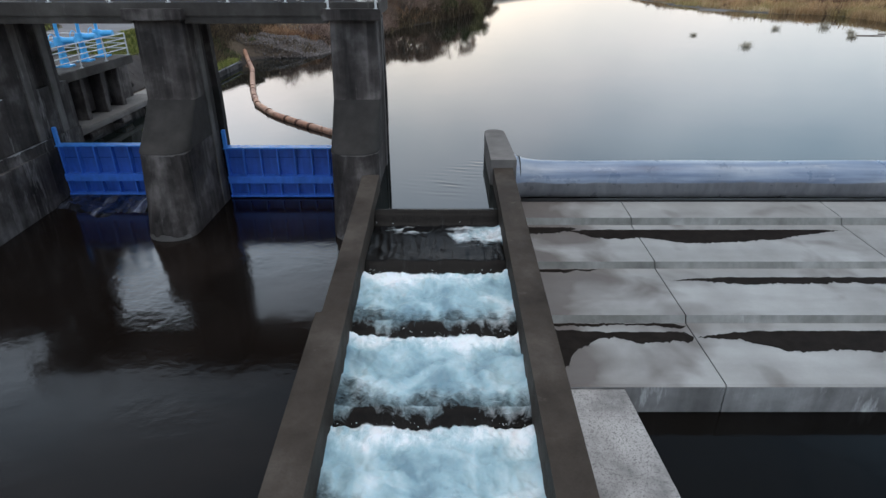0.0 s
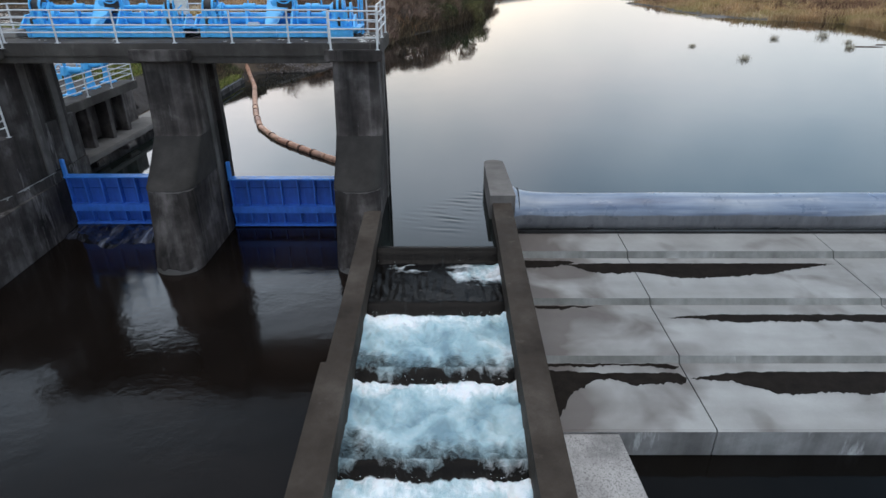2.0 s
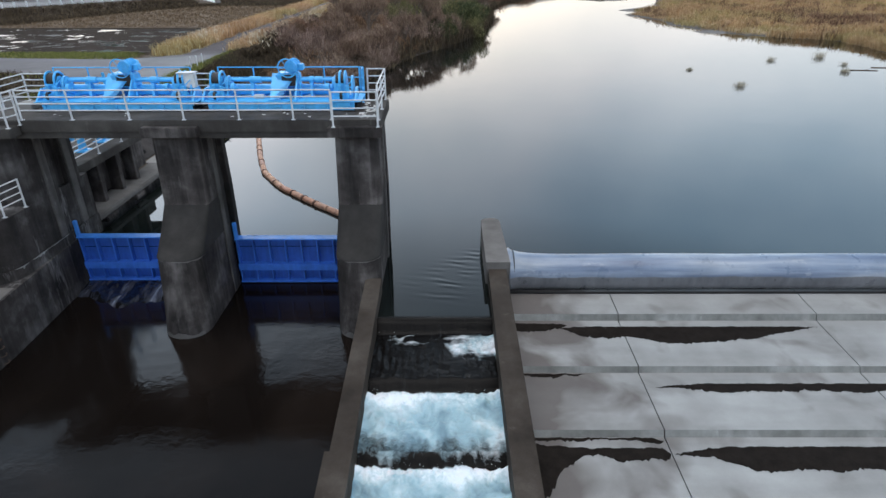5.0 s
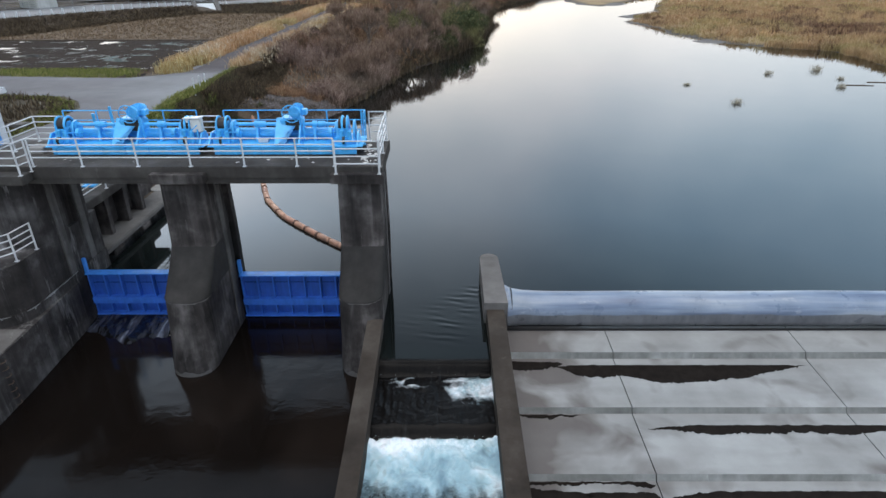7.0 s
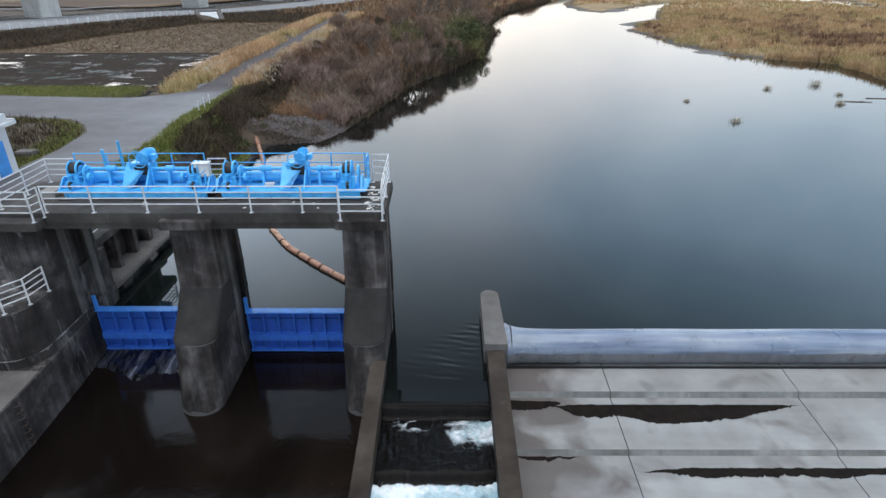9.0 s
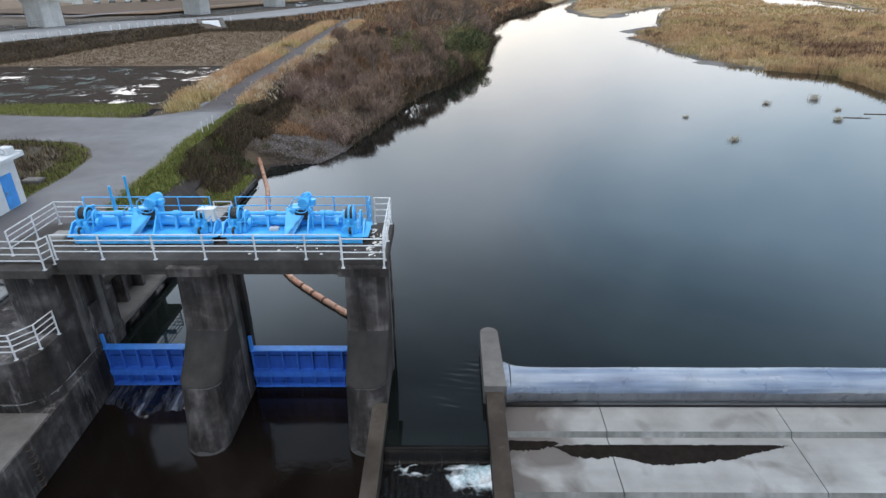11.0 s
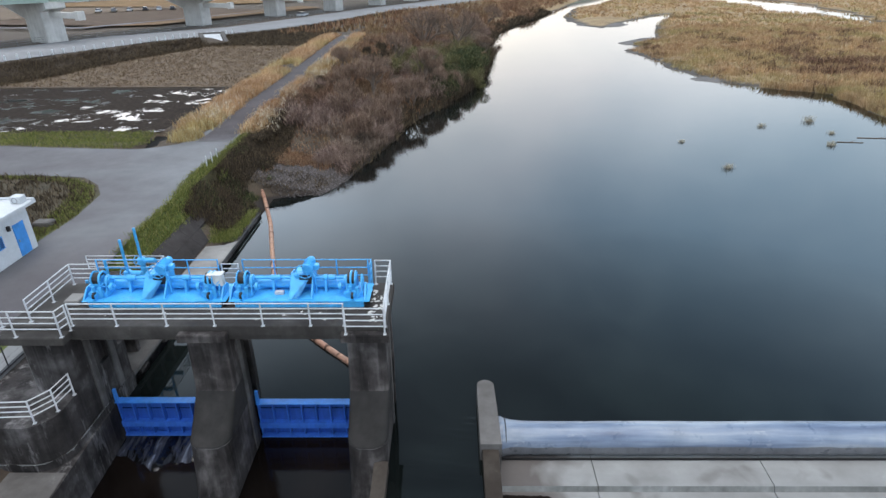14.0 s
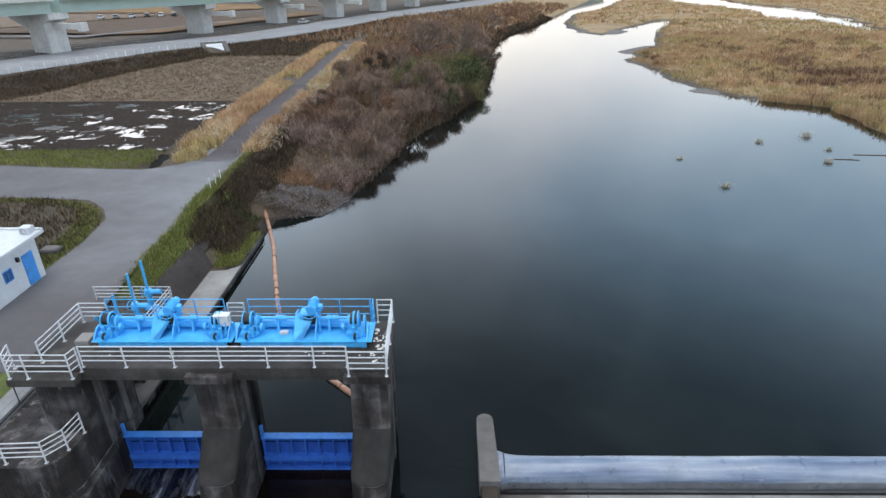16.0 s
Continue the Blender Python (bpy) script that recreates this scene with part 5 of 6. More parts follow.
# ---- viaduct ----
VIA = [(-86.6, 133.9, 4.0), (-74.3, 185.4, 2.6), (-60.0, 217.0, 2.5), (-43.9, 239.6, 2.5), (-30.7, 270.2, 2.5), (-17.8, 297.5, 2.5), (2, 335, 2.5), (22, 375, 2.5)]
GREENS = mat_plain("pale green girder paint", (0.36, 0.47, 0.43), 0.5, 0.08, 0.5)


def viaduct_pier(x, y, z, ang):
    e = thing("viaduct_pier", (x, y, z), "pale concrete T-shaped viaduct pier", "pier", "piers of the viaduct")
    m = Matrix.Translation((x, y, z)) @ Matrix.Rotation(ang, 4, 'Z')
    bm = bx(-3.0, 3.0, -2.2, 2.2, -1.5, 7.98)
    bmesh.ops.transform(bm, matrix=m, verts=bm.verts)
    part("shaft", soften(bm, 0.15), PALEC, e)
    bm = loft([[(-9, yy, 8.0), (-9, yy, 7.2), (-2.9, yy, 4.9), (3.1, yy, 6.2), (5, yy, 6.8), (5, yy, 8.0)] for yy in (-2.25, 2.25)])
    bmesh.ops.transform(bm, matrix=m, verts=bm.verts)
    part("crosshead", soften(bm, 0.1), PALEC, e)
    bm = bx(3.0, 12.5, -0.6, 0.6, 5.0, 6.1)
    bmesh.ops.transform(bm, matrix=m, verts=bm.verts)
    part("strut", bm, PALEC, e)
    bm = bx(11.4, 12.6, -0.8, 0.8, 4.7, 6.4)
    bmesh.ops.transform(bm, matrix=m, verts=bm.verts)
    part("strut_end", soften(bm, 0.05), PALEC, e)


full = [(-130, 68, 4)] + VIA + [(60, 450, 2.5), (140, 600, 2.5)]
for i in range(1, len(full) - 1):
    d = Vector(full[i + 1]) - Vector(full[i - 1])
    viaduct_pier(full[i][0] + 1.0, full[i][1], full[i][2], math.atan2(d.y, d.x) - math.pi / 2)
via = thing("viaduct", (-64, 170, 10), "long viaduct with pale green steel girders", "viaduct", kind="structure")
for a, b in zip(full, full[1:]):
    a, b = Vector((a[0], a[1], a[2] + 8.01)), Vector((b[0], b[1], b[2] + 8.01))
    d = (b - a).normalized()
    nrm = Vector((-d.y, d.x, 0))
    for name, o0, o1, z0, z1, mm in (("girder", 2.0, 6.2, 0.0, 2.4, GREENS), ("girder", -6.2, -2.0, 0.0, 2.4, GREENS), ("road_slab", -8, 8, 2.41, 2.8, PALEC), ("parapet", 7.6, 8.0, 2.81, 3.7, PALEC), ("parapet", -8.0, -7.6, 2.81, 3.7, PALEC)):
        rings = [[p + nrm * o0 + Vector((0, 0, z0)), p + nrm * o1 + Vector((0, 0, z0)), p + nrm * o1 + Vector((0, 0, z1)), p + nrm * o0 + Vector((0, 0, z1))] for p in (a, b)]
        part(name, loft(rings), mm, via)

# culvert in the embankment
e = thing("culvert", (-60.4, 150, 1.8), "pale concrete culvert mouth in the embankment", "culvert")
cx, cy = -54.2, 144.6
m = Matrix.Translation((cx, cy, 2.35)) @ Matrix.Rotation(radians(28), 4, 'Z')
def in_culvert(bm):
    bmesh.ops.transform(bm, matrix=m, verts=bm.verts)
    return bm


part("headwall", in_culvert(soften(bx(-2.9, 2.9, 1.9, 2.3, -0.5, 2.1), 0.04)), CAPC, e)
part("invert", in_culvert(soften(loft([[(-1.9, yy, z - 0.3), (1.9, yy, z - 0.3), (1.9 * k, yy, z), (-1.9 * k, yy, z)] for yy, z, k in ((-1.8, 0.25, 0.8), (1.89, 1.75, 1.0))]), 0.03)), WHITEW, e, "pale smooth sloping invert")
for sx in (-1, 1):
    bm = loft([[(sx * x, -2.2, -0.4), (sx * x, 1.89, -0.4), (sx * x, 1.89, 2.2), (sx * x, -2.2, 0.35)] for x in (1.95, 2.9)])
    part("wing", in_culvert(soften(bm, 0.03)), CAPC, e)

# ---- control house on the bank ----
e = thing("control_house", (-27.5, 31.5, 3.04), "small white control house with blue door and window", "house")
hx0, hx1, hy0, hy1, hz = -31.5, -25.55, 29.3, 34.3, 3.04
part("wall", soften(bx(hx0, hx1, hy0, hy1, hz, hz + 2.8), 0.02), WHITEW, e)
part("roof", soften(bx(hx0 - 0.45, hx1 + 0.45, hy0 - 0.45, hy1 + 0.45, hz + 2.8, hz + 3.02), 0.03), WHITEW, e)
part("parapet", soften(bx(hx0 - 0.43, hx1 + 0.43, hy1 + 0.2, hy1 + 0.43, hz + 3.022, hz + 3.12), 0.02), WHITEW, e)
BLUED = mat_paint("blue door paint", (0.06, 0.32, 0.8), 0.4, amount=0.05)
d = part("door", soften(bx(hx1 - 0.03, hx1 + 0.05, 32.75, 33.7, hz + 0.05, hz + 2.05), 0.01), BLUED, e, "bright blue steel door")
part("door_handle", bx(hx1 + 0.05, hx1 + 0.1, 32.85, 32.91, hz + 0.95, hz + 1.1), STEEL, d)
w = part("window", bx(hx1 - 0.03, hx1 + 0.03, 31.0, 31.75, hz + 1.1, hz + 1.85), BLUED, e, "blue-framed window")
part("pane", bx(hx1 + 0.03, hx1 + 0.036, 31.06, 31.36, hz + 1.16, hz + 1.79), mat_plain("window glass", (0.03, 0.1, 0.25), 0.1), w)
part("pane", bx(hx1 + 0.03, hx1 + 0.036, 31.39, 31.69, hz + 1.16, hz + 1.79), mat_plain("window glass dim", (0.03, 0.1, 0.25), 0.1), w)
part("lamp", soften(bx(hx1 + 0.001, hx1 + 0.18, 32.25, 32.42, hz + 1.9, hz + 2.2), 0.02), BLACK, e)
e = thing("air_unit", (-25.2, 34.1, 6.06), "small white roof vent on the control house", "vent")
part("body", soften(bx(-26.0, -25.35, 33.8, 34.4, 6.06, 6.5), 0.03), WHITEW, e)
part("fan_guard", ring_mesh((-25.68, 33.78, 6.28), (0, 1, 0), 0.16, 0.02), STEEL, e)
e = thing("stone_block", (-27.0, 37.4, 3), "grey concrete block in the grass", "block")
part("block", soften(bx(-27.8, -26.6, 37.1, 38.0, 2.95, 3.35), 0.06), CAPC, e)

# marker posts where the road meets the bank
for x, y in ((-20.75, 50.2), (-20.72, 51.4), (-20.7, 52.6)):
    e = thing("marker_post", (x, y, 2.6), "thin white marker post beside the road", "post", "marker posts")
    part("post", tb((x, y, 2.5), (x, y, 3.95), 0.05, 8), RAILW, e, smooth=True)
    part("band", tb((x, y, 3.6), (x, y, 3.75), 0.054, 8), mat_plain("grey reflector", (0.5, 0.5, 0.5), 0.4), e, smooth=True)

# wire fence beside the low platform
DULL = mat_plain("dull dark steel", (0.06, 0.062, 0.066), 0.6, metal=0.5)
e = thing("wire_fence", (-19.3, 22, 2.87), "thin dark wire fence at the forecourt edge", "fence")
for y in (19.3, 20.75, 22.2, 23.65):
    part("post", tb((-19.3, y, 2.87), (-19.3, y, 3.95), 0.028, 8), DULL, e)
for z in (3.3, 3.9):
    part("wire", tb((-19.3, 19.3, z), (-19.3, 23.65, z), 0.006, 4), DULL, e)
part("kerb", soften(bx(-19.4, -19.225, 18.6, 24.6, 2.875, 2.95), 0.015), DULL, e, "dark kerb under the fence")

# far houses beyond the viaduct
random.seed(21)
ROOFS = [mat_plain("roof slate", (0.12, 0.12, 0.13), 0.7), mat_plain("roof blue grey", (0.3, 0.33, 0.38), 0.7), mat_plain("roof brown", (0.16, 0.11, 0.08), 0.7)]
GLASSD = mat_plain("dark house window", (0.05, 0.06, 0.08), 0.15)


def far_house(x, y, z, w, d, h, roof, ang):
    e = thing("house", (x, y, z), "small pale two-storey house beyond the viaduct", "house", "far houses")
    m = Matrix.Translation((x, y, z)) @ Matrix.Rotation(ang, 4, 'Z')

    def put(nm, bm, mm):
        bmesh.ops.transform(bm, matrix=m, verts=bm.verts)
        return part(nm, bm, mm, e)
    put("wall", bx(-w / 2, w / 2, -d / 2, d / 2, -1, h), WHITEW)
    put("roof", loft([[(sx * (w / 2 + 0.5), -d / 2 - 0.5, h), (sx * (w / 2 + 0.5), d / 2 + 0.5, h), (sx * (w / 2 + 0.5), 0, h + d * 0.3)] for sx in (-1, 1)]), roof)
    for i in range(3):
        for zz in (1.0, 3.8):
            xx = -w / 2 + (i + 0.5) * w / 3
            put("window", bx(xx - 0.8, xx + 0.8, -d / 2 - 0.05, -d / 2 + 0.05, zz, zz + 1.3), GLASSD)


for i in range(16):
    t = i / 15
    x, y = -235 + 200 * t + random.uniform(-8, 8), 292 + 100 * t + random.uniform(-15, 34)
    far_house(x, y, 3, random.uniform(8, 13), random.uniform(7, 9), random.uniform(2.6, 3.6), random.choice(ROOFS), random.uniform(-0.5, 0.9))


def far_car(x, y, z, ang, paint):
    e = thing("car", (x, y, z), "small parked car beyond the viaduct", "car", "far cars")
    m = Matrix.Translation((x, y, z)) @ Matrix.Rotation(ang, 4, 'Z')
    bm = soften(bx(-2.1, 2.1, -0.85, 0.85, 0.3, 0.95), 0.15)
    bmesh.ops.transform(bm, matrix=m, verts=bm.verts)
    part("body", bm, paint, e)
    bm = loft([[(-1.4, yy, 0.95), (1.1, yy, 0.95), (0.6, yy, 1.5), (-1.2, yy, 1.5)] for yy in (-0.75, 0.75)])
    bmesh.ops.transform(bm, matrix=m, verts=bm.verts)
    part("cabin", bm, GLASSD, e)
    for wx in (-1.3, 1.3):
        for wy in (-0.85, 0.85):
            part("wheel", tb(m @ Vector((wx, wy - 0.1, 0.32)), m @ Vector((wx, wy + 0.1, 0.32)), 0.32, 10), BLACK, e)


CARS = [WHITEW, STEEL, mat_plain("dark car paint", (0.03, 0.03, 0.035), 0.3)]
for i in range(8):
    far_car(-128 + i * 4.6, 232 + i * 2.1 + random.uniform(-1, 1), 3.0, radians(110), random.choice(CARS))

far_car(-49.0, 214.0, 2.56, radians(62), WHITEW)

# low white posts along the frontage road and a fence behind it
for i in range(34):
    y = 92 + i * 1.9
    x = interp(y, EMBANK) - 0.9
    z = interp(y, SLOPE_Z)
    e = thing("edge_post", (x, y, z), "short white post at the road edge", "post", "edge posts of the frontage road")
    part("post", tb((x, y, z), (x, y, z + 0.95), 0.17, 8), WHITEW, e)
e = thing("road_fence", (-95, 130, 4), "long wire fence along the frontage road", "fence")
pv = None
for i in range(44):
    y = 100 + i * 3.2
    x, z = interp(y - 8, EMBANK) - 18, interp(y, SLOPE_Z)
    part("post", tb((x, y, z), (x, y, z + 1.3), 0.05, 6), STEEL, e)
    if pv:
        for h in (0.4, 0.8, 1.25):
            part("wire", tb((pv[0], pv[1], pv[2] + h), (x, y, z + h), 0.03, 4), STEEL, e)
    pv = (x, y, z)

# far fields and lanes beyond the viaduct
for pts, z, mm, nm, lb in ((((-260, 190), (-150, 190), (-105, 260), (-230, 270)), 3.1, DRYF.m, "field_far", "brown stubble field beyond the viaduct"),
                           (((-150, 186), (-95, 180), (-70, 240), (-104, 256)), 3.1, mat_plain("dark tilled soil", (0.1, 0.07, 0.05), 0.95, 0.3, 0.3), "field_far_dark", "dark tilled field beyond the viaduct"),
                           (((-190, 262), (-120, 256), (-60, 300), (-150, 330)), 3.1, mat_plain("ochre dry grass", (0.2, 0.125, 0.06), 0.95, 0.4, 0.12), "field_far_ochre", "ochre dry field beyond the viaduct"),
                           (((-104, 176), (-84, 182), (-50, 250), (-60, 262)), 3.08, mat_plain("ochre verge", (0.17, 0.11, 0.06), 0.95, 0.4, 0.15), "field_far_verge", "rusty dry verge beyond the viaduct"),
                           (((-280, 180), (-100, 172), (-60, 245), (-59, 248), (-102, 175), (-280, 183)), 3.16, ASPHALT, "lane_far", "pale lane beyond the viaduct")):
    structure(nm, flat(pts, z), mm, lb, "field" if "field" in nm else "road")


# ---- plants ----
rng = np.random.default_rng(7)


def blades(name, P, h, w, lean=0.35, material=None):
    """One mesh of grass blades: a bent pair of triangles at each place."""
    n = len(P)
    a = rng.uniform(0, 2 * np.pi, n)
    side = np.stack([np.cos(a), np.sin(a), np.zeros(n)], 1) * w[:, None] * 0.5
    b = rng.uniform(0, 2 * np.pi, n)
    l = rng.uniform(0.1, 1.0, n) * lean * h
    tip = P + np.stack([np.cos(b) * l, np.sin(b) * l, h], 1)
    mid = P + np.stack([np.cos(b) * l * 0.3, np.sin(b) * l * 0.3, h * 0.55], 1)
    V = np.stack([P - side, P + side, mid + side * 0.9, mid - side * 0.9, tip], 1).reshape(-1, 3)
    me = bpy.data.meshes.new(name)
    me.vertices.add(n * 5)
    me.vertices.foreach_set("co", V.astype(np.float32).ravel())
    k = np.arange(n)[:, None] * 5
    loops = np.concatenate([k + np.array([[0, 1, 2, 3]]), k + np.array([[3, 2, 4]])], 1).ravel()
    me.loops.add(n * 7)
    me.loops.foreach_set("vertex_index", loops.astype(np.int32))
    me.polygons.add(n * 2)
    starts = (np.arange(n)[:, None] * 7 + np.array([[0, 4]])).ravel()
    me.polygons.foreach_set("loop_start", starts.astype(np.int32))
    me.update(calc_edges=True)
    me.validate()
    me.materials.append(material)
    return me


def scatter(count, x0, x1, y0, y1, keep, clump=4, spread=0.25, power=1.0):
    """Places in clumps over the ground where keep(x, y) holds; power > 1 crowds them near y0."""
    out = []
    tries = 0
    while len(out) < count and tries < count * 12:
        tries += 1
        y = y0 + (y1 - y0) * random.random() ** power
        x = random.uniform(x0, x1)
        if not keep(x, y):
            continue
        z = ground_z(x, y) - 0.06
        for _ in range(clump):
            out.append((x + random.gauss(0, spread), y + random.gauss(0, spread), z))
    return np.array(out)


def patchy(x, y, f=0.09, s=0):
    return noise.fractal(Vector((x * f, y * f, s)), 0.8, 2, 3)


def stuff(name, me, material, label, category):
    return tagged(part(name, me, material), label, category, kind="stuff")


REED = mat_leaf("dry reed", [(0.0, (0.34, 0.245, 0.15)), (0.5, (0.46, 0.345, 0.215)), (1.0, (0.6, 0.485, 0.335))], 0.85, 0.62)
PAMPAS = mat_leaf("pale plume grass", [(0.0, (0.34, 0.21, 0.11)), (0.4, (0.52, 0.36, 0.21)), (0.8, (0.67, 0.53, 0.36)), (1.0, (0.82, 0.76, 0.64))], 0.8, 0.6)
BRUSH = mat_leaf("brown brush", [(0.0, (0.09, 0.06, 0.045)), (0.4, (0.18, 0.12, 0.088)), (0.75, (0.27, 0.185, 0.135)), (1.0, (0.38, 0.28, 0.2))], 0.9, 0.5)
MAUVE = mat_leaf("grey mauve twigs", [(0.0, (0.08, 0.057, 0.05)), (0.4, (0.19, 0.14, 0.125)), (0.75, (0.3, 0.235, 0.21)), (1.0, (0.44, 0.36, 0.33))], 0.9, 0.4)
RUSTY = mat_leaf("rusty dry grass", [(0.0, (0.11, 0.064, 0.044)), (0.5, (0.25, 0.153, 0.1)), (1.0, (0.44, 0.315, 0.21))], 0.9, 0.4)
DARKW = mat_leaf("dark withered weeds", [(0.0, (0.035, 0.027, 0.02)), (0.6, (0.08, 0.06, 0.042)), (1.0, (0.17, 0.13, 0.08))], 0.9)
GRASS = mat_leaf("green verge grass", [(0.0, (0.085, 0.09, 0.028)), (0.5, (0.165, 0.19, 0.048)), (0.85, (0.26, 0.27, 0.085)), (1.0, (0.38, 0.33, 0.16))], 0.8)
OLIVE = mat_leaf("olive leaves", [(0.0, (0.022, 0.03, 0.014)), (0.5, (0.058, 0.07, 0.03)), (0.85, (0.11, 0.118, 0.052)), (1.0, (0.2, 0.19, 0.09))], 0.6)
RUSSET = mat_leaf("russet twig tips", [(0.0, (0.1, 0.066, 0.05)), (0.5, (0.2, 0.135, 0.1)), (1.0, (0.33, 0.24, 0.18))], 0.9)
YELLOWED = mat_leaf("yellowed green leaves", [(0.0, (0.055, 0.055, 0.024)), (0.5, (0.13, 0.128, 0.056)), (0.85, (0.21, 0.19, 0.088)), (1.0, (0.32, 0.27, 0.14))], 0.7)
BARK = mat_plain("grey brown bark", (0.16, 0.125, 0.1), 0.9, 0.3, 8.0)

random.seed(31)


def land_right(x, y):
    g, left = shore_gap(x, y)
    if left or g < 0.9 or (190 < y < 226 and x < 68):
        return False
    if 125 < y < 415 and abs(x - interp(y, BACKWATER)) < 1.35 * interp(y, BACKWIDE):
        return False
    return patchy(x, y) > -0.55


P = scatter(120000, 40, 150, 70, 190, land_right, 12, 0.5, 1.15)
stuff("reed_bed", blades("reed_bed", P, rng.uniform(0.25, 0.95, len(P)), rng.uniform(0.04, 0.1, len(P)), 0.8, REED), REED, "buff dry reeds and grass on the far bank", "reeds")
P = scatter(60000, 40, 330, 190, 420, land_right, 10, 1.0, 1.3)
stuff("reed_bed_distant", blades("reed_bed_distant", P, rng.uniform(0.4, 1.0, len(P)), rng.uniform(0.15, 0.4, len(P)), 1.2, REED), REED, "buff dry reeds along the distant river", "reeds")
# taller fringe at the water and dark bands of brush in the meadow
P = scatter(9000, 40, 110, 74, 150, lambda x, y: (lambda g, l: not l and 0.1 < g < 3.0)(*shore_gap(x, y)) and y < 100, 6, 0.25)
stuff("reed_fringe", blades("reed_fringe", P, rng.uniform(0.6, 1.5, len(P)), rng.uniform(0.04, 0.1, len(P)), 0.7, REED), REED, "tall buff dry reeds overhanging the water", "reeds")
TAWNY = mat_leaf("tawny grass", [(0.0, (0.28, 0.185, 0.11)), (0.5, (0.42, 0.3, 0.185)), (1.0, (0.55, 0.42, 0.275))], 0.9, 0.3)
P = scatter(26000, 42, 160, 74, 185, lambda x, y: land_right(x, y) and patchy(x, y, 0.11, 12) > 0.12, 7, 0.5, 1.1)
stuff("meadow_rust", blades("meadow_rust", P, rng.uniform(0.3, 1.0, len(P)), rng.uniform(0.04, 0.11, len(P)), 0.9, TAWNY), TAWNY, "tawny patches of dry grass in the meadow", "grass")
P = scatter(22000, 46, 180, 95, 240, lambda x, y: land_right(x, y) and patchy(x, y, 0.1, 17) > 0.18, 7, 0.5, 1.1)
MOSSY = mat_leaf("faded olive grass", [(0.0, (0.16, 0.14, 0.075)), (0.5, (0.27, 0.23, 0.125)), (1.0, (0.4, 0.33, 0.19))], 0.9, 0.3)
stuff("meadow_olive", blades("meadow_olive", P, rng.uniform(0.3, 0.9, len(P)), rng.uniform(0.05, 0.14, len(P)), 1.0, MOSSY), MOSSY, "faded olive grass in the meadow", "grass")
P = scatter(16000, 60, 170, 100, 175, lambda x, y: abs(y - (120 + 1.5 * patchy(x, 0, 0.05, 3))) < 4.0 and x > 68 or (patchy(x, y, 0.06, 8) > 0.42 and land_right(x, y)), 5, 0.4)
stuff("meadow_brush", blades("meadow_brush", P, rng.uniform(0.5, 1.5, len(P)), rng.uniform(0.06, 0.16, len(P)), 0.5, BRUSH), BRUSH, "dark brown brush crossing the dry meadow", "brush")


def tussocks(count, x0, x1, y0, y1, keep, each, size, wide):
    """Domed clumps of grass: blades that spread from a common foot."""
    out, hs = [], []
    for x, y, z in scatter(count, x0, x1, y0, y1, keep, 1, 0.1, 1.15):
        s_ = size * random.uniform(0.5, 1.2)
        for _ in range(each):
            a, q = random.uniform(0, 6.283), math.sqrt(random.random())
            out.append((x + math.cos(a) * wide * s_ * q, y + math.sin(a) * wide * s_ * q, z + 0.35 * s_ * (1 - q * q)))
            hs.append(s_ * random.uniform(0.35, 0.8) * (1 - 0.5 * q * q))
    return np.array(out), np.array(hs)


P, h = tussocks(1500, 42, 150, 72, 190, land_right, 46, 1.5, 0.9)
stuff("tussock_grass", blades("tussock_grass", P, h, rng.uniform(0.05, 0.12, len(P)), 0.7, REED), REED, "buff tussocks of dry grass in the meadow", "grass")
P, h = tussocks(260, 44, 120, 72, 175, lambda x, y: land_right(x, y) and patchy(x, y, 0.07, 30) > 0.05, 46, 1.7, 0.9)
stuff("tussock_brown", blades("tussock_brown", P, h, rng.uniform(0.05, 0.12, len(P)), 0.7, BRUSH), BRUSH, "brown withered tussocks in the meadow", "grass")


# left bank between the levee road and the river
def bank(x, y):
    if y < 49:
        return False
    g, left = shore_gap(x, y)
    return left and g > 0.5 and x > interp(y, ROAD_C) + 2.4


def twigs(name, places, count, height, spread, material, thick=0.02, up=0.75):
    """Shrubs as sprays of thin bent twigs."""
    P, h, w = [], [], []
    pts = []
    for x, y, z in places:
        s = random.uniform(0.6, 1.25)
        for _ in range(count):
            a, e = random.uniform(0, 6.283), random.uniform(0.25, 1.0) ** 0.7
            r = random.random() ** 0.6
            hh = height * s
            bx_, by_ = x + math.cos(a) * spread * s * r * 0.6, y + math.sin(a) * spread * s * r * 0.6
            pts.append((bx_, by_, z + hh * up * random.random() * (1 - 0.6 * r)))
            h.append(hh * random.uniform(0.14, 0.42))
            w.append(thick * random.uniform(0.6, 1.6))
    return blades(name, np.array(pts), np.array(h), np.array(w), 2.0, material)


places = scatter(540, -26, 16, 65.5, 175, lambda x, y: bank(x, y) and shore_gap(x, y)[0] < 17 and x > interp(y, ROAD_C) + 4.5 and patchy(x, y, 0.08, 5) > -0.35, 1, 0.1, 1.2)
mauve = [p for p in places if patchy(p[0], p[1], 0.11, 21) > 0.0 or shore_gap(p[0], p[1])[0] < 4]
places = [p for p in places if not (patchy(p[0], p[1], 0.11, 21) > 0.0 or shore_gap(p[0], p[1])[0] < 4)]
stuff("thicket_mauve", twigs("thicket_mauve", mauve, 330, 2.7, 1.9, MAUVE, 0.022), MAUVE, "leafless grey-mauve thicket near the water", "thicket")
stuff("thicket", twigs("thicket", places, 300, 2.5, 1.8, BRUSH, 0.024), BRUSH, "leafless brown thicket on the river bank", "thicket")
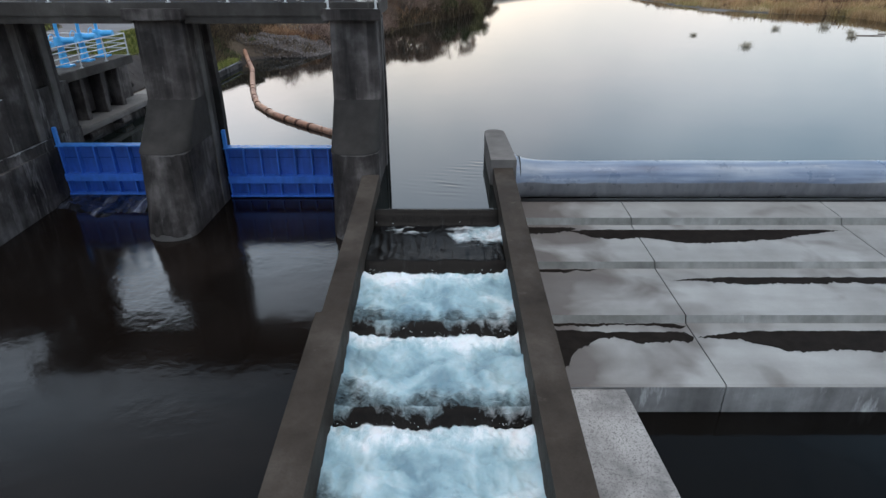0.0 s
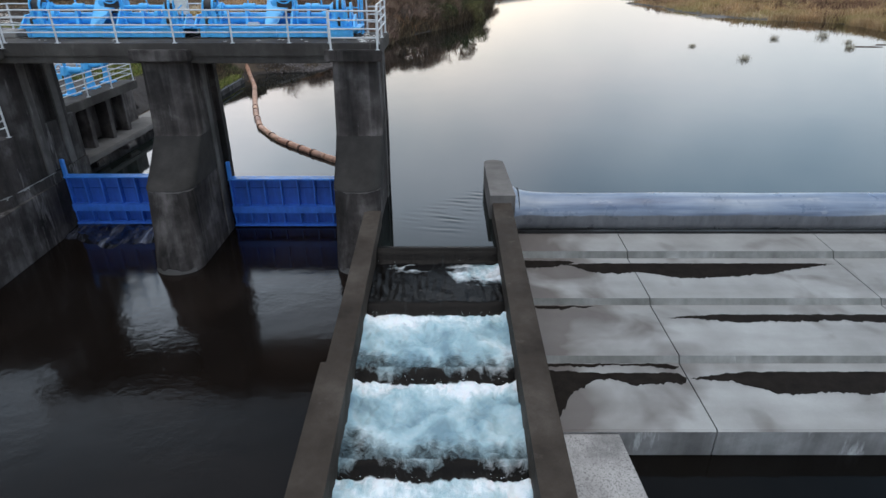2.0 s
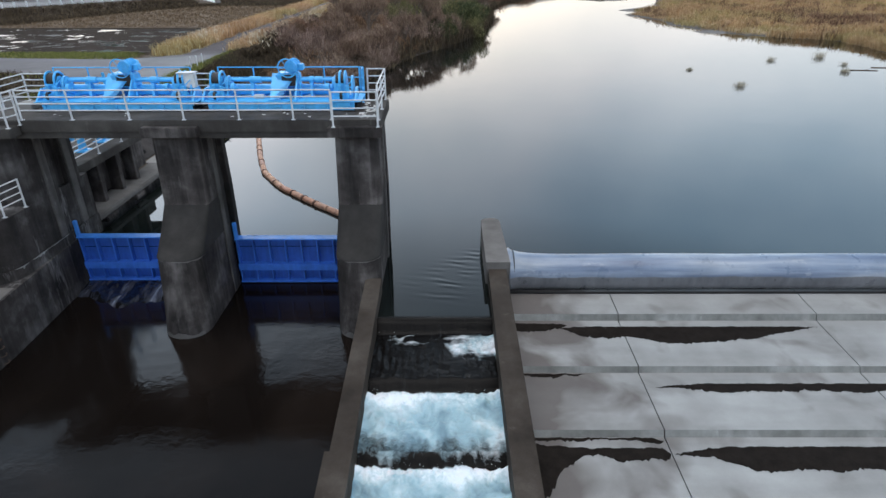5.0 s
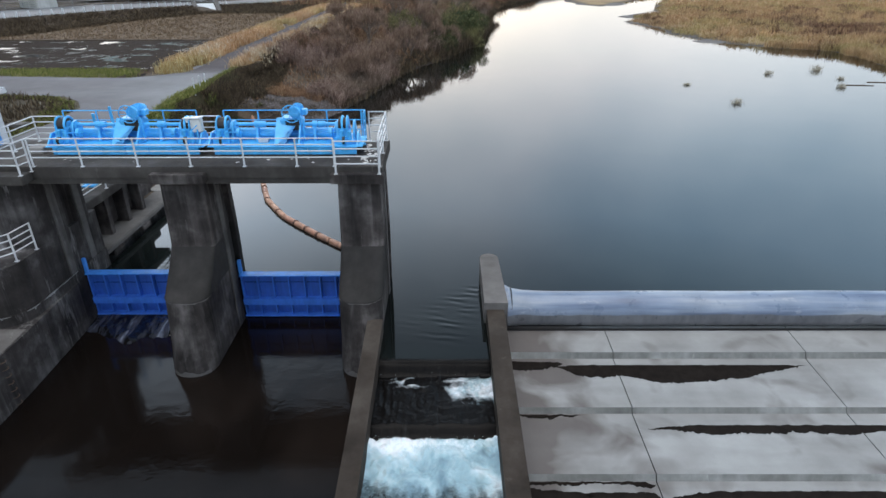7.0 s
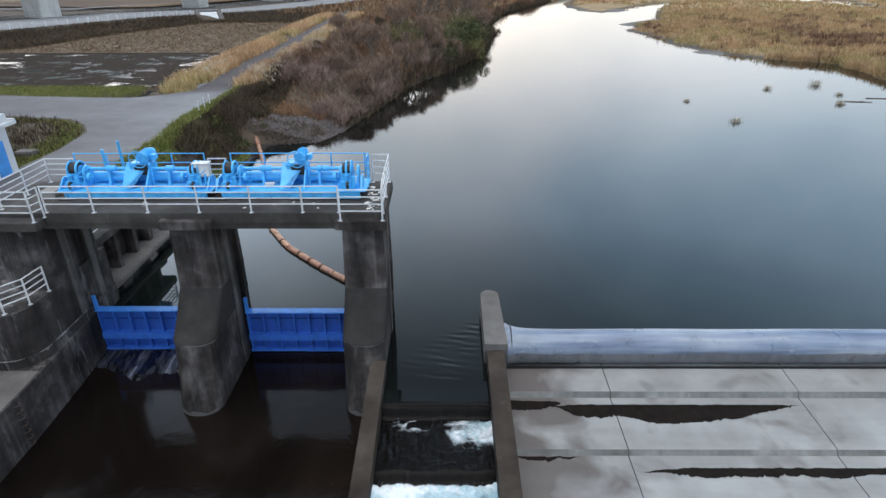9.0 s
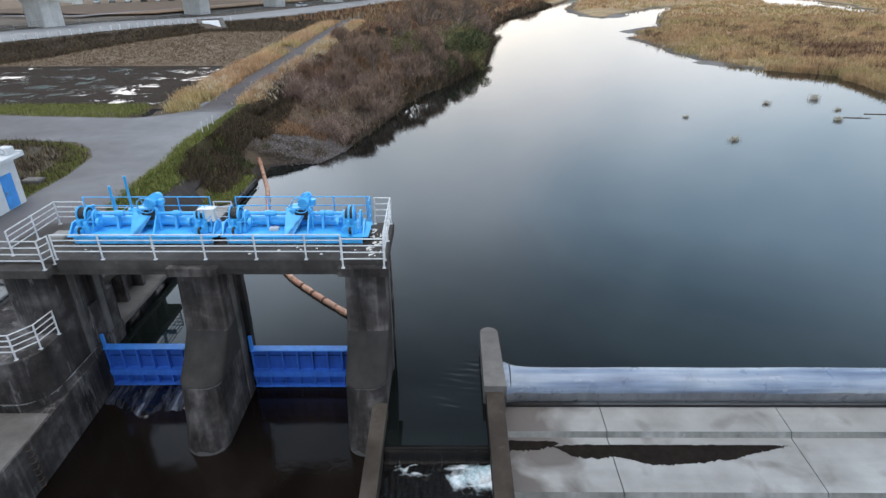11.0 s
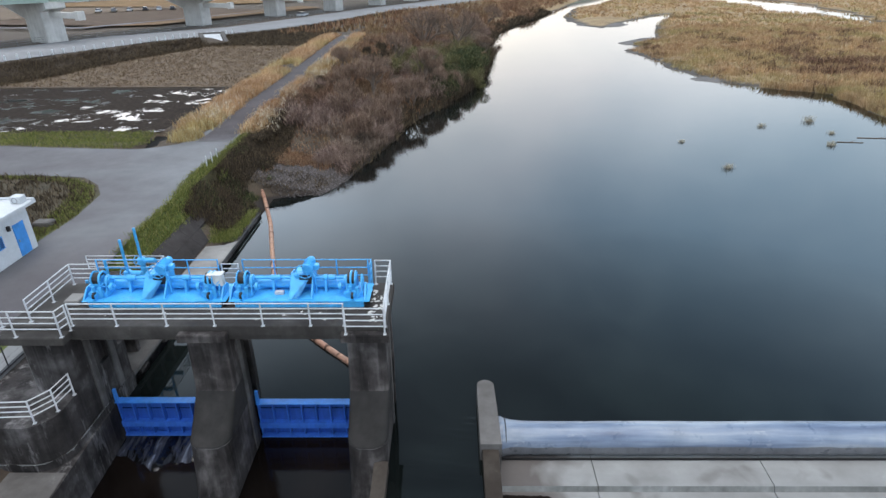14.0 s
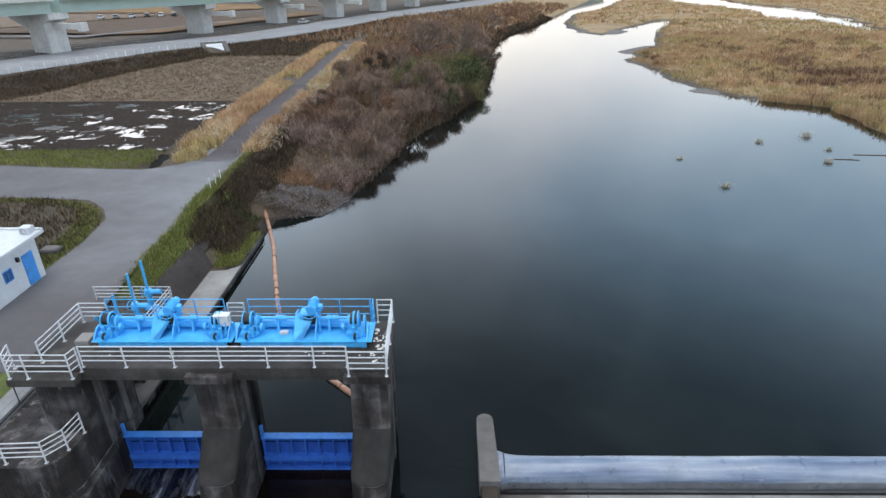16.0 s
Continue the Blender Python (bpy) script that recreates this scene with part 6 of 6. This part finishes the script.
places = scatter(170, -26, 40, 120, 300, lambda x, y: bank(x, y) and shore_gap(x, y)[0] < 26, 1, 0.1, 1.0)
stuff("thicket_distant", twigs("thicket_distant", places, 110, 3.4, 3.0, BRUSH, 0.08), BRUSH, "leafless brown thicket farther up the bank", "thicket")
P = scatter(42000, -26, 14, 53, 170, lambda x, y: bank(x, y) and (y > 58 or x < -16.5) and (y > 66 or x > interp(y, ROAD_C) + 6.2) and (patchy(x, y, 0.15, 2) > -0.3 or y < 72 or y > 128), 5, 0.3, 1.35)
stuff("bank_grass", blades("bank_grass", P, rng.uniform(0.3, 1.1, len(P)) * np.interp(P[:, 1], [58, 66, 80], [0.35, 0.5, 1.0]), rng.uniform(0.03, 0.09, len(P)), 0.6, RUSTY), RUSTY, "rusty dry grass covering the bank", "grass")
low_places = scatter(90, -13, -5, 56, 76, lambda x, y: (lambda g, l: l and 0.4 < g < 3.2)(*shore_gap(x, y)), 1, 0.1)
stuff("thicket_low", twigs("thicket_low", low_places, 240, 1.7, 1.5, MAUVE, 0.02), MAUVE, "low grey-mauve scrub along the waterline", "thicket")
P = scatter(1600, -18, -9, 50.6, 56, lambda x, y: shore_gap(x, y)[0] > 0.6 and patchy(x, y, 0.5, 40) > 0.1, 5, 0.2)
stuff("point_weeds", blades("point_weeds", P, rng.uniform(0.12, 0.4, len(P)), rng.uniform(0.02, 0.05, len(P)), 0.9, DARKW), DARKW, "sparse withered weeds among the stones", "weeds")
P = scatter(7000, -17.5, -8, 49, 60, lambda x, y: shore_gap(x, y)[0] > 2.2 and y > 55.6, 5, 0.2)
stuff("mound_grass", blades("mound_grass", P, rng.uniform(0.15, 0.55, len(P)), rng.uniform(0.02, 0.05, len(P)), 0.8, RUSTY), RUSTY, "short dry grass on the stony point", "grass")


# Overhanging brush whose dark colour also stands for shadow under the bank edge.
P = scatter(40000, -14, 60, 56.5, 260, lambda x, y: (lambda g, l: l and (-0.15 if y < 84 else -0.6) < g < 2.6)(*shore_gap(x, y)), 7, 0.3, 1.2)
stuff("shore_brush", blades("shore_brush", P, rng.uniform(0.4, 1.5, len(P)) * np.interp(P[:, 1], [56, 72, 86, 90, 136, 142], [0.4, 0.6, 1.0, 1.7, 1.7, 1.0]), rng.uniform(0.03, 0.08, len(P)), 0.9, DARKW), DARKW, "dark brush overhanging the left shore", "brush")


def beside_road(x, y):
    c = interp(y, ROAD_C)
    d = x - c
    return (1.6 < d < 4.4 or -6.6 < d < -1.8) and 58 < y < 152 and patchy(x, y, 0.2, 9) > -0.3 and (y > 64.5 or x > -27.6) and (y > 61 or d < 0)


P = scatter(46000, -33, -19, 55, 152, beside_road, 6, 0.22, 1.3)
stuff("plume_grass", blades("plume_grass", P, rng.uniform(0.35, 1.25, len(P)), rng.uniform(0.025, 0.07, len(P)), 0.7, PAMPAS), PAMPAS, "pale straw plume grass lining the levee road", "grass")


# pale plume heads standing over the grass beside the lane
P = scatter(1500, -30, -17, 60, 125, lambda x, y: (2.2 < x - interp(y, ROAD_C) < 5.4 and y > 61 or -4.5 < x - interp(y, ROAD_C) < -2.0 and 64.5 < y < 75) and patchy(x, y, 0.25, 14) > 0.0, 3, 0.35, 1.3)
P[:, 2] += rng.uniform(0.75, 1.25, len(P))
PLUME = mat_leaf("pale plume heads", [(0.0, (0.4, 0.31, 0.2)), (0.6, (0.56, 0.46, 0.33)), (1.0, (0.7, 0.63, 0.5))], 0.9)
stuff("plume_heads", blades("plume_heads", P, rng.uniform(0.2, 0.4, len(P)), rng.uniform(0.05, 0.1, len(P)), 0.9, PLUME), PLUME, "pale feathery plume heads over the grass", "grass")


def green_verge(x, y):
    e = interp(y, ROAD_R)
    return e - 0.1 < x < e + interp(y, [(33, 1.0), (42, 1.5), (48, 1.9), (58, 1.4), (62, 0.9)]) and 31 < y < 62


P = scatter(26000, -22, -18, 31, 62, green_verge, 5, 0.16)
P[:, 2] = np.maximum(P[:, 2], np.where(P[:, 0] < -20.1, 2.93, P[:, 2]))
stuff("verge_grass", blades("verge_grass", P, rng.uniform(0.1, 0.34, len(P)), rng.uniform(0.02, 0.05, len(P)), 0.8, GRASS), GRASS, "short green grass along the road edge", "grass")
P = scatter(42000, -21.4, -15.8, 41.4, 67, lambda x, y: x > interp(y, ROAD_R) + 0.9 and shore_gap(x, y)[0] > 0.3 and (y > 42.3 or x < -18.8) and not (48 < y < 53.5 and x > -17.7) and (y < 52 or x < interp(y, ROAD_R) + 4.4), 5, 0.2)
stuff("bank_weeds", blades("bank_weeds", P, rng.uniform(0.2, 0.75, len(P)), rng.uniform(0.02, 0.06, len(P)), 0.8, DARKW), DARKW, "dark withered weeds on the bank slope", "weeds")
P = scatter(11000, -21.5, -15.8, 41, 64, lambda x, y: x > interp(y, ROAD_R) + 1.0 and shore_gap(x, y)[0] > 0.6 and patchy(x, y, 0.3, 6) > 0.0 and (y > 44 or x < -18.8) and (y < 52 or x < interp(y, ROAD_R) + 4.0), 5, 0.2)
stuff("bank_weeds_green", blades("bank_weeds_green", P, rng.uniform(0.2, 0.6, len(P)), rng.uniform(0.02, 0.06, len(P)), 0.8, OLIVE), OLIVE, "dark olive weeds on the bank slope", "weeds")
P = scatter(7000, -18.9, -15.6, 40.0, 46.2, lambda x, y: x > -17.4 - 0.25 * (y - 40) and y > 40.0 + 0.3 * (x + 17.4), 5, 0.16)
P[:, 2] = np.where(P[:, 0] > -17.4, np.maximum(P[:, 2], 0.4), P[:, 2])
stuff("green_patch", blades("green_patch", P, rng.uniform(0.12, 0.36, len(P)), rng.uniform(0.02, 0.05, len(P)), 0.7, GRASS), GRASS, "patch of green grass above the bank wall", "grass")
P = scatter(40000, -80, -30.6, 56, 64.2, lambda x, y: y > interp(-x, [(29.5, 55.8), (38, 56.5), (44, 57.3), (90, 60.3)]) and abs(x + 29.3 + 0.2 * (y - 56.4)) > 0.9, 6, 0.25)
stuff("field_verge", blades("field_verge", P, rng.uniform(0.1, 0.35, len(P)), rng.uniform(0.03, 0.06, len(P)), 0.7, GRASS), GRASS, "green grass strip between road and field", "grass")


def islet(x, y):
    return x < interp(y, [(33, -26.2), (39, -26.1), (43, -26.8), (45.3, -28.2), (47, -30.6), (47.6, -34)]) and 33.8 < y < interp(-x, [(34, 47.7), (44, 48.0), (60, 48.8)])


P = scatter(15000, -60, -26, 33.8, 48.8, lambda x, y: islet(x, y) and patchy(x, y, 0.2, 1) > -0.4, 5, 0.2)
stuff("roadside_weeds", blades("roadside_weeds", P, rng.uniform(0.2, 0.6, len(P)), rng.uniform(0.03, 0.07, len(P)), 0.8, DARKW), DARKW, "withered grass between the roads", "grass")
P = scatter(15000, -60, -26, 33.8, 48.8, lambda x, y: islet(x, y) and (not islet(x + 1.7, y) or not islet(x, y + 0.7)), 5, 0.15)
stuff("roadside_grass", blades("roadside_grass", P, rng.uniform(0.12, 0.3, len(P)), rng.uniform(0.02, 0.05, len(P)), 0.8, GRASS), GRASS, "green rim of grass along the road", "grass")
# withered weeds on the embankment below the frontage road
P = scatter(52000, -110, -10, 80, 230, lambda x, y: 1.6 < x - interp(y, EMBANK) < interp(y, [(86, 15.5), (98, 14.5), (116, 9.5), (140, 8)]) and math.hypot(x + 53, y - 142.8) > 3.4, 7, 0.45)
stuff("embankment_weeds", blades("embankment_weeds", P, rng.uniform(0.3, 0.95, len(P)), rng.uniform(0.04, 0.1, len(P)), 1.6, DARKW), DARKW, "dark withered weeds on the embankment", "weeds")
P = scatter(9000, -60, 60, 160, 330, lambda x, y: interp(y, EMBANK) + 4 < x < interp(y, SHORE_L) - 2, 5, 0.6)
stuff("bank_scrub", blades("bank_scrub", P, rng.uniform(0.6, 1.9, len(P)), rng.uniform(0.15, 0.4, len(P)), 0.6, RUSTY), RUSTY, "rusty scrub farther up the left bank", "scrub")


# bare trees and green bushes
def grow(bm, p, d, length, r, depth, tips):
    q = p + d * length
    tube(bm, p, q, r * 1.5, 5, r * 0.95, False)
    if depth == 0:
        tips.append(q)
        return
    for _ in range(random.choice((2, 3, 3))):
        v = (d + Vector((random.gauss(0, 0.48), random.gauss(0, 0.48), random.gauss(0.12, 0.3)))).normalized()
        grow(bm, q, v, length * random.uniform(0.6, 0.82), r * 0.6, depth - 1, tips)


def bare_tree(x, y, h, seed):
    random.seed(seed)
    z = ground_z(x, y) - 0.1
    e = thing("tree", (x, y, z), "leafless brown tree on the river bank", "tree", "bare trees")
    tr, crown, tips = bmesh.new(), bmesh.new(), []
    p = Vector((x, y, z))
    for _ in range(random.choice((2, 3))):
        d = Vector((random.gauss(0, 0.35), random.gauss(0, 0.35), 1)).normalized()
        q = p + d * h * 0.2
        tube(tr, p, q, 0.025 * h, 7, 0.018 * h, False)
        for _ in range(3):
            v = (d + Vector((random.gauss(0, 0.5), random.gauss(0, 0.5), 0.1))).normalized()
            grow(crown, q, v, h * 0.22, 0.014 * h, 3, tips)
    part("trunk", tr, BARK, e, smooth=True)
    part("crown", crown, BARK, e)
    pts = np.array([t + Vector((random.gauss(0, 0.25), random.gauss(0, 0.25), random.gauss(-0.1, 0.2))) for t in tips for _ in range(16)])
    part("twig_spray", blades("twig_spray", pts, rng.uniform(0.3, 0.9, len(pts)), rng.uniform(0.02, 0.05, len(pts)), 1.2, RUSSET), RUSSET, e)


for i, (x, y, h) in enumerate(((-3.5, 97, 7.0), (1.5, 128, 11.5), (-5.0, 131, 11.0), (-9.5, 84, 6.5), (-8.0, 108, 7.5), (4.0, 142, 9.0), (-11, 92, 6.0), (-1.5, 150, 9.0), (6.0, 168, 8.0), (12, 190, 8), (-13, 76, 4.5), (-9.6, 65.5, 3.4), (-8.2, 70, 3.6), (-6.6, 75, 4.2), (-4.6, 82, 4.6), (-0.6, 93, 4.6), (7.6, 128, 6.5), (-16, 98, 5.5), (-14, 86, 5.0))):
    bare_tree(x, y, h, 50 + i)


def green_bush(x, y, r, seed, leaf=None, label="dark olive evergreen bush on the river bank", group="evergreen bushes"):
    random.seed(seed)
    leaf = leaf or OLIVE
    z = ground_z(x, y)
    e = thing("bush", (x, y, z), label, "bush", group)
    st = bmesh.new()
    for _ in range(5):
        tube(st, (x, y, z - 0.2), (x + random.gauss(0, r * 0.4), y + random.gauss(0, r * 0.4), z + r * 0.9), 0.06, 5, 0.02)
    part("stems", st, BARK, e)
    blobs = [(Vector((x + random.gauss(0, r * 0.36), y + random.gauss(0, r * 0.36), z + r * random.uniform(0.25, 0.95))), r * random.uniform(0.3, 0.55)) for _ in range(9)]
    pts = []
    for c, rr in blobs:
        for _ in range(260):
            v = Vector((random.gauss(0, 1), random.gauss(0, 1), random.gauss(0, 1))).normalized()
            pts.append(c + v * rr * random.uniform(0.55, 1.08))
    pts = np.array(pts)
    part("foliage", blades("foliage", pts, rng.uniform(0.12, 0.4, len(pts)), rng.uniform(0.06, 0.14, len(pts)) * (1 if leaf is OLIVE else 0.5), 1.6, leaf), leaf, e)


for i, (x, y, r) in enumerate(((1.5, 101, 2.6), (4.8, 110, 2.7), (1.0, 112, 2.4), (5.8, 118, 2.4), (-1.5, 106, 2.2), (6.6, 126, 2.2), (3.2, 117, 2.8), (7.2, 135, 2.0), (-2.5, 117, 2.0), (3.6, 106, 2.8), (5.0, 114, 2.8), (6.0, 122, 2.6), (0.5, 96, 2.3), (-0.5, 101, 2.6), (2.8, 111, 3.0))):
    green_bush(x - 0.9, y, r, 80 + i)
for i in range(16):   # dark bushes leaning over the water
    y = 90 + i * 2.7
    green_bush(interp(y, SHORE_L) - 1.3 + 0.8 * math.sin(i * 2.1), y, 1.7 + 0.5 * math.sin(i * 1.3), 120 + i)
for i, (x, y, r) in enumerate(((-19.8, 58.5, 0.8), (-19.9, 60.5, 0.9), (-19.5, 62.5, 0.8), (-19.8, 64.5, 0.9), (-19.6, 66.5, 0.8), (-19.4, 73, 0.9), (-19.3, 77.2, 1.0), (-19.6, 68, 0.9), (-19.4, 71.5, 1.1), (-19.2, 75, 1.2), (-19.2, 79, 1.2), (-18.8, 83, 1.0), (-19, 88, 1.0), (-15, 112, 1.3), (-13, 118, 1.4), (-11, 124, 1.5), (-16.5, 120, 1.2), (-14.5, 126, 1.4), (-9, 132, 1.5))):
    green_bush(x + 1.2, y, r, 160 + i, DARKW, "dark withered shrub beside the levee lane", "withered shrubs by the lane")
for i, (x, y, r) in enumerate(((-8.5, 103, 2.2), (-6.5, 108, 2.5), (-4.5, 101, 2.4), (-5.0, 112, 2.6), (-3.0, 109, 2.8), (-8.0, 113, 2.3), (-1.5, 122, 3.0), (1.5, 121, 3.2), (3.5, 126, 3.0), (-4.5, 119, 2.6), (0.2, 107, 3.0), (4.6, 102, 2.4))):
    green_bush(x, y, r, 220 + i, YELLOWED, "yellowish green bush in the thicket", "green bushes in the thicket")

# stones of the point that juts into the river
random.seed(91)
sv, sf = [], []
for i in range(9000):
    a, q = random.uniform(0, 6.283), math.sqrt(random.random())
    x, y = -13.8 + 5.2 * q * math.cos(a), 54.0 + 3.9 * q * math.sin(a)
    if random.random() < (q - 0.72) * 2.6 + 0.5 * noise.noise(Vector((x * 0.8, y * 0.8, 6))):
        continue
    if shore_gap(x, y)[0] < -0.15 or y > 57 + 1.2 * noise.noise(Vector((x * 0.7, 0, 3))):
        continue
    r = random.uniform(0.035, 0.1)
    z = ground_z(x, y) + r * 0.2
    b = len(sv)
    sv += [(x + dx * r * random.uniform(0.7, 1.3), y + dy * r * random.uniform(0.7, 1.3), z + dz * r) for dx, dy, dz in ((-1, 0, 0), (1, 0, 0), (0, -1, 0), (0, 1, 0), (0, 0, -0.7), (0, 0, 0.7))]
    sf += [tuple(b + k for k in t) for t in ((0, 2, 5), (2, 1, 5), (1, 3, 5), (3, 0, 5), (2, 0, 4), (1, 2, 4), (3, 1, 4), (0, 3, 4))]
me = bpy.data.meshes.new("stones")
me.from_pydata(sv, [], sf)
STONE = mat_leaf("grey stones", [(0.0, (0.058, 0.05, 0.048)), (0.5, (0.095, 0.083, 0.08)), (0.9, (0.135, 0.122, 0.118)), (1.0, (0.22, 0.2, 0.195))], 0.9)
stuff("stones", me, STONE, "grey stones covering the river point", "stones")

# grass tufts and drift standing in the river
random.seed(95)
PALEREED = mat_leaf("bleached reed", [(0.0, (0.3, 0.27, 0.2)), (0.6, (0.45, 0.41, 0.32)), (1.0, (0.6, 0.56, 0.46))], 0.9)
for x, y, s in ((27.5, 67.9, 0.5), (40.0, 74.9, 0.75), (28.8, 58.4, 0.8), (43.9, 66.4, 0.75), (47.4, 77.4, 1.1), (46.8, 71.3, 0.6), (50.3, 103.0, 0.6), (58.0, 104, 0.7)):
    e = thing("grass_tuft", (x, y, 0), "dry grass tuft standing in the shallow water", "grass tuft", "grass tufts in the river")
    n = 160
    pts = np.stack([x + rng.normal(0, s * 0.33, n), y + rng.normal(0, s * 0.22, n), np.full(n, -0.05)], 1)
    part("blades", blades("blades", pts, rng.uniform(0.25, 0.9, n) * s, rng.uniform(0.012, 0.03, n), 0.9, PALEREED), PALEREED, e)["kind"] = "stuff"
    bm = bmesh.new()
    bmesh.ops.create_icosphere(bm, subdivisions=2, radius=1, matrix=Matrix.Translation((x, y, -0.02)) @ Matrix.Diagonal((s * 0.34, s * 0.24, 0.1, 1)))
    part("root_clump", bm, BARK, e, "dark muddy root clump")
for a, b in (((45.2, 67.6), (48.0, 67.2)), ((48.6, 69.3), (53.5, 68.8))):
    e = thing("drift_branch", (a[0], a[1], 0), "thin dark branch lying in the shallows", "branch", "drift branches")
    bm = tb((a[0], a[1], 0.02), (b[0], b[1], 0.05), 0.06, 6, 0.03)
    tube(bm, ((a[0] + b[0]) / 2, (a[1] + b[1]) / 2, 0.03), ((a[0] + b[0]) / 2 + 0.8, (a[1] + b[1]) / 2 + 0.4, 0.12), 0.03, 5, 0.01)
    part("branch", bm, BARK, e)


# bare mud bars along the far shore
MUD = mat_plain("grey river mud", (0.14, 0.13, 0.122), 0.8, 0.3, 0.4)


def mud_bar(cx, cy, rx, ry, ang, seed):
    bm = bmesh.new()
    c, s_ = math.cos(radians(ang)), math.sin(radians(ang))
    rings = []
    for q, z in ((0.0, 0.16), (0.6, 0.1), (1.0, -0.06)):
        ring = []
        for k in range(64):
            a = 2 * math.pi * k / 64
            w = 1 + 0.3 * noise.noise(Vector((2 * math.cos(a), 2 * math.sin(a), seed))) + 0.15 * noise.noise(Vector((7 * math.cos(a), 7 * math.sin(a), seed)))
            x, y = rx * q * w * math.cos(a), ry * q * w * math.sin(a)
            ring.append(bm.verts.new((cx + x * c - y * s_, cy + x * s_ + y * c, z)))
        rings.append(ring)
    for a, b in zip(rings, rings[1:]):
        for k in range(64):
            bm.faces.new((a[k], a[(k + 1) % 64], b[(k + 1) % 64], b[k]))
    bmesh.ops.remove_doubles(bm, verts=bm.verts, dist=0.001)
    return tagged(part("mud_bar", bm, MUD, smooth=True), "low grey mud bar at the water's edge", "mud bar", "mud bars", "structure")


for i, v in enumerate(((47.4, 107.8, 4.8, 3.2, 6), (44.0, 141.5, 4.2, 1.1, -8), (51.0, 163, 11.5, 4.0, 50), (51.5, 208, 12, 9, 55), (57, 101, 4, 1.2, -25), (88, 262, 24, 9, 70), (52, 112, 7, 2.0, -28))):
    mud_bar(*v, i * 3.7)

# cut stubble on the brown field
P = scatter(26000, -72, -31.6, 89.6, 138, lambda x, y: y < interp(-x, [(31.5, 137), (55, 140), (60, 120), (64, 104), (70, 93)]), 4, 0.3)
P[:, 2] = 2.5
STUB = mat_leaf("cut stubble", [(0.0, (0.07, 0.048, 0.032)), (0.6, (0.15, 0.104, 0.066)), (1.0, (0.28, 0.205, 0.128))], 0.9)
stuff("stubble", blades("stubble", P, rng.uniform(0.1, 0.28, len(P)), rng.uniform(0.04, 0.1, len(P)), 0.9, STUB), STUB, "cut brown stubble on the field", "stubble")

# weeds in the corner between field, lane and embankment
P = scatter(15000, -52, -28, 136.5, 168, lambda x, y: interp(y, EMBANK) + 7 < x < interp(y, ROAD_C) - 3.8, 6, 0.4)
stuff("corner_weeds", blades("corner_weeds", P, rng.uniform(0.2, 0.8, len(P)), rng.uniform(0.05, 0.12, len(P)), 1.2, DARKW), DARKW, "dark withered weeds in the field corner", "weeds")
